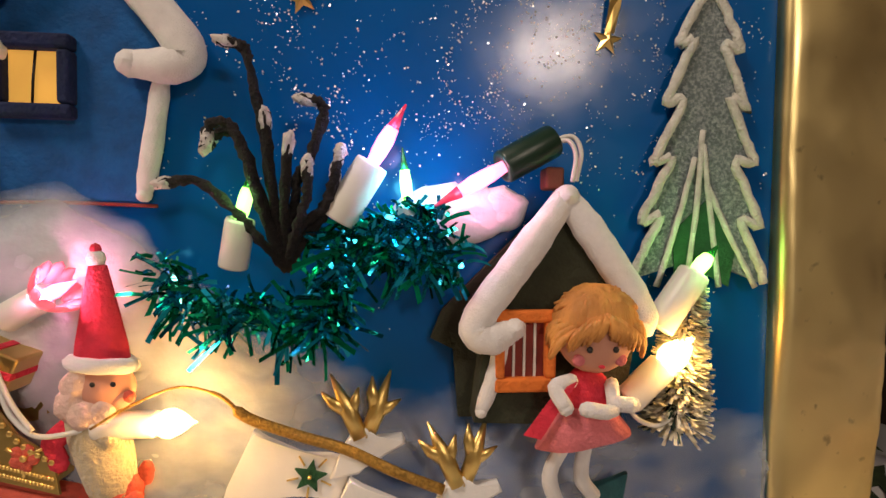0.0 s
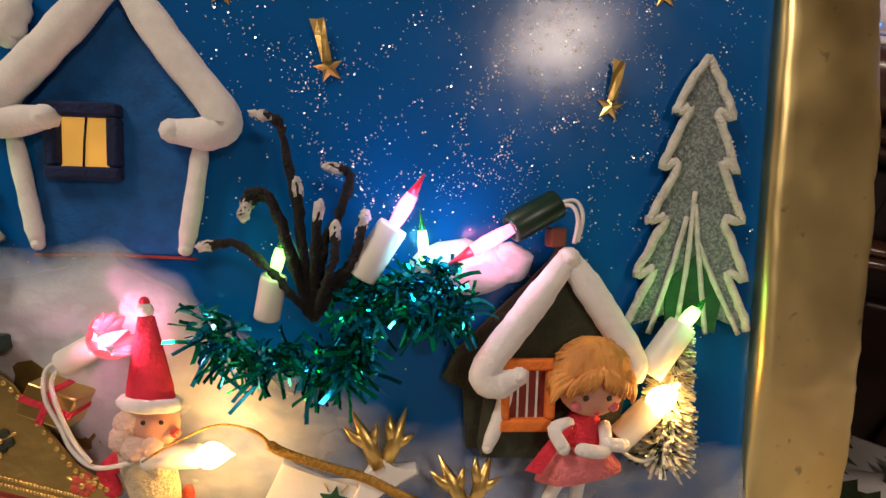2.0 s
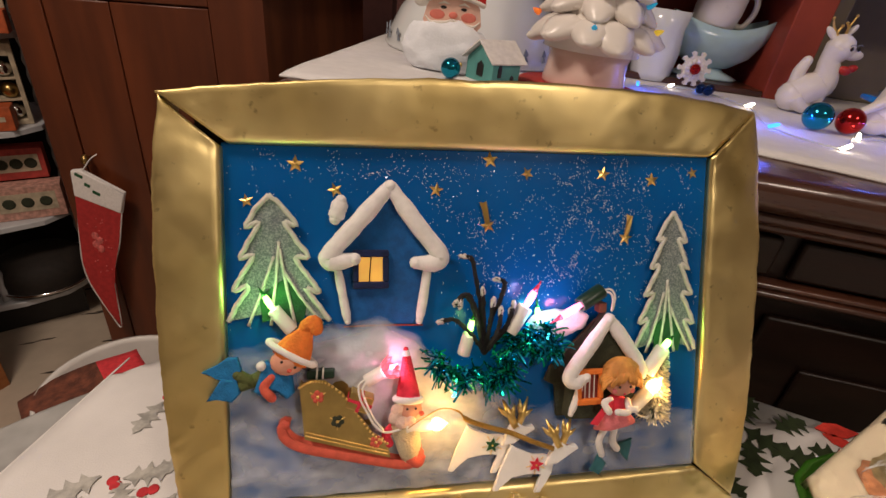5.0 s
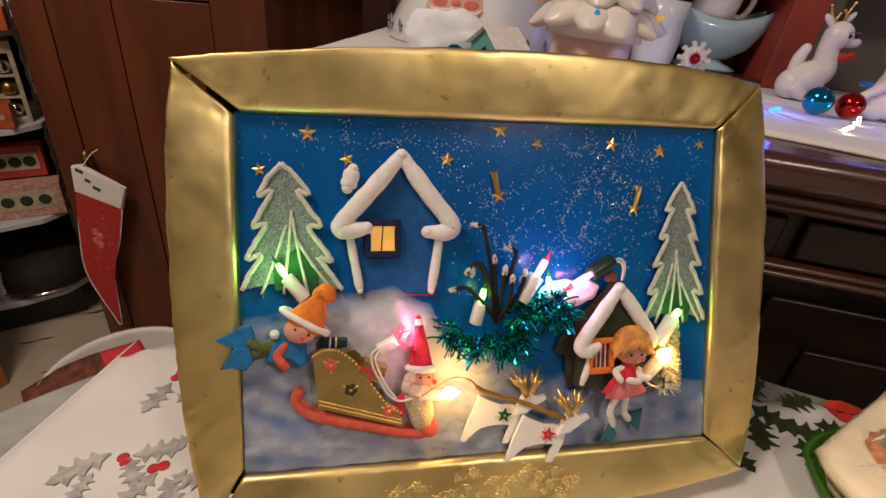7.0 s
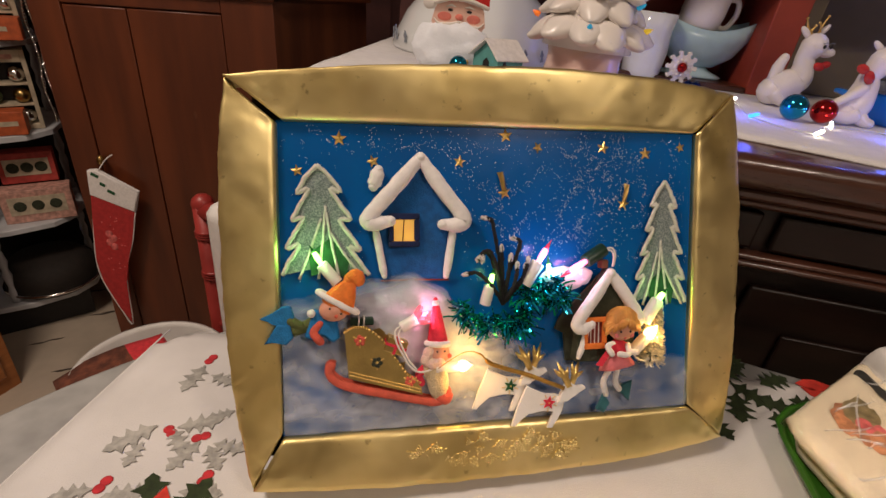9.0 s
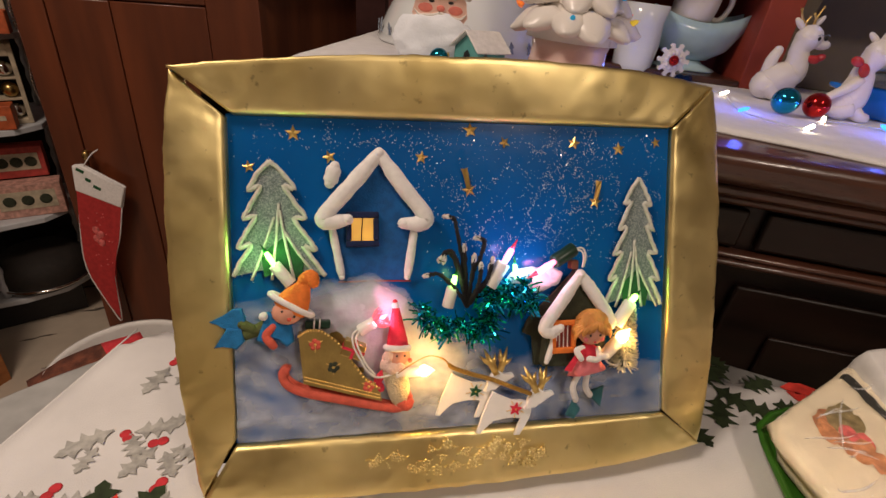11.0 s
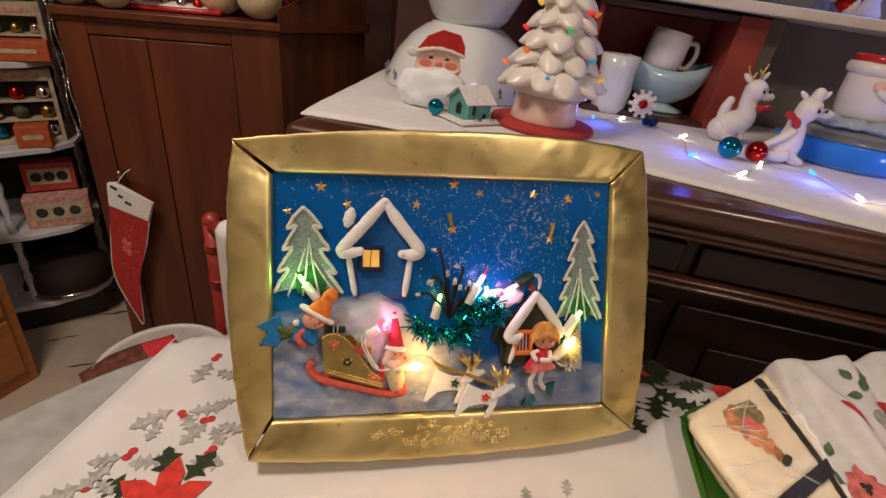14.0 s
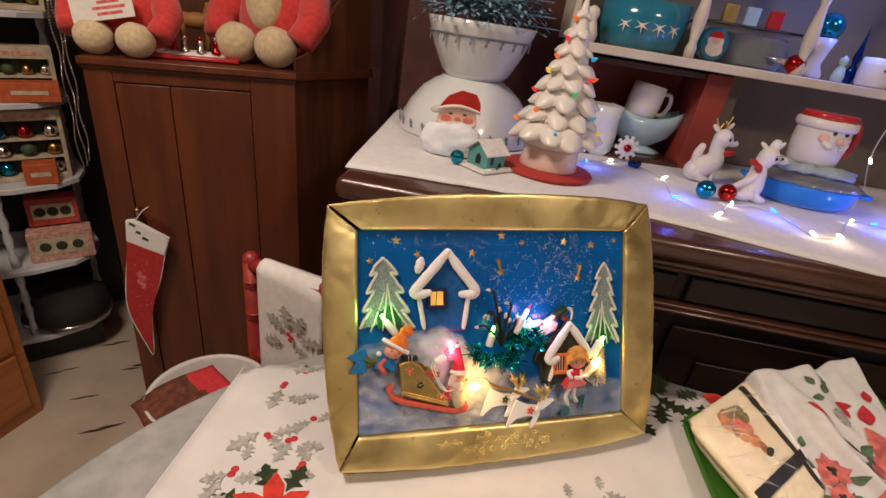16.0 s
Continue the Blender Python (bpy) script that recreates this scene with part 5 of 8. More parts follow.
part("hat", q, "glaze_red", card)
q = Mesh()
q.tube([T @ Vector(p) for p in arc([(-0.036, 0.094, 0.002), (-0.02, 0.1, 0.003), (0.0, 0.103, 0.003), (0.02, 0.1, 0.003), (0.037, 0.094, 0.002)], 5)], 0.0055, 8, flat=0.6, fuzz=0.35)
q.ball(0.0095, T @ pose(-0.04, 0.093, 0.002), n=12, sz=0.4)
part("fur_trim", q, "card_white", card)
for s in (-1, 1):
    q = Mesh()
    q.ball(0.0085, T @ pose(s * 0.0195, 0.0765, 0.0008), n=14, sx=1.15, sy=0.8, sz=0.12)
    part("cheek", q, "print_cheek", card)
    q = Mesh()
    q.ball(0.003, T @ pose(s * 0.0125, 0.0865, 0.001), n=10, sx=1.3, sy=0.8, sz=0.2)
    part("eye", q, "black", card)
    q = Mesh()
    q.tube([T @ Vector((s * 0.019, 0.0905, 0.0015)), T @ Vector((s * 0.012, 0.0935, 0.002)), T @ Vector((s * 0.006, 0.0915, 0.0015))], [0.0008, 0.002, 0.0008], 6)
    part("eyebrow", q, "card_white", card)
    q = Mesh()
    q.tube([T @ Vector(p) for p in arc([(0, 0.0705, 0.002), (s * 0.012, 0.0665, 0.003), (s * 0.026, 0.0655, 0.002), (s * 0.034, 0.073, 0.001)], 4)], [0.004] * 4 + [0.0045] * 4 + [0.0035, 0.0028, 0.002, 0.0015, 0.0008], 8, flat=0.6)
    part("moustache", q, "card_white", card)
q = Mesh()
q.ball(0.0048, T @ pose(0, 0.0775, 0.002), n=10, sx=1.2, sz=0.4)
part("nose", q, "print_cheek", card)
q = Mesh()
vs = q.ball(0.05, pose(-0.005, -0.004, 0.03), n=40, sx=1.1, sy=0.45, sz=0.82)
for v in vs:
    v.co += v.co.normalized() * 0.009 * noise.fractal(v.co * 45, 1.0, 2.0, 3)
    v.co.z = max(0.0005, v.co.z)
part("beard", q, "cotton_solid", card, "fluffy cotton wool beard")

# little paper house
ph = thing("paper_house", on_side(0.246, 0.145, 44) @ Matrix.Scale(1.0, 4), "small teal paper house with a snowy white roof", "house")
q = Mesh()
q.plate([(-0.026, 0.004), (0.026, 0.004), (0.026, 0.032), (0, 0.052), (-0.026, 0.032)], -0.024, 0.024, pose(0, 0, 0, 90, 0, 0) @ pose(0, 0, 0, 0, 90, 0))
part("wall", q, "paper_teal", ph)
for s in (-1, 1):
    q = Mesh()
    q.box(-0.031, 0, -0.0012, 0.031, 0.04, 0.0012, 0.0006, pose(0, 0, 0.0555) @ pose(0, 0, 0, -38 if s > 0 else 218, 0, 0))
    part("roof", q, "snow_paper", ph)
for x, z, w2, h2 in ((-0.012, 0.02, 0.006, 0.017), (0.011, 0.014, 0.006, 0.009)):
    q = Mesh()
    q.plate([(-w2 / 2, 0), (w2 / 2, 0), (w2 / 2, h2 * 0.7), (0, h2), (-w2 / 2, h2 * 0.7)], 0, 0.001, pose(x, -0.0262, z - 0.006, 90, 0, 0))
    part("window", q, "black", ph)
q = Mesh()
q.plate([(-0.024 * 0.25, 0.0), (0.006, 0.0), (0.006, 0.014), (0, 0.019), (-0.006, 0.014)], 0, 0.001, pose(-0.0242, -0.002, 0.012, 90, 0, -90))
part("door", q, "black", ph)
q = Mesh()
vs = q.box(-0.042, -0.038, 0, 0.04, 0.032, 0.005, 0.002)
for k in range(16):
    q.ball(r.uniform(0.003, 0.007), pose(r.uniform(-0.036, 0.034), r.choice((-0.031, -0.028)), 0.005), n=8, sz=0.7)
part("base", q, "snow_paper", ph)


def bauble(x, y, rad, material, label, up=0.0):
    t = thing("bauble", on_side(x, y, 0, up), label, "bauble", "glass baubles")
    q = Mesh()
    q.ball(rad, pose(0, 0, rad), n=28)
    part("ball", q, material, t)
    q = Mesh()
    q.lathe([(rad * 0.2, 0), (rad * 0.22, rad * 0.2), (0, rad * 0.24)], 10, pose(0, 0, rad) @ pose(0, 0, 0, 0, 70, 30) @ pose(0, 0, rad * 0.96))
    part("cap", q, "gold", t)
    return t


bauble(0.19, 0.142, 0.0135, "ball_teal", "small shiny teal glass bauble")
bauble(0.69, 0.185, 0.0185, "ball_teal", "shiny teal glass bauble beside the deer figure")
bauble(0.738, 0.193, 0.0175, "ball_red", "shiny red glass bauble beside the deer figure")
for dx, dy, c in ((0, 0, "felt_navy"), (0.016, 0.004, "ball_teal"), (0.009, -0.01, "felt_navy")):
    bauble(0.595 + dx, 0.366 + dy, 0.0085, "bead_blue", "tiny dark blue glass bauble")

# ceramic tree with coloured pegs
ct = thing("ceramic_tree", on_side(0.373, 0.2), "white glazed ceramic Christmas tree with coloured light pegs", "ceramic tree")
q = Mesh()
q.lathe([(0.0, 0), (0.09, 0), (0.092, 0.004), (0.089, 0.0085), (0, 0.0085)], 40)
part("mat", q, "red_mat", ct, "round red mat")
q = Mesh()
q.lathe([(0.0, 0.0085), (0.056, 0.0085), (0.058, 0.013), (0.055, 0.03), (0.054, 0.045), (0.057, 0.056), (0.03, 0.062), (0, 0.062)], 32)
part("base", q, "ceramic_pink", ct, "plain pinkish white pottery base")
q = Mesh()
q.lathe([(0.066, 0.056), (0.058, 0.09), (0.044, 0.15), (0.03, 0.21), (0.016, 0.265), (0.0075, 0.3), (0.004, 0.314), (0, 0.317)], 24)
part("cone", q, "ceramic_white", ct)
tips = []
r = random.Random(8)
for lev in range(8):
    f = lev / 7
    z = 0.07 + 0.215 * f
    rad = 0.088 * (1 - f) + 0.017 * f
    num = max(4, round(10 * (1 - f) + 4 * f))
    for k in range(num):
        a = 2 * math.pi * (k + 0.5 * (lev % 2)) / num + r.uniform(-0.12, 0.12)
        s = (0.031 * (1 - f) + 0.0125 * f) * r.uniform(0.88, 1.16)
        m = pose(0, 0, 0, 0, 0, math.degrees(a)) @ pose(rad - s * 1.35, 0, z + s * 0.35, 0, 16 + r.uniform(-8, 8), 0)
        q = Mesh()
        for turn, k2 in ((0, 1.0), (46, 0.7), (-46, 0.7)):
            g = s * k2 * r.uniform(0.9, 1.1)
            q.tube(arc([(-g * 0.3, 0, -g * 0.1), (g * 0.35, 0, g * 0.14), (g * 0.85, 0, g * 0.06), (g * 1.25, 0, -g * 0.02), (g * 1.5, 0, g * 0.02)], 3), [g * 0.55, g * 0.7, g * 0.8, g * 0.84, g * 0.82, g * 0.76, g * 0.7, g * 0.62, g * 0.53, g * 0.43, g * 0.33, g * 0.22, g * 0.08], 10, m @ pose(0, 0, 0, 0, 0, turn), flat=0.55)
        part("bough", q, "ceramic_white", ct)
        tips.append((m @ Vector((s * 1.5, 0, -s * 0.25)), a, lev))
pegs = [("ball_red", (0.9, 0.03, 0.05)), ("ball_teal", (0.02, 0.35, 0.6)), ("felt_green", (0.02, 0.5, 0.15)), ("gold", (0.9, 0.6, 0.05)), ("felt_coral", (0.9, 0.2, 0.03))]
PEG = [bulb_mat("peg_%s" % n, c, 0.5) for n, (m, c) in zip(("red", "blue", "green", "yellow", "orange"), pegs)]
for i, (p, a, lev) in enumerate(tips):
    if i % 2 or lev == 0:
        continue
    q = Mesh()
    q.lathe([(0.0034, -0.002), (0.0042, 0.002), (0.0028, 0.007), (0, 0.011)], 8, Matrix.Translation(p) @ Vector((math.cos(a), math.sin(a), 0.5)).to_track_quat("Z", "Y").to_matrix().to_4x4())
    part("light_peg", q, PEG[(i * 7 // 2) % 5], ct, "coloured plastic light peg")

# creamer, gravy boat with a mug in it, snowflake ornament
cr = thing("creamer", on_side(0.532, 0.47) @ Matrix.Diagonal((1.1, 1.1, 1.25, 1)), "pale blue white pottery creamer", "creamer")
q = Mesh()
q.lathe(shell([(0.028, 0), (0.034, 0.01), (0.037, 0.04), (0.034, 0.07), (0.038, 0.095)]), 28)
part("body", q, "milk_glass", cr)
gb = thing("gravy_boat", on_side(0.645, 0.52, 4, 0.011) @ Matrix.Scale(1.05, 4), "pale blue ceramic gravy boat on a footed base", "gravy boat")
q = Mesh()
vs = q.lathe([(0.0, 0.02), (0.03, 0.02), (0.05, 0.035), (0.062, 0.06), (0.066, 0.085), (0.0625, 0.085), (0.058, 0.062), (0.045, 0.04), (0, 0.028)], 40, None, 0, 0, 1.3, 0.62)
for v in vs:
    f = max(0, v.co.x) / 0.085
    g2 = max(0, -v.co.x) / 0.085
    v.co.z += 0.028 * f * f * (v.co.z / 0.085) + 0.02 * g2 * g2 * (v.co.z / 0.085)
    v.co.x += 0.014 * f * f * f
part("bowl", q, "ceramic_blue", gb)
q = Mesh()
q.lathe([(0, 0), (0.052, 0), (0.056, 0.004), (0.03, 0.014), (0.022, 0.022), (0, 0.024)], 28, None, 0, 0.04, 1.15, 0.6)
part("foot", q, "ceramic_blue", gb)


def mug(name, m, rad, h, body, handle, label):
    t = thing(name, m, label, "mug")
    q = Mesh()
    q.lathe(shell([(rad * 0.8, 0), (rad * 0.94, h * 0.08), (rad * 1.02, h * 0.4), (rad, h * 0.75), (rad * 0.98, h)], rad * 0.09), 28)
    part("body", q, body, t)
    q = Mesh()
    q.tube(arc([(rad * 0.93, 0, h * 0.82), (rad * 1.45, 0, h * 0.85), (rad * 1.65, 0, h * 0.55), (rad * 1.4, 0, h * 0.22), (rad * 0.92, 0, h * 0.2)], 6), rad * 0.13, 8)
    part("handle", q, handle, t)
    return t


mug("mug", DRESSER @ pose(0.628, 0.52, TOP + 0.1, 0, 8, 8), 0.041, 0.08, "ceramic_white", "ceramic_white", "white ceramic mug standing in the gravy boat")
sn = thing("snowflake_ornament", on_side(0.592, 0.42, 4) @ Matrix.Scale(1.05, 4), "white snowflake ornament with a red centre", "ornament")
q = Mesh()
for k in range(10):
    a = 2 * math.pi * k / 10
    q.plate([(0.009, -0.003), (0.019, -0.0062), (0.021, -0.002), (0.0265, -0.0042), (0.0285, 0.0), (0.0265, 0.0042), (0.021, 0.002), (0.019, 0.0062), (0.009, 0.003)], -0.003, 0.003, pose(0, 0, 0.031, 90, 0, 0) @ pose(0, 0, 0, 0, 0, math.degrees(a)), 0, 0.0008)
    q.ball(0.005, pose(0.012 * math.cos(a), -0.002, 0.031 + 0.012 * math.sin(a)), n=8)
part("petals", q, "ceramic_white", sn)
q = Mesh()
q.ball(0.0085, pose(0, -0.005, 0.031), n=14)
part("centre", q, "ball_red", sn)

# deer figures


def deer_figure(m, label, body, legs, ears, antlers, snout, eyes, bow):
    """A glazed fawn: tapering tubes for trunk and neck, balls for the rest, each (x, y, z, radius)."""
    t = thing("deer_figurine", m, label, "figurine", "deer figurines")
    q = Mesh()
    for pts, rad in body:
        path = arc(pts, 5)
        n = len(path) - 1
        q.tube(path, [rad[min(len(rad) - 2, int(i / n * (len(rad) - 1)))] * (1 - (i / n * (len(rad) - 1)) % 1) + rad[min(len(rad) - 1, int(i / n * (len(rad) - 1)) + 1)] * ((i / n * (len(rad) - 1)) % 1) if i < n else rad[-1] for i in range(n + 1)], 14)
        q.ball(rad[0], Matrix.Translation(pts[0]), n=14)
        q.ball(rad[-1], Matrix.Translation(pts[-1]), n=14)
    part("body", q, "ceramic_white", t)
    for pts, r0, r1 in legs:
        q = Mesh()
        path = arc(pts, 4)
        q.tube(path, [r0 + (r1 - r0) * i / (len(path) - 1) for i in range(len(path))], 10)
        q.ball(r1, Matrix.Translation(pts[-1]), n=10)
        part("leg", q, "ceramic_white", t)
    for x, y, z, rad, tilt in ears:
        q = Mesh()
        q.ball(rad, pose(x, y, z, 0, tilt, 0), n=12, sx=0.6, sy=0.45, sz=1.5)
        part("ear", q, "ceramic_white", t)
    q = Mesh()
    x, y, z, rad = snout
    q.ball(rad, pose(x, y, z), n=12, sx=1.5, sy=0.85, sz=0.8)
    part("snout", q, "ceramic_white", t)
    for x, y, z in eyes:
        q = Mesh()
        q.ball(0.0028, pose(x, y, z), n=10, sy=0.5, sz=1.2)
        part("eye", q, "black", t)
        q = Mesh()
        q.tube(arc([(x - 0.004, y, z + 0.004), (x, y - 0.0006, z + 0.0064), (x + 0.004, y, z + 0.005)], 3), 0.0006, 5)
        part("eyelash", q, "print_grey", t)
    for pts in antlers:
        q = Mesh()
        path = arc(pts, 4)
        q.tube(path, [0.0026 - 0.0014 * i / (len(path) - 1) for i in range(len(path))], 7)
        q.ball(0.0024, Matrix.Translation(pts[-1]), n=8)
        part("antler", q, "gold", t, "gold painted antler")
    q = Mesh()
    for x, y, z, rad, tilt in bow:
        q.ball(rad, pose(x, y, z, 0, tilt, 0), n=12, sx=1.15, sy=0.6, sz=0.75)
    part("bow", q, "glaze_red", t, "red bow at the neck")
    return t


deer_figure(on_side(0.752, 0.345, 4), "white ceramic deer figurine sitting upright, with red bow",
            [([(-0.022, 0.0, 0.022), (-0.008, 0.0, 0.034), (0.013, 0.0, 0.045), (0.012, -0.002, 0.066), (0.009, -0.002, 0.082), (0.014, -0.004, 0.1)], [0.024, 0.0245, 0.022, 0.0165, 0.015, 0.0205]), ([(-0.027, 0.003, 0.04), (-0.026, 0.003, 0.06), (-0.022, 0.002, 0.076)], [0.009, 0.0095, 0.0075])],
            [([(0.016, -0.008, 0.042), (0.014, -0.009, 0.02), (0.016, -0.01, 0.004)], 0.009, 0.006), ([(0.008, 0.008, 0.042), (0.004, 0.008, 0.02), (0.004, 0.008, 0.004)], 0.009, 0.006), ([(-0.028, -0.014, 0.022), (-0.014, -0.018, 0.01), (0.002, -0.018, 0.006)], 0.013, 0.006)],
            [(-0.007, -0.002, 0.118, 0.009, -50), (0.024, 0.004, 0.125, 0.008, 35)],
            [[(0.002, -0.002, 0.117), (-0.008, -0.002, 0.127), (-0.014, -0.002, 0.139)], [(0.0, -0.002, 0.12), (0.004, -0.002, 0.13)], [(0.016, 0.0, 0.118), (0.015, 0.0, 0.128), (0.02, 0.0, 0.146)], [(0.016, 0.0, 0.128), (0.01, 0.0, 0.135)]],
            (0.034, -0.009, 0.093, 0.0105), [(0.019, -0.0238, 0.101), (0.034, -0.0165, 0.102)],
            [(0.03, -0.014, 0.07, 0.009, 15), (0.042, -0.01, 0.074, 0.008, -15)])
deer_figure(on_side(0.796, 0.232, 4), "white ceramic deer figurine reclining, with red bow",
            [([(-0.004, 0.0, 0.018), (0.006, 0.0, 0.03), (0.008, 0.0, 0.055), (0.006, -0.001, 0.072), (0.014, -0.003, 0.094)], [0.023, 0.022, 0.017, 0.0135, 0.0195]), ([(0.014, 0.0, 0.016), (0.02, 0.0, 0.022), (0.025, 0.0, 0.034)], [0.014, 0.01, 0.0055]), ([(0.018, -0.002, 0.11), (0.02, -0.002, 0.12)], [0.01, 0.0095])],
            [([(0.002, -0.008, 0.056), (-0.016, -0.012, 0.042), (-0.04, -0.014, 0.026)], 0.009, 0.0055), ([(0.0, -0.014, 0.016), (-0.016, -0.018, 0.01), (-0.036, -0.02, 0.012)], 0.013, 0.006), ([(0.01, -0.012, 0.014), (0.018, -0.016, 0.008), (0.028, -0.016, 0.006)], 0.011, 0.007)],
            [(0.034, 0.004, 0.116, 0.008, 40), (0.002, 0.004, 0.112, 0.008, -55)], [],
            (0.042, -0.005, 0.09, 0.0095), [(0.018, -0.0225, 0.094), (0.034, -0.0165, 0.095)],
            [(-0.017, -0.012, 0.08, 0.009, 20), (-0.004, -0.014, 0.07, 0.0095, 60)])

# covered oval dish with tulle and a face mug on it
dish = thing("casserole_dish", on_side(0.945, 0.292, -10) @ Matrix.Diagonal((0.92, 0.92, 1, 1)), "bright blue oval casserole dish with a clear glass lid", "dish")
q = Mesh()
q.lathe([(0.0, 0.0), (0.078, 0), (0.092, 0.012), (0.1, 0.042), (0.1, 0.046), (0.096, 0.046), (0.088, 0.016), (0, 0.006)], 44, None, 0, 0, 1.18, 0.8)
q.box(0.112, -0.025, 0.034, 0.138, 0.025, 0.043, 0.004)
q.box(-0.138, -0.025, 0.034, -0.112, 0.025, 0.043, 0.004)
part("body", q, "dish_blue", dish)
q = Mesh()
q.lathe([(0.102, 0.047), (0.102, 0.05), (0.085, 0.062), (0.05, 0.068), (0, 0.069), (0, 0.066), (0.05, 0.065), (0.084, 0.059), (0.099, 0.047)], 44, None, 0, 0, 1.18, 0.8)
part("lid", q, "lid_glass", dish, "clear glass lid")
q = Mesh()
vs = q.lathe([(0.0, 0.001), (0.05, 0.0), (0.085, -0.004), (0.09, 0.004), (0.055, 0.012), (0, 0.012)], 60, None, 0, 0.12, 1.1, 0.75)
for v in vs:
    v.co.z += 0.007 * noise.noise(v.co * 45) + 0.004 * noise.noise(v.co * 110)
thing("tulle_net", on_side(0.945, 0.3, -10, 0.072) @ Matrix.Scale(0.95, 4), "crumpled pale blue tulle on the dish lid", "tulle", b=q, mats="tulle")
fm = mug("face_mug", on_side(0.95, 0.315, 8, 0.082) @ Matrix.Scale(1.2, 4), 0.042, 0.088, "ceramic_white", "glaze_red", "white face mug with a red hat rim and handle")
q = Mesh()
q.lathe([(0.0405, 0.079), (0.0435, 0.079), (0.0438, 0.085), (0.042, 0.0895), (0.0385, 0.09)], 28)
part("hat_rim", q, "glaze_red", fm)
q = Mesh()
q.lathe([(0.0422, 0.062), (0.0462, 0.0645), (0.0478, 0.07), (0.0468, 0.077), (0.0425, 0.08)], 32, None, 0, 0.012)
part("fur_band", q, "ceramic_white", fm)
q = Mesh()
for a in (-22, 22):
    q.ball(0.0085, pose(0, 0, 0, 0, 0, -95 + a * 1.4) @ pose(0.0425, 0, 0.05), n=10, sx=0.3)
q.ball(0.0065, pose(0, 0, 0, 0, 0, -95) @ pose(0.046, 0, 0.048), n=10)
part("cheeks", q, "card_face", fm)
q = Mesh()
for a in (-14, 14):
    q.ball(0.0032, pose(0, 0, 0, 0, 0, -95 + a) @ pose(0.0432, 0, 0.06), n=8)
part("eyes", q, "black", fm)
q = Mesh()
for a in (-20, 20):
    q.ball(0.011, pose(0, 0, 0, 0, 0, -95 + a) @ pose(0.044, 0, 0.04, 30 * (1 if a > 0 else -1), 0, 0), n=10, sx=0.4, sz=0.55)
part("moustache", q, "ceramic_white", fm)

# string of fairy lights along the runner
PTS = [(0.484, 0.342, 0), (0.55, 0.385, 1), (0.6, 0.39, 0), (0.648, 0.296, 1), (0.618, 0.147, 0), (0.671, 0.077, 1), (0.735, 0.162, 1), (0.821, 0.165, 0), (0.826, 0.047, 1), (0.881, 0.058, 1), (0.99, 0.185, 1), (1.04, 0.19, 0), (1.1, 0.12, 1), (1.17, 0.2, 0), (1.2, 0.28, 1)]
q = Mesh()
q.tube(arc([(x, y, TOP + 0.004) for x, y, c in PTS], 7), 0.0013, 6)
fl = thing("fairy_light_string", DRESSER, "clear-wired string of blue and white fairy lights", "fairy lights", b=q, mats="clear_wire")
for x, y, c in PTS:
    q = Mesh()
    q.lathe([(0.0022, -0.006), (0.0026, 0), (0.0024, 0.006), (0, 0.0085)], 10, pose(x, y - 0.004, TOP + 0.007, 65, 0, x * 700))
    part("led_bulb", q, "led_white" if c else "led_blue", fl, "glowing fairy light")
for x, y, e, c in ((0.49, 0.31, 0.08, 0), (0.63, 0.17, 0.14, 0), (0.8, 0.12, 0.14, 0), (0.86, 0.04, 0.05, 1), (1.03, 0.14, 0.22, 0), (1.14, 0.22, 0.35, 0)):
    lamp("fairy_glow", "POINT", Matrix.Translation(DRESSER @ Vector((x, y - 0.012, TOP + 0.022))), e, (0.08, 0.15, 1.0) if not c else (1.0, 0.75, 0.45), 0.006)

# ---- things on the hutch shelf ----


def on_shelf(x, y, turn=0.0, up=0.0):
    return DRESSER @ pose(x, y, Z + 0.251 + up, 0, 0, turn)


bb = thing("snowflake_bowl", on_shelf(0.57, 0.51), "blue glass bowl printed with white snowflakes", "bowl")
q = Mesh()
q.lathe(shell([(0.078, 0), (0.088, 0.01), (0.098, 0.05), (0.102, 0.1)]), 40)
part("body", q, "bowl_blue", bb)
for a in (-128, -106, -84, -62):
    q = Mesh()
    m = pose(0, 0, 0, 0, 0, a) @ pose(0.0968, 0, 0.048, 90, 0, 90) @ pose(0, 0, 0, -8, 0, 0)
    q.plate(star_outline(0.017, 0.2, 6), 0, 0.0018, m)
    part("snowflake_print", q, "ceramic_white", bb)
fg = thing("white_figurine", on_shelf(0.438, 0.445), "small white china figurine on the shelf end", "figurine")
q = Mesh()
q.lathe([(0.018, 0), (0.021, 0.015), (0.015, 0.035), (0.012, 0.045), (0.016, 0.056), (0.013, 0.068), (0, 0.074)], 16)
part("body", q, "ceramic_white", fg)
tn = thing("round_tin", on_shelf(0.722, 0.46, 0), "blue tin with a white and red printed face", "tin")
q = Mesh()
q.lathe([(0.0, -0.01), (0.034, -0.01), (0.036, -0.007), (0.036, 0.007), (0.034, 0.01), (0, 0.01)], 32, pose(0, 0, 0.036, 84, 0, 12))
part("body", q, "bowl_blue", tn)
q = Mesh()
m = pose(0, 0, 0.036, 84, 0, 12)
q.plate([(0.02 * math.cos(a), 0.004 + 0.018 * math.sin(a)) for a in [2 * math.pi * k / 16 for k in range(16)]], 0.0102, 0.0112, m, 0)
q.plate([(0.019 * math.cos(a), 0.012 + 0.014 * math.sin(a)) for a in [math.pi * k / 8 for k in range(9)]], 0.0112, 0.012, m, 1)
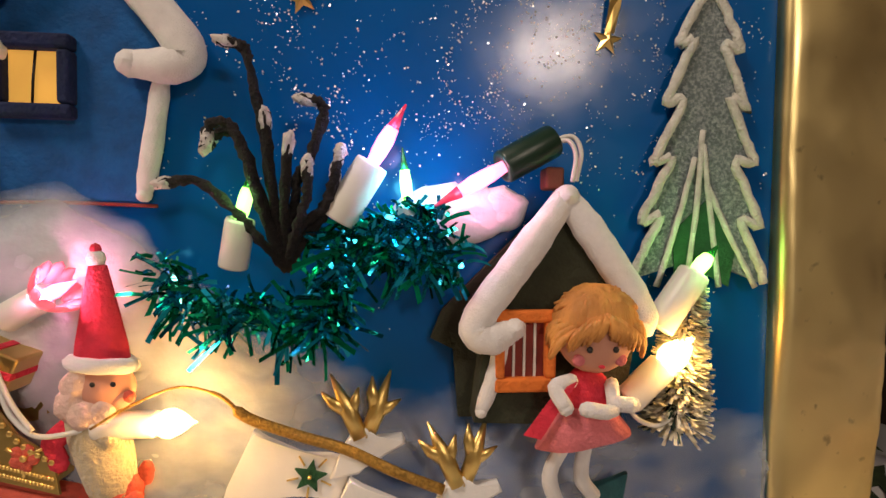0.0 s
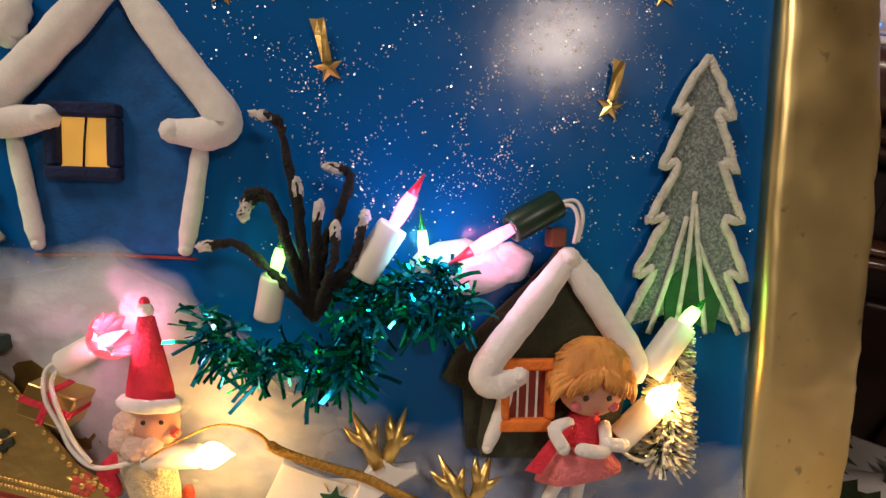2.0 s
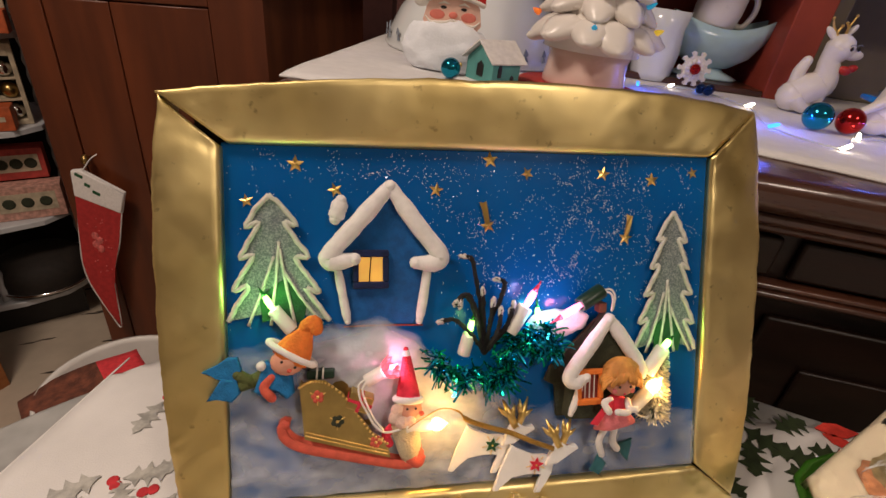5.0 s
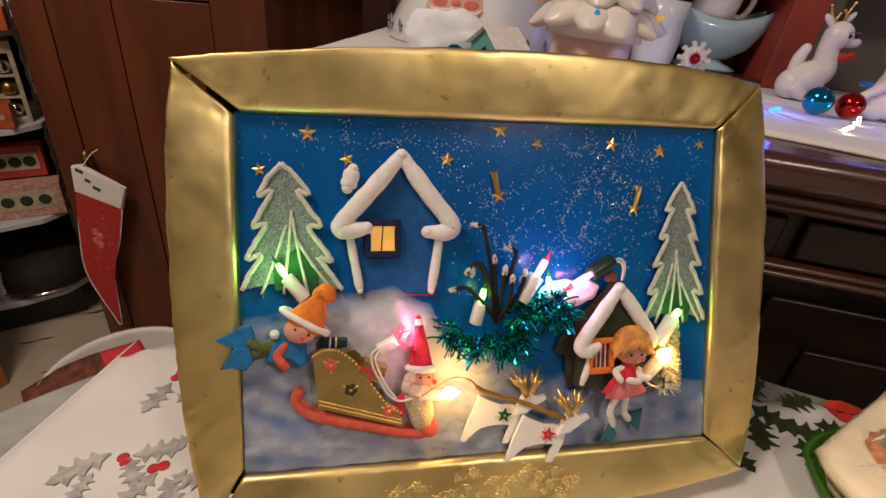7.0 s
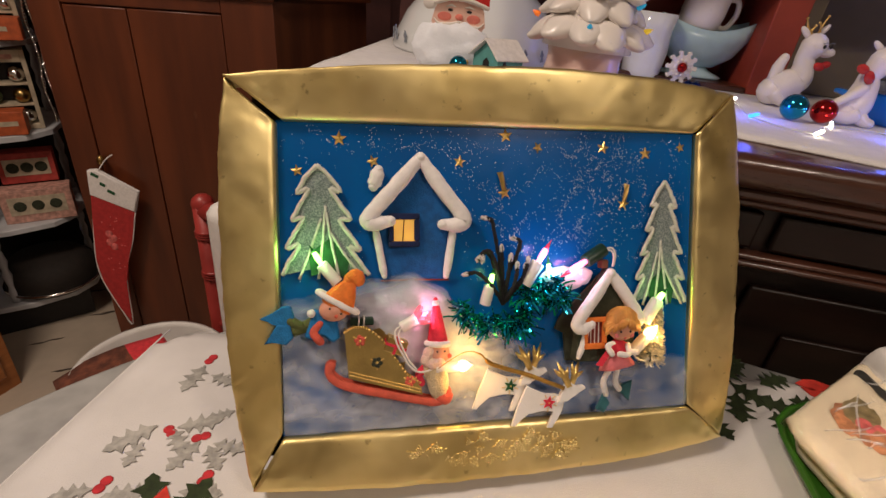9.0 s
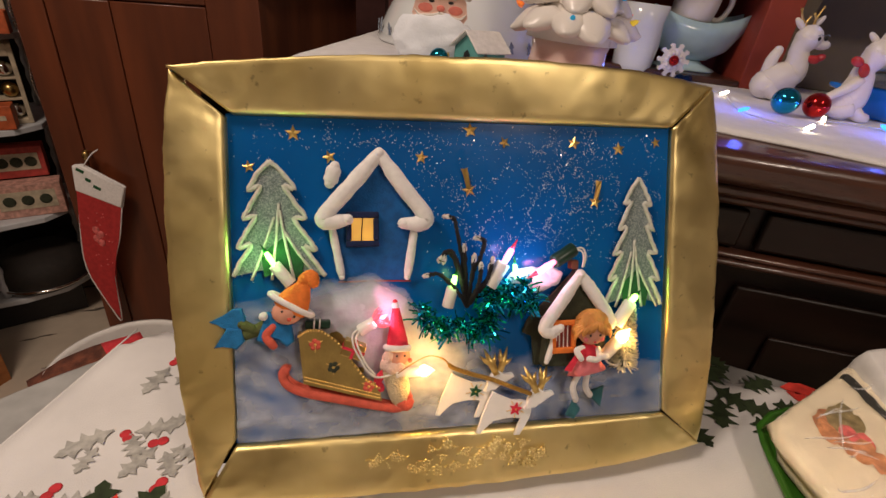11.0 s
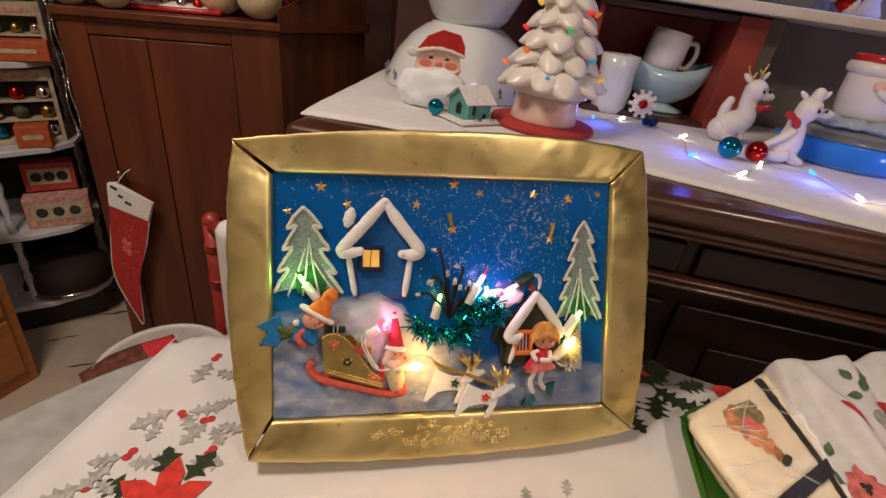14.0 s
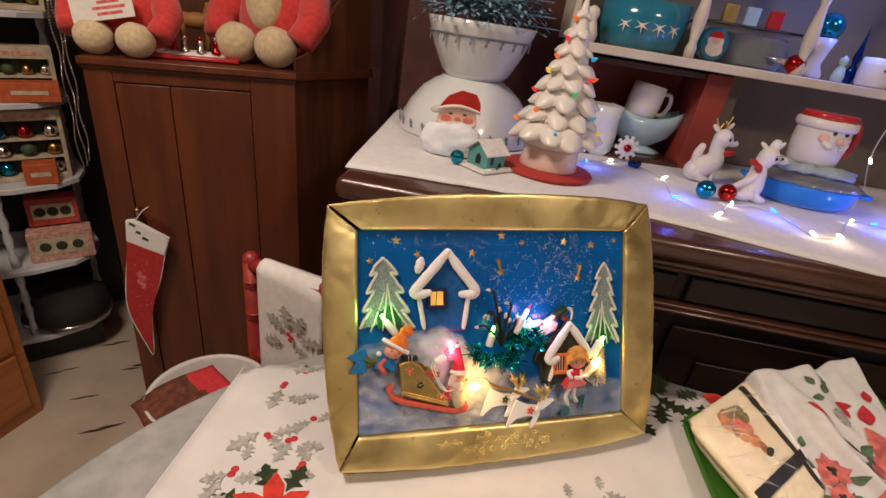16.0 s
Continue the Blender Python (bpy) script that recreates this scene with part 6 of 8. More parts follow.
q.plate([(0.022 * math.cos(a), -0.012 + 0.015 * math.sin(a)) for a in [2 * math.pi * k / 16 for k in range(16)]], 0.0102, 0.0108, m, 0)
q.plate([(0.011 * math.cos(a), 0.006 + 0.008 * math.sin(a)) for a in [2 * math.pi * k / 14 for k in range(14)]], 0.0112, 0.0118, m, 2)
part("label", q, ["ceramic_white", "glaze_red", "card_face"], tn)
an = thing("bird_ornament", on_shelf(0.89, 0.432, -20), "red glass bird ornament with a silver tail", "ornament")
q = Mesh()
q.ball(0.021, pose(0.012, 0, 0.021), n=20)
part("body", q, "ball_red", an)
q = Mesh()
q.tube([(0.0, 0, 0.023), (-0.02, 0, 0.025), (-0.055, 0, 0.029)], [0.009, 0.006, 0.001], 10)
part("tail", q, "ball_silver", an)
vz = thing("china_vase", on_shelf(0.972, 0.48), "white china vase with a teal glass ball", "vase")
q = Mesh()
q.lathe(shell([(0.022, 0), (0.024, 0.008), (0.014, 0.03), (0.02, 0.06), (0.026, 0.085)], 0.003), 20, None, 0, 0.05)
part("body", q, "ceramic_white", vz)
q = Mesh()
q.ball(0.03, pose(0, 0, 0.108), n=20)
part("ball", q, "ball_teal", vz)
el = thing("elf_figurine", on_shelf(1.0, 0.425), "small china elf figurine in blue", "figurine")
q = Mesh()
q.lathe([(0.012, 0), (0.013, 0.012), (0.009, 0.028), (0.005, 0.033), (0.0085, 0.04), (0.0085, 0.048), (0, 0.055)], 14)
part("body", q, "ceramic_blue", el)
pt = thing("spire_ornament", on_shelf(1.062, 0.48), "dark blue pointed glass spire ornament", "ornament")
q = Mesh()
q.lathe([(0.008, 0), (0.013, 0.018), (0.009, 0.034), (0.005, 0.042), (0.009, 0.055), (0.004, 0.085), (0, 0.125)], 16)
part("body", q, "bead_blue", pt)
m2 = mug("small_face_mug", on_shelf(1.085, 0.435, 30), 0.034, 0.06, "ceramic_white", "ceramic_white", "small white china mug with a painted face")
q = Mesh()
for a in (-16, 16):
    q.ball(0.003, pose(0, 0, 0, 0, 0, -115 + a) @ pose(0.035, 0, 0.036), n=8)
part("eyes", q, "black", m2)
cn = thing("glass_canister", on_shelf(0.84, 0.53), "pale blue glass canister at the back of the shelf", "canister")
q = Mesh()
q.lathe(shell([(0.07, 0), (0.078, 0.01), (0.078, 0.06), (0.074, 0.068)], 0.003), 28)
part("body", q, "lid_glass", cn)
for x, c in ((0.755, "gold_card"), (0.805, "ceramic_blue"), (0.86, "glaze_red")):
    t = thing("shelf_trinket", DRESSER @ pose(x, 0.5, Z + 0.335), "small printed card trinket on the glass shelf", "trinket")
    q = Mesh()
    q.box(-0.016, -0.006, 0, 0.016, 0.006, 0.04, 0.002)
    part("card", q, c, t)
q = Mesh()
q.tube(arc([(0.97, 0.41, Z + 0.51), (1.04, 0.405, Z + 0.45), (1.1, 0.405, Z + 0.48), (1.15, 0.395, Z + 0.3), (1.13, 0.39, Z + 0.12), (1.16, 0.385, Z + 0.005)], 8), 0.0013, 6)
fl = thing("fairy_light_string", DRESSER, "clear-wired string of fairy lights hanging on the hutch", "fairy lights", b=q, mats="clear_wire")
for x, y, z in ((1.045, 0.4, 0.44), (1.15, 0.39, 0.3), (1.135, 0.387, 0.2), (1.13, 0.385, 0.1)):
    q = Mesh()
    q.lathe([(0.0024, -0.006), (0.0028, 0), (0.0026, 0.006), (0, 0.0085)], 10, pose(x, y, Z + z, 150, 0, x * 700))
    part("led_bulb", q, "led_white", fl, "glowing fairy light")
lamp("fairy_glow", "POINT", Matrix.Translation(DRESSER @ Vector((1.02, 0.4, Z + 0.43))), 1.6, (0.1, 0.2, 1.0), 0.008)

# ---- the cupboard ----
M.update({
    "plush_beige": mat("plush_beige", (0.64, 0.5, 0.3), 1.0, 0, 0.15, 90, 0.9, 420, sheen=0.4),
    "plush_red": mat("plush_red", (0.6, 0.045, 0.04), 1.0, 0, 0.15, 90, 0.8, 420, sheen=0.3),
    "deer_brown": mat("deer_brown", (0.32, 0.15, 0.04), 0.6, 0, 0.15, 40, 0.2),
    "chair_red": mat("chair_red", (0.3, 0.03, 0.025), 0.4, 0, 0.15, 20, 0.1, 80),
    "shelf_white": mat("shelf_white", (0.55, 0.56, 0.58), 0.45, 0, 0.08, 20, 0.1, 80),
    "box_cream": mat("box_cream", (0.5, 0.42, 0.3), 0.75, 0, 0.2, 40, 0.1, 120),
    "box_green": mat("box_green", (0.05, 0.08, 0.03), 0.7, 0, 0.3, 60, 0.1),
    "box_orange": mat("box_orange", (0.45, 0.09, 0.025), 0.6, 0, 0.2, 50, 0.1),
    "box_pink": mat("box_pink", (0.55, 0.3, 0.24), 0.7, 0, 0.3, 70, 0.1),
    "seat_white": mat("seat_white", (0.62, 0.6, 0.57), 0.5, 0, 0.06, 20, 0.1),
    "seat_brown": mat("seat_brown", (0.12, 0.035, 0.018), 0.9, 0, 0.4, 60, 0.5, 300),
    "holly_grey": mat("holly_grey", (0.4, 0.39, 0.36), 0.85, 0, 0.25, 140, 0.2),
    "print_red": mat("print_red", (0.55, 0.03, 0.04), 0.85, 0, 0.15, 140, 0.2),
    "print_coral": mat("print_coral", (0.62, 0.04, 0.025), 0.85, 0, 0.2, 90, 0.2),
    "print_green": mat("print_green", (0.025, 0.04, 0.012), 0.85, 0, 0.3, 140, 0.2),
    "print_pink": mat("print_pink", (0.65, 0.14, 0.13), 0.9, 0, 0.3, 90, 0.2),
    "print_rose": mat("print_rose", (0.68, 0.17, 0.15), 0.9, 0, 0.35, 70, 0.2),
    "print_leaf": mat("print_leaf", (0.1, 0.16, 0.09), 0.9, 0, 0.35, 90, 0.2),
    "print_skin": mat("print_skin", (0.5, 0.22, 0.1), 0.9, 0, 0.3, 120, 0.2),
    "print_olive": mat("print_olive", (0.22, 0.17, 0.08), 0.9, 0, 0.3, 120, 0.2),
    "tray_green": mat("tray_green", (0.035, 0.13, 0.012), 0.35, 0, 0.1, 30, 0.05),
    "towel_cream": mat("towel_cream", (0.72, 0.62, 0.45), 0.85, 0, 0.06, 60, 0.3, 600),
    "towel_white": mat("towel_white", (0.8, 0.775, 0.75), 0.9, 0, 0.05, 60, 0.5, 700),
    "ribbon_dark": mat("ribbon_dark", (0.022, 0.022, 0.02), 0.45, 0, 0.1, 60, 0.1),
    "table_grey": mat("table_grey", (0.36, 0.36, 0.35), 0.5, 0, 0.14, 35, 0.05),
    "film": mat("film", (0.97, 0.97, 0.97), 0.08, 0, 0, 20, 0.35, 45, (1, 3, 1), trans=1.0),
    "film_glint": mat("film_glint", (0.97, 0.97, 0.97), 0.12, 0, 0, 20, 0, trans=0.85),
    "floor_mark": mat("floor_mark", (0.06, 0.045, 0.035), 0.5, 0, 0.3, 60, 0.1),
    "cupboard_dark": mat("cupboard_dark", (0.07, 0.021, 0.01), 0.42, 0, 0, 3, 0.1, 50, (6, 6, 0.8), (0.13, 0.04, 0.016)),
    "felt_red_dull": mat("felt_red_dull", (0.45, 0.03, 0.03), 0.95, 0, 0.12, 90, 0.5, 500),
    "box_red": mat("box_red", (0.42, 0.05, 0.04), 0.6, 0, 0.25, 50, 0.1),
    "print_brown": mat("print_brown", (0.35, 0.15, 0.07), 0.9, 0, 0.3, 140, 0.2),
    "brass": mat("brass", (0.4, 0.27, 0.1), 0.3, 1.0, 0.2, 60, 0.1),
})
cup = thing("cupboard", CUP, "reddish brown wooden cupboard with a plank door", "cupboard")
for x0, x1, name, z0, z1, y0 in ((-0.87, -0.76, "stile", -0.1765, 1.09, 0.0), (-0.196, 0.0, "stile", -0.1765, 1.09, 0.0), (-0.76, -0.196, "rail", 1.045, 1.09, 0.002), (-0.76, -0.196, "rail", -0.1765, -0.08, 0.002)):
    b = Mesh()
    b.box(x0, y0, z0, x1, 0.024, z1, 0.003)
    part(name, b, "cupboard_wood", cup)
b = Mesh()
b.box(-0.865, 0.024, -0.1765, -0.845, 0.46, 1.09)
part("side", b, "cupboard_wood", cup)
b = Mesh()
b.plate([(0.0, 0.002), (0.352, 0.232), (0.335, 0.245), (-0.02, 0.024)], -0.1765, 1.09)
part("side", b, "cupboard_dark", cup, "canted wooden side")
b = Mesh()
b.plate([(0.0125, -0.014), (0.372, 0.225), (0.372, 0.46), (0.0125, 0.46)], 1.09, 1.1118)
part("top", b, "cupboard_wood", cup)
b = Mesh()
b.box(-0.845, 0.45, -0.1765, -0.022, 0.46, 1.09)
part("back", b, "cupboard_wood", cup)
b = Mesh()
b.box(-0.88, -0.016, 1.09, 0.012, 0.46, 1.112, 0.004)
part("top", b, "cupboard_wood", cup)
b = Mesh()
b.box(-0.875, -0.006, 1.08, 0.006, 0.0, 1.09, 0.002)
part("top_moulding", b, "cupboard_wood", cup)
b = Mesh()
b.plate([(0.0, 1.1122), (1.0, 1.1122), (1.0, 1.4), (0.7, 1.37), (0.5, 1.31), (0.32, 1.22), (0.14, 1.165), (0.0, 1.15)], -0.012, 0.012, Matrix(((0.352, 0, 0.5, 0), (0.23, 0, -0.8, 0.006), (0, 1, 0, 0), (0, 0, 0, 1))))
part("gallery_side", b, "cupboard_dark", cup, "curved wooden gallery side")
b = Mesh()
b.box(-0.865, 0.44, 1.112, -0.02, 0.458, 1.4, 0.004)
part("gallery_back", b, "cupboard_dark", cup)
door = None
for k, (x0, x1) in enumerate(((-0.757, -0.539), (-0.536, -0.199))):
    b = Mesh()
    b.box(x0, 0.003 + k * 0.001, -0.08, x1, 0.022, 1.042, 0.003)
    door = part("door_plank", b, "cupboard_wood", cup)
b = Mesh()
b.lathe([(0.006, 0), (0.005, 0.012), (0.013, 0.018), (0.016, 0.026), (0.011, 0.034), (0, 0.036)], 16, pose(-0.738, 0.003, 0.648, 90, 0, 0))
part("knob", b, "brass", door, "small round brass knob")

for x, z, rad in ((-0.075, 0.655, 0.012), (-0.09, 0.3, 0.009), (-0.35, 0.78, 0.008)):
    b = Mesh()
    b.ball(rad, pose(x, 0.0002 if x > -0.2 else 0.0042, z), n=12, sy=0.06, sz=1.5)
    part("knot", b, "cupboard_dark", cup, "dark knot in the wood")

# felt stocking hung from the knob
st = thing("felt_stocking", pose(-0.69, 0.977, 0.683, 0, 6.8, 0) @ Matrix.Diagonal((0.68, 0.9, 0.845, 1)), "red felt pointed stocking with a white cuff", "stocking")
F = pose(0, 0, 0, 90, 0, 0)
b = Mesh()
b.plate([(-0.075, -0.075), (0.065, -0.115), (0.045, -0.22), (0.02, -0.3), (0.012, -0.37), (0.018, -0.53), (-0.02, -0.47), (-0.07, -0.37), (-0.085, -0.3), (-0.08, -0.18)], -0.006, 0.006, F, 0, 0.003)
part("body", b, "felt_red_dull", st)
b = Mesh()
b.plate([(-0.077, -0.005), (-0.05, 0.0), (0.08, -0.055), (0.065, -0.12), (-0.077, -0.078)], -0.008, 0.008, F, 0, 0.004)
cuff = part("cuff", b, "felt_white", st, "white felt cuff")
b = Mesh()
for x, y, L in ((-0.045, -0.03, 0.03), (-0.012, -0.046, 0.022), (0.016, -0.056, 0.03)):
    b.box(x, y - 0.003, 0.008, x + L * 0.8, y + 0.006, 0.0088, 0, F @ pose(0, 0, 0, 0, 0, -22) @ pose(-0.01, -0.005, 0))
part("writing_bar", b, "felt_green", cuff, "green stitched bars")
b = Mesh()
b.tube(arc([(-0.07, -0.003, -0.075), (-0.082, -0.003, -0.2), (-0.086, -0.003, -0.3), (-0.07, -0.003, -0.375), (-0.02, -0.003, -0.475), (0.017, -0.003, -0.53), (0.011, -0.003, -0.37), (0.02, -0.003, -0.3), (0.046, -0.003, -0.22), (0.065, -0.003, -0.115)], 4), 0.0022, 6)
part("edge_stitch", b, "felt_white", st)
rr = random.Random(3)
for k in range(24):
    b = Mesh()
    if k < 4:
        b.ball(0.013, pose(-0.03 + 0.014 * (k % 2), -0.0062, -0.2 - 0.014 * k), n=8, sy=0.12)
    else:
        b.ball(0.0024, pose(rr.uniform(-0.05, 0.02), -0.0062, rr.uniform(-0.33, -0.13)), n=6)
    part("printed_spot", b, "print_pink", st)
b = Mesh()
b.tube(arc([(-0.045, 0, -0.004), (-0.02, 0.008, 0.03), (0.0, 0.012, 0.045)], 5), 0.002, 6)
part("loop", b, "felt_white", st)

# plush toys and figures on the cupboard top
CT = 1.1135


def plush(x, y, turn, size, label, card):
    t = thing("plush_toy", CUP_TOP @ pose(x, y, 0, 0, 0, turn) @ Matrix.Scale(size, 4), label, "plush toy", "plush toys on the cupboard")
    b = Mesh()
    vs = b.ball(0.1, pose(0, 0.1, 0.1), n=28, sx=1.15, sy=0.85, sz=1.2)
    for v in vs:
        v.co.z = max(0.0, v.co.z)
    part("body", b, "plush_red", t, "red plush body")
    for s in (-1, 1):
        b = Mesh()
        vs = b.ball(0.052, pose(s * 0.056, -0.012, 0.046), n=24, sx=0.98, sy=0.9, sz=0.92)
        for v in vs:
            v.co += v.co.normalized() * 0.003 * noise.noise(v.co * 40)
            v.co.z = max(0.0, v.co.z)
        part("foot", b, "plush_beige", t, "rounded beige plush foot")
        b = Mesh()
        b.tube(arc([(s * 0.1, 0.1, 0.16), (s * 0.13, 0.04, 0.11), (s * 0.115, 0.0, 0.06)], 5), [0.04] * 6 + [0.036] * 5, 12)
        part("arm", b, "plush_red", t)
    if card:
        b = Mesh()
        b.box(-0.085, -0.002, 0, 0.085, 0.002, 0.07, 0.001, pose(-0.01, -0.028, 0.092, -14, -12, 0))
        tag = part("card_tag", b, "card_white", t, "white printed card tag")
        b = Mesh()
        for z, L in ((0.05, 0.06), (0.035, 0.09), (0.02, 0.07)):
            b.box(-L * 0.5, -0.0034, z - 0.004, L * 0.5, -0.0022, z + 0.004, 0, pose(0.01, -0.028, 0.092, -14, -12, 0))
        part("printed_bar", b, "print_pink", tag)
    else:
        b = Mesh()
        vs = b.ball(0.05, pose(0.0, 0.03, 0.14), n=20, sx=1.0, sy=0.6, sz=1.3)
        part("beard", b, "plush_beige", t, "beige plush beard")
    return t


plush(-0.49, 0.055, -6, 1.0, "red plush toy with beige feet and a card tag", True)
plush(-0.115, 0.12, -28, 1.25, "red plush toy with beige feet and beard", False)
tr = thing("snow_tray", CUP_TOP @ pose(-0.3, 0.13, 0), "red base with snowy top for tiny figures", "display base")
b = Mesh()
b.box(-0.15, -0.06, 0, 0.13, 0.07, 0.012, 0.004)
part("base", b, "glaze_red", tr)
b = Mesh()
vs = b.ball(0.06, pose(-0.02, 0.0, 0.012), n=24, sx=1.9, sy=0.85, sz=0.22)
for v in vs:
    v.co.z = max(0.0125, v.co.z)
part("snow", b, "snow_paper", tr)
dr = thing("toy_deer", CUP_TOP @ pose(-0.335, 0.27, 0, 0, 0, 20) @ Matrix.Scale(1.25, 4), "brown plastic toy deer on the cupboard", "toy deer")
b = Mesh()
b.tube(arc([(-0.035, 0, 0.085), (0, 0, 0.082), (0.03, 0, 0.088), (0.045, 0, 0.125)], 5), [0.019] * 5 + [0.021] * 6 + [0.014] * 5, 12)
b.ball(0.017, pose(0.055, 0, 0.142), n=14, sx=1.5)
for x in (-0.032, 0.026):
    for s in (-1, 1):
        b.tube([(x, s * 0.01, 0.08), (x + 0.004, s * 0.012, 0.04), (x, s * 0.012, 0)], [0.009, 0.006, 0.005], 8)
for s in (-1, 1):
    b.ball(0.01, pose(0.045, s * 0.016, 0.158), n=8, sx=0.5, sz=1.4)
part("body", b, "deer_brown", dr)
for k, (x, y, c, c2) in enumerate(((-0.49, 0.05, "ball_red", "ceramic_white"), (-0.455, 0.03, "ball_silver", "ball_silver"), (-0.41, 0.028, "ball_silver", "ball_red"), (-0.37, 0.04, "ball_red", "ball_silver"))):
    t = thing("tiny_figure", CUP_TOP @ pose(x + 0.13, y + 0.07, 0.0122), "tiny shiny ornament figure on the snowy base", "figurine", "tiny figures")
    b = Mesh()
    b.lathe([(0.012, 0), (0.014, 0.01), (0.009, 0.022), (0.005, 0.026), (0.0085, 0.034), (0.006, 0.043), (0, 0.05)], 14, None, 0)
    part("body", b, c, t)
    b = Mesh()
    b.ball(0.0085, pose(0, 0, 0.05), n=10)
    part("head", b, c2, t)
sm = thing("snowman_jar", CUP_TOP @ pose(-0.225, 0.34, 0), "white snowman jar with a red hat", "jar")
b = Mesh()
b.lathe([(0.035, 0), (0.045, 0.02), (0.043, 0.06), (0.034, 0.085), (0, 0.09)], 20)
part("body", b, "ceramic_white", sm)
b = Mesh()
b.lathe([(0.048, 0.085), (0.048, 0.092), (0.034, 0.094), (0.035, 0.15), (0, 0.152)], 20)
part("hat", b, "glaze_red", sm)

# ---- corner shelf with boxed ornaments ----
SHELF = pose(-1.188, 1.337, 0.076, 0, 0, 28.9) @ Matrix.Scale(0.94, 4)
sh = thing("corner_shelf", SHELF, "white corner shelf unit with rounded shelves", "shelf unit")
for z in (0.06, 0.335, 0.63, 0.9, 1.165):
    b = Mesh()
    b.plate([(-0.35, 0.3), (-0.35, -0.06), (0.0, -0.1), (0.12, -0.085), (0.19, -0.03), (0.22, 0.06), (0.22, 0.3)], z - 0.018, z, None, 0, 0.004)
    part("shelf", b, "shelf_white", sh)
for x, y in ((-0.045, -0.06), (0.2, 0.24)):
    for z0, z1 in ((0.06, 0.317), (0.335, 0.612), (0.63, 0.882), (0.9, 1.147)):
        b = Mesh()
        h = z1 - z0
        b.lathe([(0.012, 0), (0.013, 0.04), (0.008, 0.06), (0.014, h * 0.4), (0.009, h * 0.5), (0.015, h * 0.6), (0.008, h - 0.06), (0.013, h - 0.04), (0.012, h)], 12, pose(x, y, z0))
        part("turned_post", b, "shelf_white", sh)
b = Mesh()
b.box(-0.3, -0.02, -0.0805, 0.16, 0.28, 0.042)
part("plinth", b, "black", sh)
b = Mesh()
b.box(-0.36, 0.3, -0.0805, 0.3, 0.315, 1.5)
part("back", b, "black", sh)


def ornament_box(x0, x1, z, h, rows, cols, m0, mi, label, balls):
    t = thing("ornament_box", SHELF @ pose((x0 + x1) / 2, -0.02, z + 0.001, 6, 0, 0), label, "ornament box", "boxed ornaments")
    w2 = (x1 - x0) / 2
    b = Mesh()
    b.box(-w2, 0.05, 0, w2, 0.055, h)
    part("back", b, mi, t)
    for a in (((-w2, 0, 0, -w2 + 0.012, 0.05, h)), ((w2 - 0.012, 0, 0, w2, 0.05, h)), ((-w2 + 0.012, 0, h - 0.035, w2 - 0.012, 0.05, h)), ((-w2 + 0.012, 0, 0, w2 - 0.012, 0.05, 0.014))):
        b = Mesh()
        b.box(*a, 0.001)
        part("side", b, m0, t)
    b = Mesh()
    b.box(-w2 * 0.7, -0.0014, h - 0.025, w2 * 0.7, -0.0002, h - 0.012)
    part("printed_bar", b, "box_pink", t)
    ih = (h - 0.05) / rows
    for i in range(rows):
        if i:
            b = Mesh()
            b.box(-w2 + 0.012, 0.002, 0.014 + ih * i - 0.003, w2 - 0.012, 0.05, 0.014 + ih * i + 0.002)
            part("divider", b, m0, t)
        for j in range(cols):
            b = Mesh()
            rad = min(ih, 2 * w2 / cols) * 0.36
            b.ball(rad, pose(-w2 + (j + 0.5) * 2 * w2 / cols, 0.022, 0.016 + ih * i + rad), n=14)
            part("ornament", b, balls[(i * cols + j) % len(balls)], t, "small shiny glass ornament")
    return t


ornament_box(0.0, 0.19, 0.9, 0.16, 2, 4, "box_cream", "box_green", "card box of small gold and green ornaments", ["brass", "ball_silver", "box_green"])
ornament_box(-0.03, 0.175, 0.63, 0.24, 3, 3, "box_cream", "black", "cream compartment box of glass ornaments", ["ball_teal", "ball_red", "ball_silver", "ball_silver", "box_green", "brass"])
ornament_box(0.02, 0.2, 1.165, 0.14, 2, 3, "box_cream", "box_green", "green and cream box of ornaments", ["brass", "box_green"])
for x0, x1, z, h, c, y, lab in ((0.03, 0.185, 0.901, 0.06, "box_orange", -0.09, "flat orange printed ornament box"), (0.04, 0.13, 0.631, 0.07, "box_orange", -0.085, "small orange box leaning on a bigger one"), (0.02, 0.17, 0.452, 0.1, "box_red", 0.0, "red and white printed ornament box"), (0.0, 0.19, 0.336, 0.11, "box_pink", -0.06, "pale printed box of ornaments")):
    t = thing("printed_box", SHELF @ pose((x0 + x1) / 2, y, z, 0, 0, -6), lab, "box", "printed boxes")
    w2 = (x1 - x0) / 2
    b = Mesh()
    b.box(-w2, 0, 0, w2, 0.07, h, 0.002)
    part("carton", b, c, t)
    b = Mesh()
    if h > 0.08:
        b.box(-w2 * 0.8, -0.0014, h * 0.25, w2 * 0.8, -0.0003, h * 0.8)
        part("window", b, "box_cream", t)
        b = Mesh()
        for k in range(3):
            b.lathe([(0.012, -0.0006), (0.017, -0.0006), (0.017, 0.0006), (0.012, 0.0006)], 14, pose(-w2 * 0.5 + k * w2 * 0.5, -0.002, h * 0.52, 90, 0, 0))
        part("ring_print", b, "felt_dark", t)
    else:
        b.box(-w2 * 0.6, -0.0012, h * 0.4, w2 * 0.6, -0.0002, h * 0.6)
        part("printed_bar", b, "box_cream", t)
vg = thing("black_tin", SHELF @ pose(0.07, 0.02, 0.061) @ Matrix.Diagonal((1, 1, 0.75, 1)), "dark rounded tin with a silver rim on the lowest shelf", "tin")
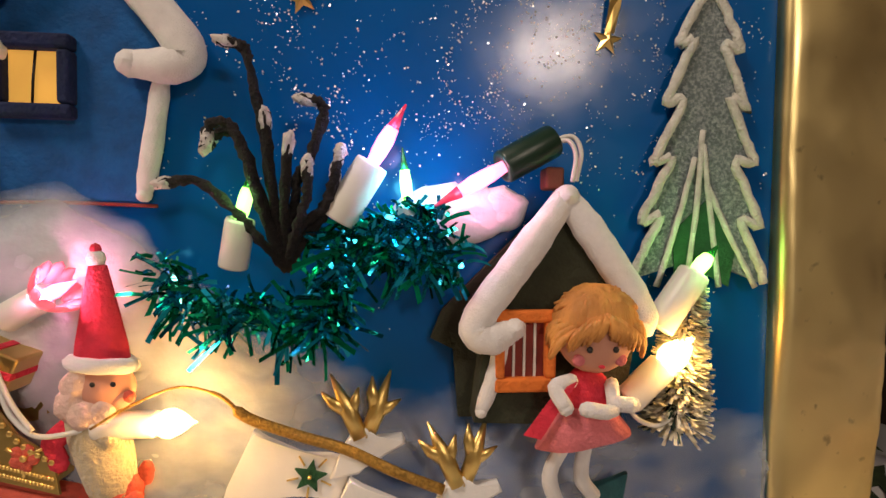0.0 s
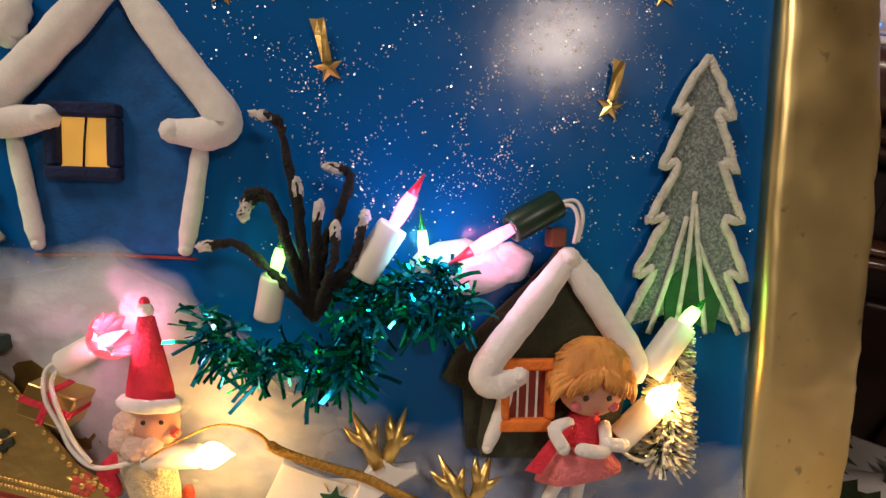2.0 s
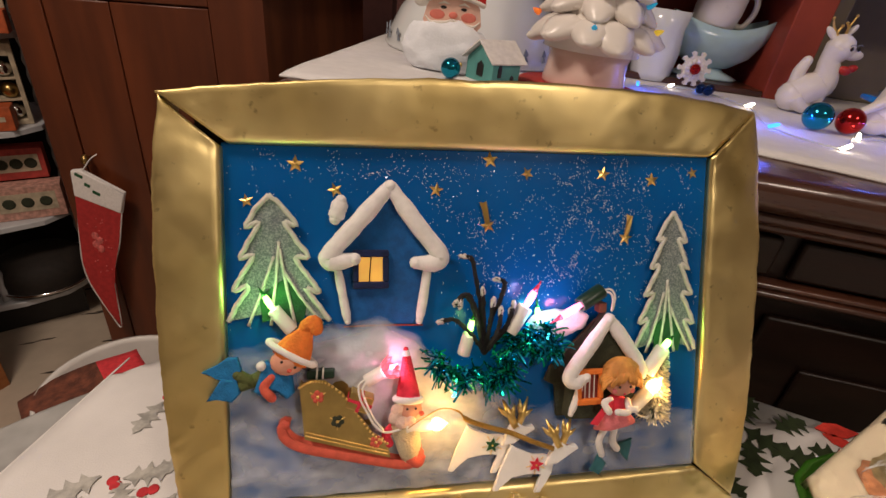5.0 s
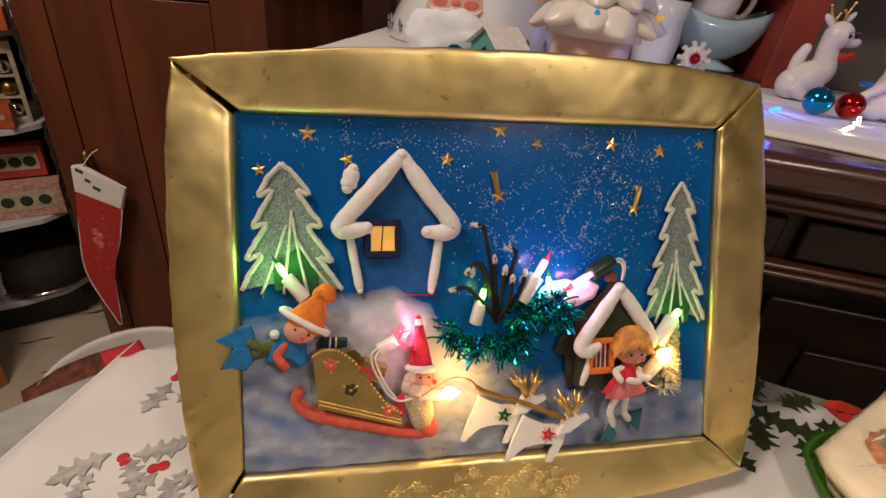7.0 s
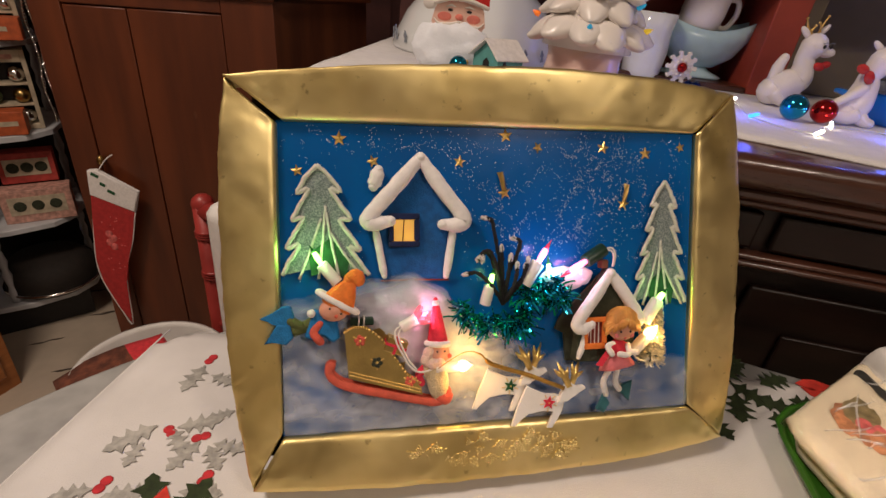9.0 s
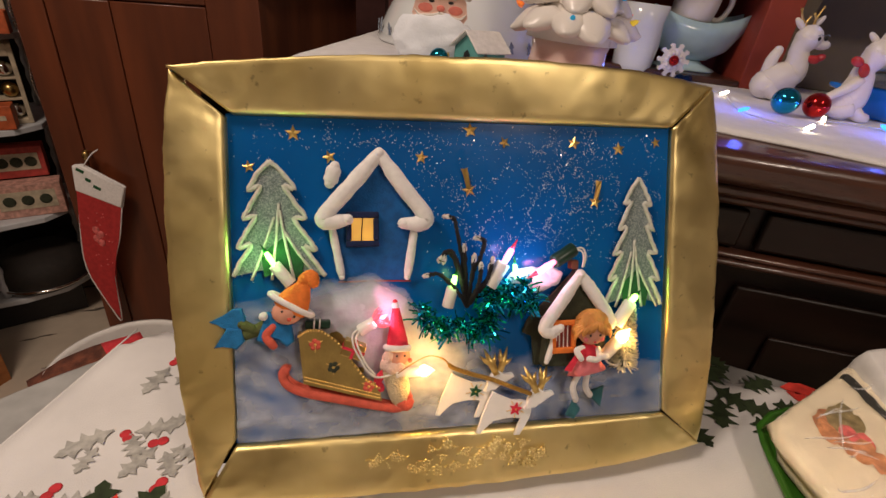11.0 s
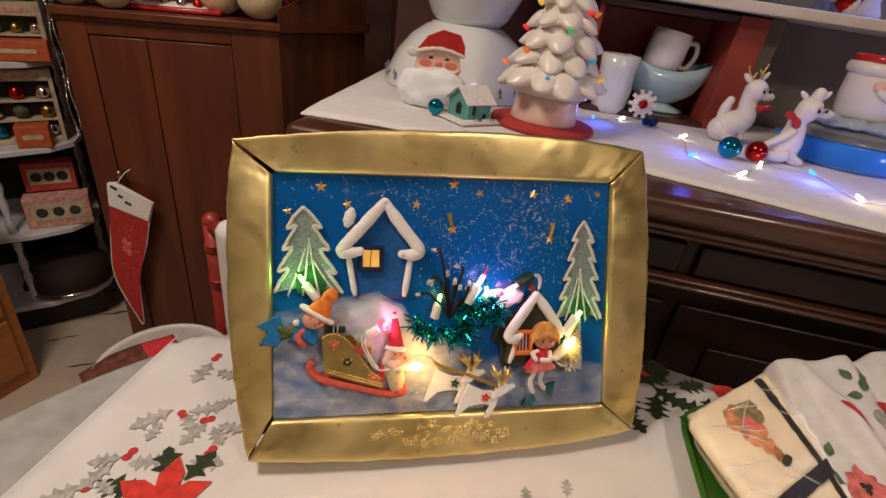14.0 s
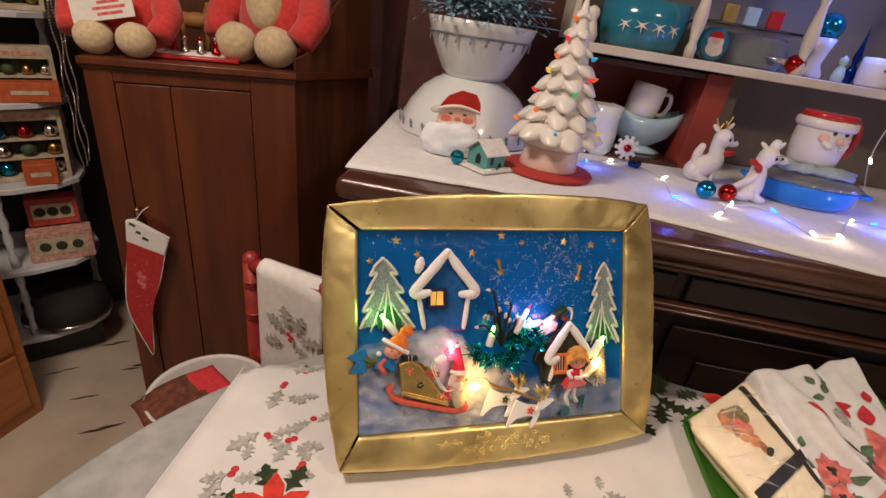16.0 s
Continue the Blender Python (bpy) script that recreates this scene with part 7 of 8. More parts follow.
b = Mesh()
b.lathe([(0, 0), (0.12, 0), (0.14, 0.03), (0.135, 0.12), (0.1, 0.16), (0, 0.17)], 28)
part("body", b, "card_dark", vg)
b = Mesh()
b.lathe([(0.142, 0.022), (0.147, 0.025), (0.147, 0.034), (0.14, 0.036)], 28)
part("rim", b, "ball_silver", vg)
b = Mesh()
for k in range(3):
    for j in range(70):
        b.ball(0.0042, pose(0.205 + k * 0.013 + 0.004 * math.sin(j * 0.3 + k), -0.06 - 0.004 * k, 1.28 - j * 0.009 + 0.02 * k), n=6)
t = thing("bead_garland", SHELF, "hanging strands of small silver beads", "garland", b=b, mats="ball_silver")

# ---- chest of drawers ----
ch = thing("chest_of_drawers", pose(-1.09, 1.02, 0, 0, 0, 62), "orange pine chest of drawers with round knobs", "chest of drawers")
b = Mesh()
b.box(-0.8, 0.012, 0, 0.0, 0.45, 0.66)
part("carcass", b, "pine", ch)
b = Mesh()
b.box(-0.82, -0.012, 0.66, 0.02, 0.46, 0.685, 0.005)
part("top", b, "pine", ch)
for k in range(3):
    b = Mesh()
    b.box(-0.77, 0.0, 0.05 + 0.205 * k, -0.03, 0.014, 0.24 + 0.205 * k, 0.005)
    d = part("drawer_front", b, "pine", ch)
    for x in (-0.58, -0.2):
        b = Mesh()
        b.lathe([(0.008, 0), (0.008, 0.01), (0.018, 0.018), (0.016, 0.03), (0, 0.034)], 14, pose(x, 0.0, 0.145 + 0.205 * k, 90, 0, 0))
        part("knob", b, "pine", d)

# ---- chair with a tea towel over its back ----
CH = pose(-0.399, 0.546, 0, 0, 0, -40.5) @ Matrix.Diagonal((1, 1, 0.947, 1))
chair = thing("chair", CH, "red painted chair with a rope-bound back", "chair")
for x in (0.055, 0.25):
    b = Mesh()
    b.tube([(x - 0.01, 0.0, 0.0), (x - 0.005, 0.0, 0.5), (x, 0.0, 0.84)], 0.017, 12)
    b.ball(0.018, pose(x, 0, 0.84), n=12)
    post = part("back_post", b, "chair_red", chair)
    for z in (0.78, 0.785, 0.79, 0.7, 0.705, 0.71):
        b = Mesh()
        b.lathe([(0.0165, -0.003), (0.0195, 0), (0.0165, 0.003)], 12, pose(x - 0.001, 0, z))
        part("rope_binding", b, "chair_red", post)
b = Mesh()
b.tube([(0.055, 0, 0.83), (0.25, 0, 0.83)], 0.016, 12)
part("top_rail", b, "chair_red", chair)
b = Mesh()
b.tube([(0.05, 0, 0.6), (0.25, 0, 0.6)], 0.013, 12)
part("lower_rail", b, "chair_red", chair)
b = Mesh()
b.lathe([(0, 0.44), (0.19, 0.44), (0.2, 0.46), (0.2, 0.475), (0.185, 0.485), (0, 0.485)], 40, pose(0.17, -0.2, 0))
part("seat", b, "chair_red", chair)
for x in (0.03, 0.31):
    b = Mesh()
    b.tube([(x, -0.33, 0), (x, -0.33, 0.44)], 0.016, 10)
    part("leg", b, "chair_red", chair)
# tea towel
vs, fs, nx, ny = [], [], 18, 26
b = Mesh()
for i in range(nx + 1):
    for j in range(ny + 1):
        u, v = i / nx, j / ny
        x = 0.09 + 0.165 * u - 0.008 * v
        s = v * 0.33
        z = 0.847 - max(0, s - 0.03) + 0.004 * u - 0.07 * u * min(1, s / 0.05) * 0.3
        y = 0.016 - 0.035 * min(1, s / 0.035) - 0.004 * math.sin(u * 9) * v
        vs.append((x, y, z + (0.006 * math.sin(min(1, s / 0.03) * math.pi) if s < 0.03 else 0)))
for i in range(nx):
    for j in range(ny):
        a = i * (ny + 1) + j
        fs.append((a, a + ny + 1, a + ny + 2, a + 1))
b.raw(vs, fs, None, 0, True)
tw = thing("tea_towel", CH, "white tea towel with a grey holly print over the chair", "towel")
ob = part("cloth", b, "towel_white", tw)
sol = ob.modifiers.new("thickness", "SOLIDIFY")
sol.thickness = 0.002


def holly_leaf(L, w2, n=4):
    """A leaf outline along +x with n hooked spines and hollow curves between them on each side."""
    def side(sg):
        o = []
        for i in range(n):
            f0, f1 = i / n, (i + 1) / n
            e0, e1 = (math.sin(math.pi * (0.12 + 0.8 * f)) ** 0.8 for f in (f0 * 0.9, f1 * 0.9))
            o.append((L * (f0 + 0.35 / n), sg * w2 * 0.5 * e0))
            o.append((L * (f0 + 0.7 / n), sg * w2 * 0.72 * (e0 + e1) / 2))
            o.append((L * min(0.97, f0 + 1.05 / n), sg * w2 * (1.45 if i < n - 1 else 0.45) * e1))
        return o
    return [(0, -w2 * 0.08), (0, w2 * 0.08), *side(1), (L * 1.04, 0), *side(-1)[::-1]]


for x, z, a, L in ((0.16, 0.74, 150, 0.05), (0.17, 0.75, 100, 0.05), (0.185, 0.745, 60, 0.05), (0.2, 0.73, 10, 0.055), (0.19, 0.715, -50, 0.055), (0.15, 0.71, 200, 0.045), (0.2, 0.66, -60, 0.045)):
    b = Mesh()
    b.plate(holly_leaf(L, 0.012), 0, 0.0008, pose(x, -0.0245, z - 0.02, 90, 0, 0) @ pose(0, 0, 0, 0, 0, a))
    part("printed_leaf", b, "holly_grey", tw)
for x, z in ((0.172, 0.725), (0.18, 0.72), (0.176, 0.712)):
    b = Mesh()
    b.ball(0.006, pose(x, -0.0255, z - 0.01), n=8, sy=0.15)
    part("printed_berry", b, "print_red", tw)
# white tub with a printed cushion on the chair
tub = thing("round_tub", pose(-0.432, 0.385, 0.461) @ Matrix.Diagonal((1, 1, 1.33, 1)), "white round plastic tub on the chair seat", "tub")
b = Mesh()
b.lathe(shell([(0.08, 0), (0.095, 0.04), (0.105, 0.085), (0.109, 0.09)], 0.005), 36)
part("body", b, "seat_white", tub)
b = Mesh()
vs, fs = [], []
for i in range(15):
    for j in range(11):
        u, v = i / 14, j / 10
        x, y = -0.15 + 0.2 * u, -0.1 + 0.17 * v
        vs.append((x, y, 0.106 + 0.012 * noise.noise(Vector((x * 14, y * 14, 1))) - 0.3 * max(0, -x - 0.09) - 0.25 * max(0, -y - 0.06)))
for i in range(14):
    for j in range(10):
        a = i * 11 + j
        fs.append((a, a + 11, a + 12, a + 1))
b.raw(vs, fs, pose(0, 0, 0, 0, 0, 35), 0, True)
for i, f in enumerate(b.bm.faces):
    f.material_index = 1 if i % 140 >= 95 else 0
b.bm.faces.ensure_lookup_table()
cl = thing("printed_cloth", pose(-0.437, 0.385, 0.484) @ Matrix.Diagonal((0.76, 0.76, 1, 1)), "brown and red printed cloth over the tub", "cloth", b=b, mats=["seat_brown", "print_red"])
sol = cl.modifiers.new("thickness", "SOLIDIFY")
sol.thickness = 0.004

# ---- the table and its cloth ----
TC, TR = Vector((-0.05, -0.285)), 0.572
STRETCH = Vector((0.3, -0.2))
table = thing("dining_table", pose(TC.x, TC.y, 0), "rounded dining table with a grey laminate top", "table")
b = Mesh()
b.lathe([(0.0, TABLE - 0.034), (TR - 0.02, TABLE - 0.034), (TR - 0.004, TABLE - 0.028), (TR, TABLE - 0.016), (TR - 0.004, TABLE - 0.005), (TR - 0.01, TABLE - 0.002), (0.0, TABLE - 0.002)], 128)
for v in b.bm.verts:
    if v.co.xy.dot(STRETCH) > 1e-4:
        v.co += Vector((*STRETCH, 0))
part("tabletop", b, "table_grey", table)
b = Mesh()
b.lathe([(0.25, 0), (0.24, 0.03), (0.06, 0.08), (0.045, 0.3), (0.06, 0.6), (0.14, TABLE - 0.034)], 32)
part("pedestal", b, "dark_wood", table)
cloth = thing("tablecloth", Matrix(), "white tablecloth with printed holly and red poinsettias", "tablecloth")
# the cloth: straight on two sides, hanging over the table's rim on the others
corner, far, left = Vector((-0.333, 0.236)), Vector((0.45, 0.068)), Vector((-0.452, -0.12))
vs, fs = [], []
N1, N2 = 70, 70
ex, ey = (far - corner) * 1.5, (left - corner) * 2.55
for i in range(N1 + 1):
    for j in range(N2 + 1):
        p = corner + ex * (i / N1) + ey * (j / N2)
        hub = TC + STRETCH * min(1, max(0, (p - TC).dot(STRETCH) / STRETCH.length_squared))
        d = (p - hub).length
        z = TABLE + 0.0004 + 0.0006 * max(0, noise.noise(Vector((p.x * 12, p.y * 12, 0))))
        if d > TR:
            over = d - TR
            q = hub + (p - hub) * ((TR + min(over, 0.008)) / d)
            z -= max(0, over - 0.004)
            p = q + (p - hub).normalized() * 0.012 * math.sin(8 * math.atan2(p.y, p.x)) * min(1, over * 8)
        vs.append((p.x, p.y, max(0.3, z)))
for i in range(N1):
    for j in range(N2):
        a = i * (N2 + 1) + j
        fs.append((a, a + N2 + 1, a + N2 + 2, a + 1))
b = Mesh()
b.raw(vs, fs, None, 0, True)
ob = part("cloth", b, "cloth_white", cloth)
sol = ob.modifiers.new("thickness", "SOLIDIFY")
sol.thickness, sol.offset = 0.0014, 1
b = Mesh()
b.tube([(*corner.lerp(left, t * 1.1), TABLE + 0.0016) for t in [k / 12 for k in range(13)]], 0.0012, 6, flat=0.5)
part("hem", b, "cloth_white", cloth)
PZ = TABLE + 0.0026


def leaf(x, y, a, L, w2, material, n=4):
    q = Mesh()
    q.plate(holly_leaf(L, w2, n), 0, 0.0003, pose(x, y, PZ + 0.0001 * (len(cloth.children) % 7), 0, 0, a))
    return part("printed_leaf", q, material, cloth)


def berry(x, y, rad=0.005):
    q = Mesh()
    q.ball(rad, pose(x, y, PZ), n=10, sz=0.08)
    return part("printed_berry", q, "print_red", cloth)


rr = random.Random(14)
for x, y, a, L in ((-0.278, 0.168, 250, 0.045), (-0.268, 0.152, 330, 0.035), (-0.25, 0.15, 355, 0.03), (-0.3, 0.088, 215, 0.05), (-0.306, 0.07, 255, 0.03), (-0.285, 0.082, 300, 0.035), (-0.282, 0.084, 10, 0.045), (-0.258, 0.066, 235, 0.04), (-0.25, 0.06, 300, 0.035), (-0.246, 0.062, 340, 0.035), (-0.328, 0.026, 190, 0.035), (-0.334, 0.018, 235, 0.04), (-0.285, 0.02, 185, 0.04), (-0.262, 0.016, 350, 0.04), (-0.258, 0.2, 70, 0.04), (-0.25, 0.205, 20, 0.035), (-0.352, -0.004, 215, 0.045), (-0.362, -0.012, 260, 0.035), (-0.34, 0.0, 320, 0.03), (-0.235, 0.1, 200, 0.03), (-0.226, 0.098, 40, 0.03), (0.076, -0.066, 210, 0.03), (0.08, -0.07, 290, 0.035), (0.074, -0.064, 80, 0.025), (0.118, -0.066, 250, 0.04), (0.122, -0.062, 320, 0.035), (0.118, -0.058, 70, 0.025), (0.1, -0.085, 270, 0.04), (-0.375, -0.04, 230, 0.04), (-0.3, -0.09, 250, 0.04), (-0.02, -0.14, 200, 0.04), (0.03, -0.15, 300, 0.04)):
    leaf(x, y, a, L * 0.85, L * 0.19, "holly_grey")
for x, y in ((-0.273, 0.181), (-0.276, 0.175), (-0.289, 0.083), (-0.285, 0.078), (-0.255, 0.072), (-0.262, 0.07), (-0.321, 0.033), (-0.324, 0.026), (-0.243, 0.03), (-0.246, 0.024), (-0.231, 0.105), (-0.342, 0.008), (-0.347, -0.008), (-0.244, 0.205)):
    berry(x, y)
# poinsettias
for cx, cy, s in ((-0.275, -0.03, 0.8), (-0.06, -0.33, 1.0), (-0.36, -0.33, 1.0)):
    for k in range(6):
        a = 62 * k + 25
        q = Mesh()
        L = 0.062 * s * rr.uniform(0.9, 1.1)
        q.plate([(0.0, 0), (L * 0.3, L * 0.2), (L * 0.6, L * 0.24), (L, 0), (L * 0.62, -L * 0.22), (L * 0.3, -L * 0.2)], 0, 0.0006, pose(cx, cy, PZ + 0.0008 + 0.0002 * k, 0, 0, a))
        part("printed_petal", q, "print_coral", cloth)
    for k, a in enumerate((1.0, 1.75, 2.7)):
        leaf(cx + 0.034 * s * math.cos(a), cy + 0.034 * s * math.sin(a), math.degrees(a), 0.048 * s, 0.013 * s, "print_green", 3)
# darker holly border at the far side
for x, y, a, L in ((0.262, 0.115, 200, 0.045), (0.275, 0.112, 120, 0.04), (0.285, 0.1, 20, 0.05), (0.3, 0.09, 300, 0.045), (0.295, 0.075, 240, 0.045), (0.315, 0.065, 320, 0.045), (0.318, 0.045, 260, 0.04), (0.31, 0.115, 60, 0.035), (0.235, 0.06, 200, 0.035), (0.24, 0.05, 280, 0.035), (0.335, 0.085, 10, 0.04), (0.255, 0.09, 260, 0.045), (0.35, 0.06, 330, 0.04), (0.335, 0.11, 100, 0.03)):
    leaf(x, y, a, L, L * 0.27, "print_green")
for x, y, a, L in ((0.378, 0.082, 345, 0.045), (0.38, 0.075, 310, 0.035), (0.306, 0.112, 150, 0.02)):
    q = Mesh()
    q.plate([(0.0, 0), (L * 0.3, L * 0.2), (L * 0.6, L * 0.22), (L, 0), (L * 0.62, -L * 0.2), (L * 0.3, -L * 0.2)], 0, 0.0006, pose(x, y, PZ + 0.0008, 0, 0, a))
    part("printed_petal", q, "print_coral", cloth)

# ---- green tray with wrapped towels ----


def quad(c00, c10, c01, c11):
    """Spreads the unit square over four corners of a soft, slightly skewed thing."""
    c = [Vector(p) for p in (c00, c10, c01, c11)]
    return lambda u, v: c[0].lerp(c[1], u).lerp(c[2].lerp(c[3], u), v)


def spread(mesh, plan):
    """Moves a mesh modelled over the unit square onto its plan, keeping its heights."""
    for v in mesh.bm.verts:
        p = plan(v.co.x, v.co.y)
        v.co = Vector((p.x, p.y, v.co.z + p.z))


ON = Matrix.Translation((0.443, -0.059, TABLE + 0.0035))
TRAY_PLAN = quad((-0.152, 0.09, 0), (0.235, 0.13, 0), (-0.235, -0.13, 0), (0.16, -0.16, 0))
tray = thing("tray", ON, "bright green shallow tray on the tablecloth", "tray")


def soft_ring(k, n, p=7.0):
    """A point of a square with rounded corners, round the middle of the unit square."""
    a = 2 * math.pi * (k + 0.5) / n
    c, s_ = math.cos(a), math.sin(a)
    q = 0.5 / (abs(c) ** p + abs(s_) ** p) ** (1 / p)
    return q * c, q * s_


def soft_slab(rings, n=56, p=7.0, rough=0.0, seed=0.0):
    """Stacked rounded squares, each (size, height): trays and folded cloth."""
    q, vs, fs = Mesh(), [], []
    for sz, h in rings:
        for k in range(n):
            x, y = soft_ring(k, n, p)
            w_ = rough * noise.noise(Vector((x * sz * 5, y * sz * 5, h * 20 + seed)))
            vs.append((0.5 + x * sz, 0.5 + y * sz, max(0.0004, h + w_)))
    for i in range(len(rings) - 1):
        for k in range(n):
            fs.append((i * n + k, i * n + (k + 1) % n, (i + 1) * n + (k + 1) % n, (i + 1) * n + k))
    fs += [tuple(range(n))[::-1], tuple(range(len(vs) - n, len(vs)))]
    q.raw(vs, fs, None, 0, True)
    return q


b = soft_slab([(0.9, 0.0), (0.91, 0.0045), (0.3, 0.0045)], p=12)
spread(b, TRAY_PLAN)
part("base", b, "tray_green", tray)
b = soft_slab([(0.91, 0.0), (0.955, 0.004), (0.985, 0.017), (1.01, 0.018), (1.012, 0.02), (0.975, 0.02), (0.945, 0.006), (0.905, 0.0048)], p=12)
spread(b, TRAY_PLAN)
part("rim", b, "tray_green", tray, "rounded raised rim")

pk = thing("wrapped_towel", ON, "cream towel folded in clear wrap with dark ribbons", "towel")
PK_PLAN = quad((-0.167, 0.061, 0.006), (0.02, 0.14, 0.006), (-0.167, -0.11, 0.006), (-0.065, -0.068, 0.006))
for z0, z1, sz, seed in ((0.0, 0.016, 0.9, 1.0), (0.0155, 0.031, 0.985, 5.0)):
    b = soft_slab([(sz * 0.93, z0), (sz * 0.985, z0 + 0.003), (sz, (z0 + z1) / 2), (sz * 0.98, z1 - 0.003), (sz * 0.93, z1 - 0.0006), (sz * 0.8, z1), (sz * 0.6, z1), (sz * 0.4, z1), (sz * 0.2, z1), (0.02, z1)], p=9, rough=0.0016, seed=seed)
    spread(b, PK_PLAN)
    part("towel_fold", b, "towel_cream", pk)


def band(plan, u0, v0, u1, v1, h, n=20, drop=True, slant=0.0):
    """A flat ribbon across the top of a parcel, turned down over its edges."""
    q, vs = Mesh(), []
    for k in range(n + 1):
        t = k / n
        for e in (0, 1):
            u, v = (u0 + (u1 - u0) * e + slant * t, t) if v1 - v0 > u1 - u0 else (t, v0 + (v1 - v0) * e)
            z = h + 0.0012 * noise.noise(Vector((u * 6, v * 6, 2)))
            if drop and k in (0, n):
                z = 0.006
            vs += [(u, v, z), (u, v, z + 0.0011)]
    fs = []
    for k in range(n):
        a = 4 * k
        fs += [(a, a + 2, a + 6, a + 4), (a + 1, a + 5, a + 7, a + 3), (a, a + 4, a + 5, a + 1), (a + 2, a + 3, a + 7, a + 6)]
    q.raw(vs, fs, None, 0, False)
    spread(q, plan)
    return q


part("ribbon", band(PK_PLAN, 0.69, 0, 0.755, 1, 0.0325, slant=0.2), "ribbon_dark", pk)
part("ribbon", band(PK_PLAN, 0, 0.7, 1, 0.79, 0.0335), "ribbon_dark", pk)
rr = random.Random(8)
for u, v, su, sv, c in ((0.34, 0.16, 0.1, 0.06, "print_brown"), (0.3, 0.21, 0.06, 0.07, "print_skin"), (0.46, 0.2, 0.12, 0.08, "print_olive"), (0.52, 0.27, 0.07, 0.06, "print_olive"), (0.41, 0.28, 0.06, 0.06, "print_pink"), (0.34, 0.31, 0.05, 0.06, "print_brown"), (0.42, 0.38, 0.09, 0.06, "print_skin"), (0.47, 0.36, 0.07, 0.05, "print_pink"), (0.46, 0.46, 0.06, 0.06, "print_skin"), (0.5, 0.53, 0.05, 0.05, "print_brown"), (0.54, 0.58, 0.06, 0.03, "felt_dark")):
    q = Mesh()
    n = 14
    ring = [(u + su * (0.85 + 0.3 * rr.random()) * math.cos(2 * math.pi * k / n), v + sv * (0.85 + 0.3 * rr.random()) * math.sin(2 * math.pi * k / n), 0.0334 + 0.0001 * v) for k in range(n)]
    q.raw(ring, [tuple(range(n))], None, 0, True)
    spread(q, PK_PLAN)
    part("printed_patch", q, c, pk)
b = Mesh()
vs, fs = [], []
for i in range(37):
    for j in range(37):
        u, v = i / 36, j / 36
        edge = min(u, v, 1 - u, 1 - v)
        vs.append((u * 1.02 - 0.01, v * 1.02 - 0.01, 0.0375 - 0.012 * max(0, 1 - edge / 0.05) ** 2 + 0.0022 * noise.noise(Vector((u * 5, v * 16, 4))) + 0.004 * abs(noise.noise(Vector((u * 9 + v * 7, v * 3 - u * 2, 9)))))  )
for i in range(36):
    for j in range(36):
        a = i * 37 + j
        fs.append((a, a + 37, a + 38, a + 1))
b.raw(vs, fs, None, 0, True)
spread(b, PK_PLAN)
ob = part("clear_wrap", b, "film", pk, "thin clear plastic wrap")
ob.visible_shadow = False

# creases of the wrap: thin pale tubes added for their white highlight streaks
rr = random.Random(5)
for k in range(16):
    u, v, L, a = rr.uniform(0.12, 0.85), rr.uniform(0.06, 0.92), rr.uniform(0.12, 0.36), rr.choice((12, 20, 28, -30, 35))
    c, s_ = math.cos(math.radians(a)) * L, math.sin(math.radians(a)) * L
    path = []
    for t in [i / 10 - 0.5 for i in range(11)]:
        uu, vv = min(0.97, max(0.03, u + c * t)), min(0.97, max(0.03, v + s_ * t + 0.012 * math.sin(5 * t + k)))
        path.append(PK_PLAN(uu, vv) + Vector((0, 0, 0.0392)))
    q = Mesh()
    q.tube(path, [0.0002, 0.0005, 0.0008, 0.0009, 0.001, 0.001, 0.001, 0.0009, 0.0008, 0.0005, 0.0002], 8)
    ob = part("crease_glint", q, "film_glint", pk)
    ob.visible_shadow = False

# heaped white towel with a flower print
nx, ny = 60, 60
TOWEL_PLAN = quad((-0.012, 0.13, 0), (0.2, 0.13, 0), (-0.085, -0.11, 0), (0.06, -0.13, 0))


def heap(u, v):
    """The towel's upper side over its plan: two peaks at the back, a long fold over a lower flap."""
    p = TOWEL_PLAN(u, v)
    z = 0.045 + 0.02 * (1 - v) ** 1.5 + 0.012 * u * (1 - v)
    z -= 0.016 * math.exp(-((u - 0.62) / 0.06) ** 2) * max(0, 1 - v * 1.6)
    z -= 0.008 * math.exp(-((u - 0.3) / 0.12) ** 2) * max(0, 1 - v * 2.5)
    fold = 0.16 + 0.3 * v
    z -= 0.012 / (1 + math.exp((u - fold) * 70)) * min(1, v * 3)
    z += 0.007 * math.exp(-((u - fold - 0.05) / 0.05) ** 2) * min(1, v * 3)
    z += 0.006 * noise.noise(Vector((u * 3.5, v * 3, 3))) + 0.002 * noise.noise(Vector((u * 9 - v * 4, v * 6, 7)))
    e = min(u, 1 - u, v * 1.2, (1 - v) * 1.5) / 0.05
    if e < 1:
        z -= (z - 0.012) * (1 - e) ** 3
    return Vector((p.x, p.y, z))


dt = thing("printed_towel", ON, "white towel with red flower print heaped in the tray", "towel")
b = Mesh()
vs = [heap(i / nx, j / ny) for i in range(nx + 1) for j in range(ny + 1)]
fs = []
for i in range(nx):
    for j in range(ny):
        a = i * (ny + 1) + j
        fs.append((a, a + ny + 1, a + ny + 2, a + 1))
b.raw(vs, fs, None, 0, True)
ob = part("cloth", b, "towel_white", dt)
sol = ob.modifiers.new("thickness", "SOLIDIFY")
sol.thickness, sol.offset = 0.003, -1


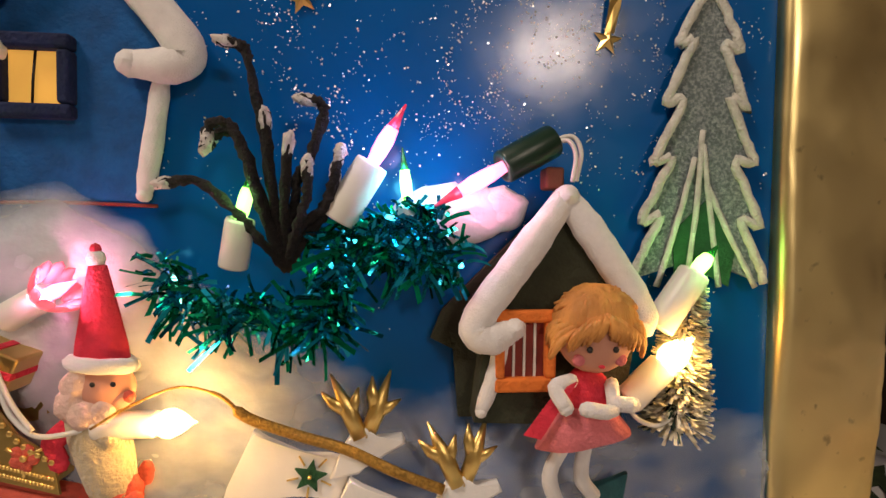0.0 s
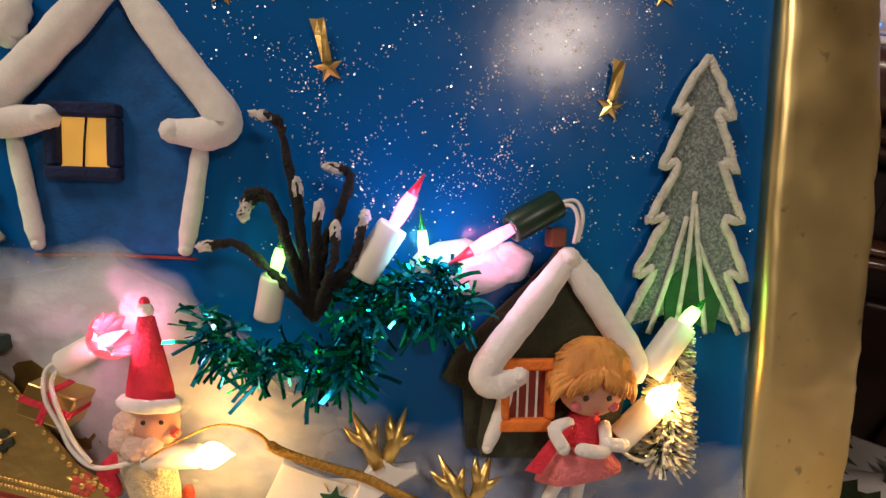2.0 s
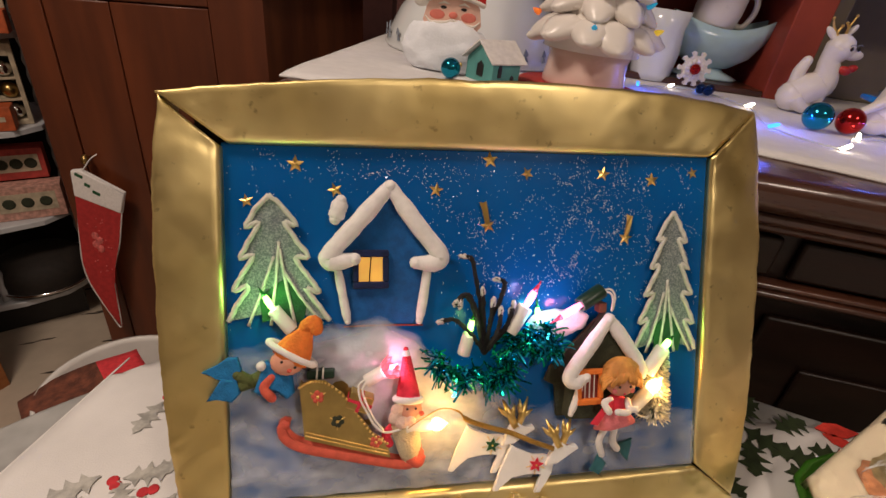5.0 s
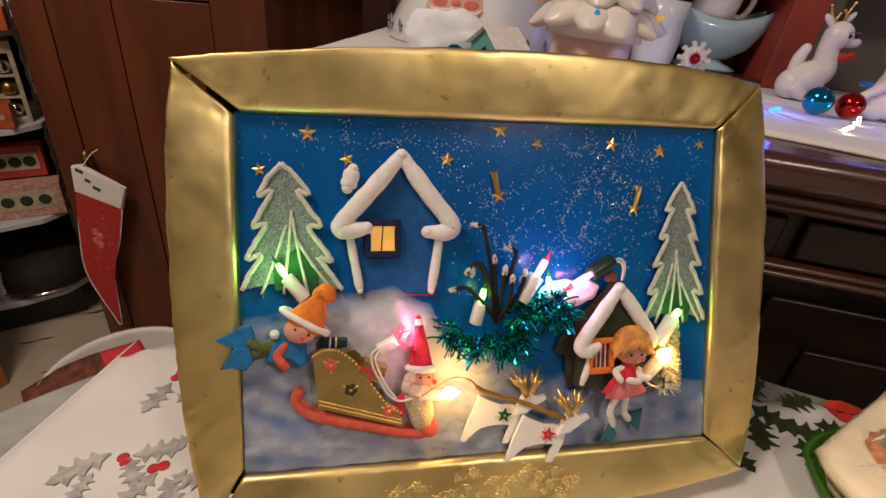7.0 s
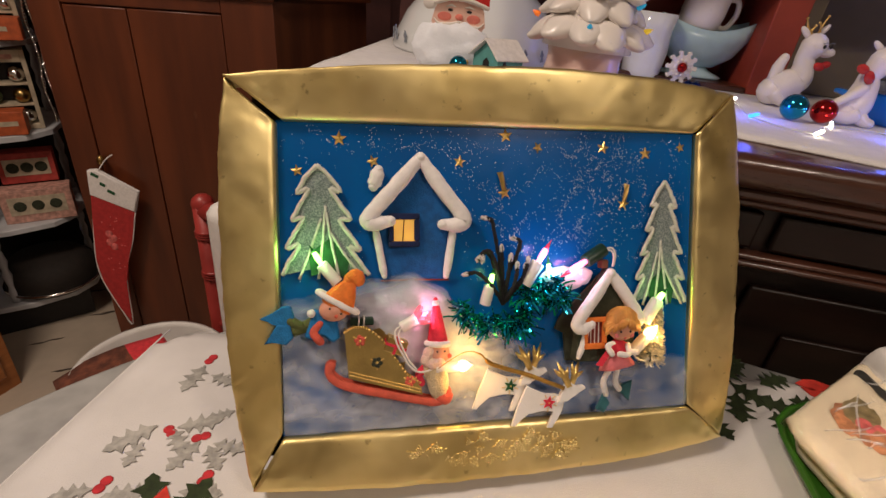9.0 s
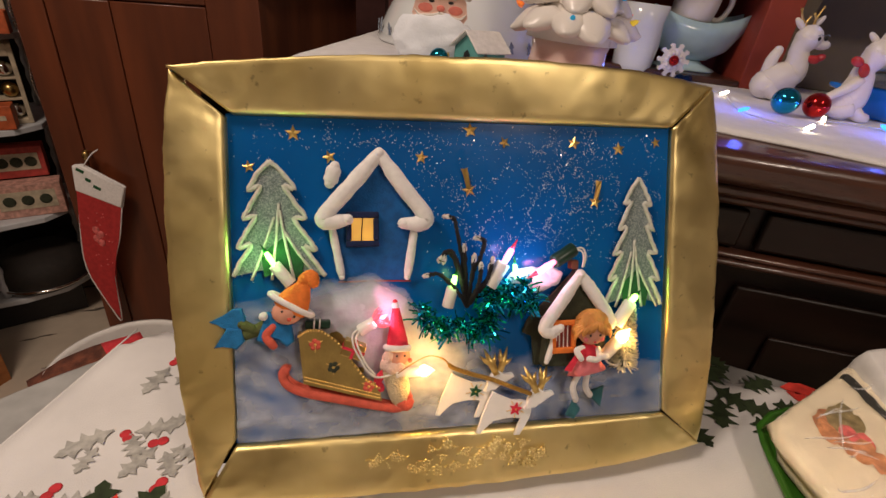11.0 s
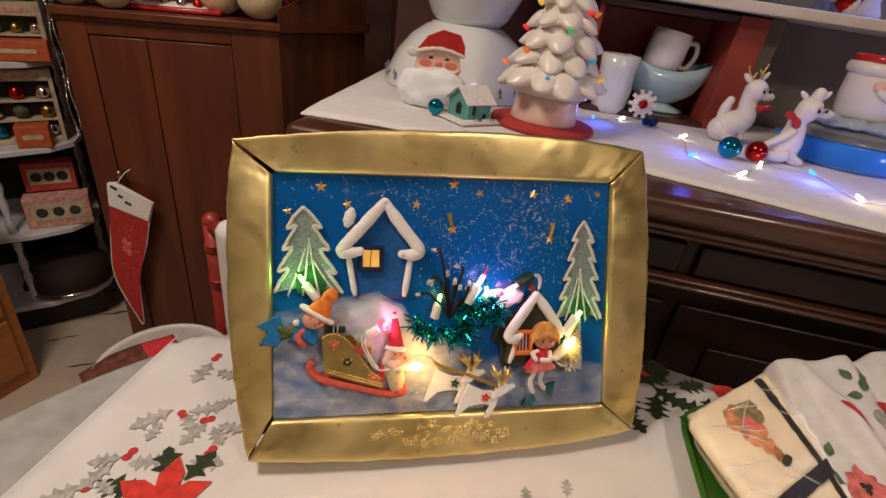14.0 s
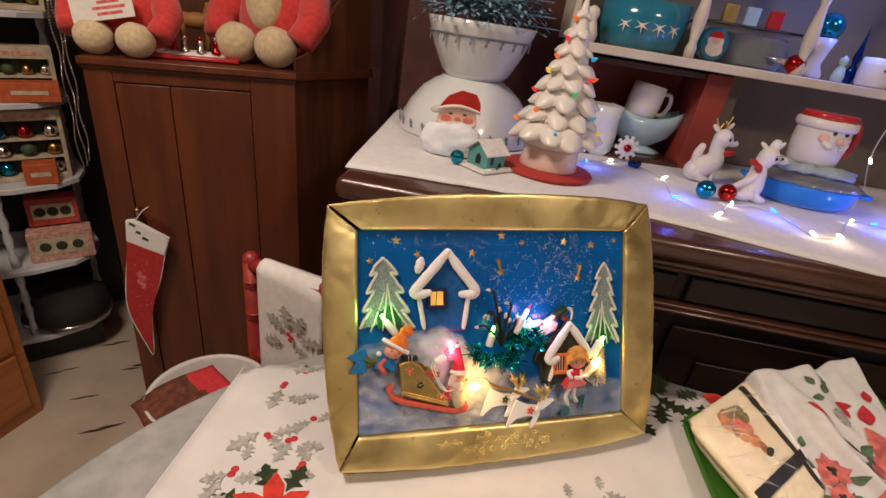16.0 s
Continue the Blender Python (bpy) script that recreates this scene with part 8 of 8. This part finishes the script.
def patch(u, v, L, w2, a, material, name, lift=0.0):
    """A printed petal or leaf that follows the cloth."""
    q = Mesh()
    c, s_ = math.cos(math.radians(a)), math.sin(math.radians(a))
    vs, fs, n = [], [], 8
    for k in range(n + 1):
        t = k / n
        w_ = w2 * math.sin(math.pi * min(0.98, max(0.03, t)) ** 0.8)
        for e in (-1, -0.5, 0, 0.5, 1):
            x, y = L * t, e * w_
            uu, vv = u + (x * c - y * s_) / 0.19, v - (x * s_ + y * c) / 0.24
            vs.append(heap(min(0.985, max(0.015, uu)), min(0.985, max(0.015, vv))) + Vector((0, 0, 0.0016 + lift)))
    for k in range(n):
        for e in range(4):
            a0 = k * 5 + e
            fs.append((a0, a0 + 1, a0 + 6, a0 + 5))
    q.raw(vs, fs, None, 0, True)
    return part(name, q, material, dt)


rr = random.Random(19)
for cu, cv, R, n, c in ((0.74, 0.74, 0.052, 11, "print_rose"), (0.9, 0.88, 0.04, 8, "print_rose"), (0.19, 0.72, 0.03, 8, "print_rose"), (0.55, 0.93, 0.03, 7, "print_rose"), (0.14, 0.86, 0.022, 6, "print_rose")):
    for k in range(n):
        patch(cu, cv, R * rr.uniform(0.65, 1.1), R * rr.uniform(0.3, 0.42), 360 / n * k + rr.uniform(-12, 12), rr.choice((c, c, "print_pink")), "printed_petal", 0.0003 * (k % 3))
    for k in range(3):
        patch(cu, cv, R * 0.3, R * 0.12, 120 * k + 20, "felt_dark", "printed_petal", 0.0012)
    for k in range(4):
        patch(cu + R * 4 * math.cos(k * 1.7 + cu * 9), cv + R * 3 * math.sin(k * 1.7 + cu * 9), 0.026, 0.006, 97 * k + 50, "print_leaf", "printed_leaf")
for u, v, L, w2, a, c in ((0.72, 0.5, 0.03, 0.013, 75, "print_red"), (0.84, 0.36, 0.02, 0.009, 80, "print_red"), (0.5, 0.27, 0.022, 0.007, 60, "print_leaf"), (0.46, 0.2, 0.02, 0.006, 110, "print_leaf"), (0.52, 0.2, 0.02, 0.005, 30, "print_leaf"), (0.47, 0.3, 0.018, 0.006, 170, "print_leaf"), (0.55, 0.12, 0.03, 0.002, 270, "print_leaf"), (0.54, 0.37, 0.026, 0.011, 260, "holly_grey"), (0.57, 0.42, 0.02, 0.009, 230, "holly_grey"), (0.52, 0.44, 0.016, 0.007, 300, "holly_grey"), (0.56, 0.33, 0.024, 0.007, 340, "print_red"), (0.6, 0.36, 0.018, 0.005, 280, "print_red"), (0.29, 0.33, 0.045, 0.003, 300, "print_red"), (0.42, 0.56, 0.03, 0.002, 300, "felt_dark"), (0.88, 0.56, 0.022, 0.007, 40, "print_leaf"), (0.86, 0.58, 0.016, 0.005, 200, "print_red"), (0.5, 0.66, 0.024, 0.008, 20, "print_leaf"), (0.46, 0.72, 0.02, 0.007, 330, "print_leaf"), (0.08, 0.56, 0.018, 0.006, 60, "print_leaf")):
    patch(u, v, L, w2, a, c, "printed_patch")

# ---- floor marks ----
fl = bpy.data.objects["floor"]
rr = random.Random(31)
for k in range(110):
    x, y = rr.uniform(-1.7, -0.4), rr.uniform(0.3, 1.9)
    gx, gy = round(x / 0.228) * 0.228 + 0.114 * (round(y / 0.152) % 2), round(y / 0.152) * 0.152
    q = Mesh()
    for dx, dy in ((0.0, 0.0), (0.034, 0.014)):
        L = rr.uniform(0.022, 0.036)
        q.plate([(-L, 0), (-L * 0.2, 0.0045), (L, 0.003), (L * 0.3, -0.0035)], 0, 0.0006, pose(gx + dx + rr.uniform(-0.01, 0.01), gy + dy + rr.uniform(-0.004, 0.004), 0.0003 + 0.00005 * (k % 9), 0, 0, 12 + rr.uniform(-6, 6)))
    part("floor_mark", q, "floor_mark", fl)
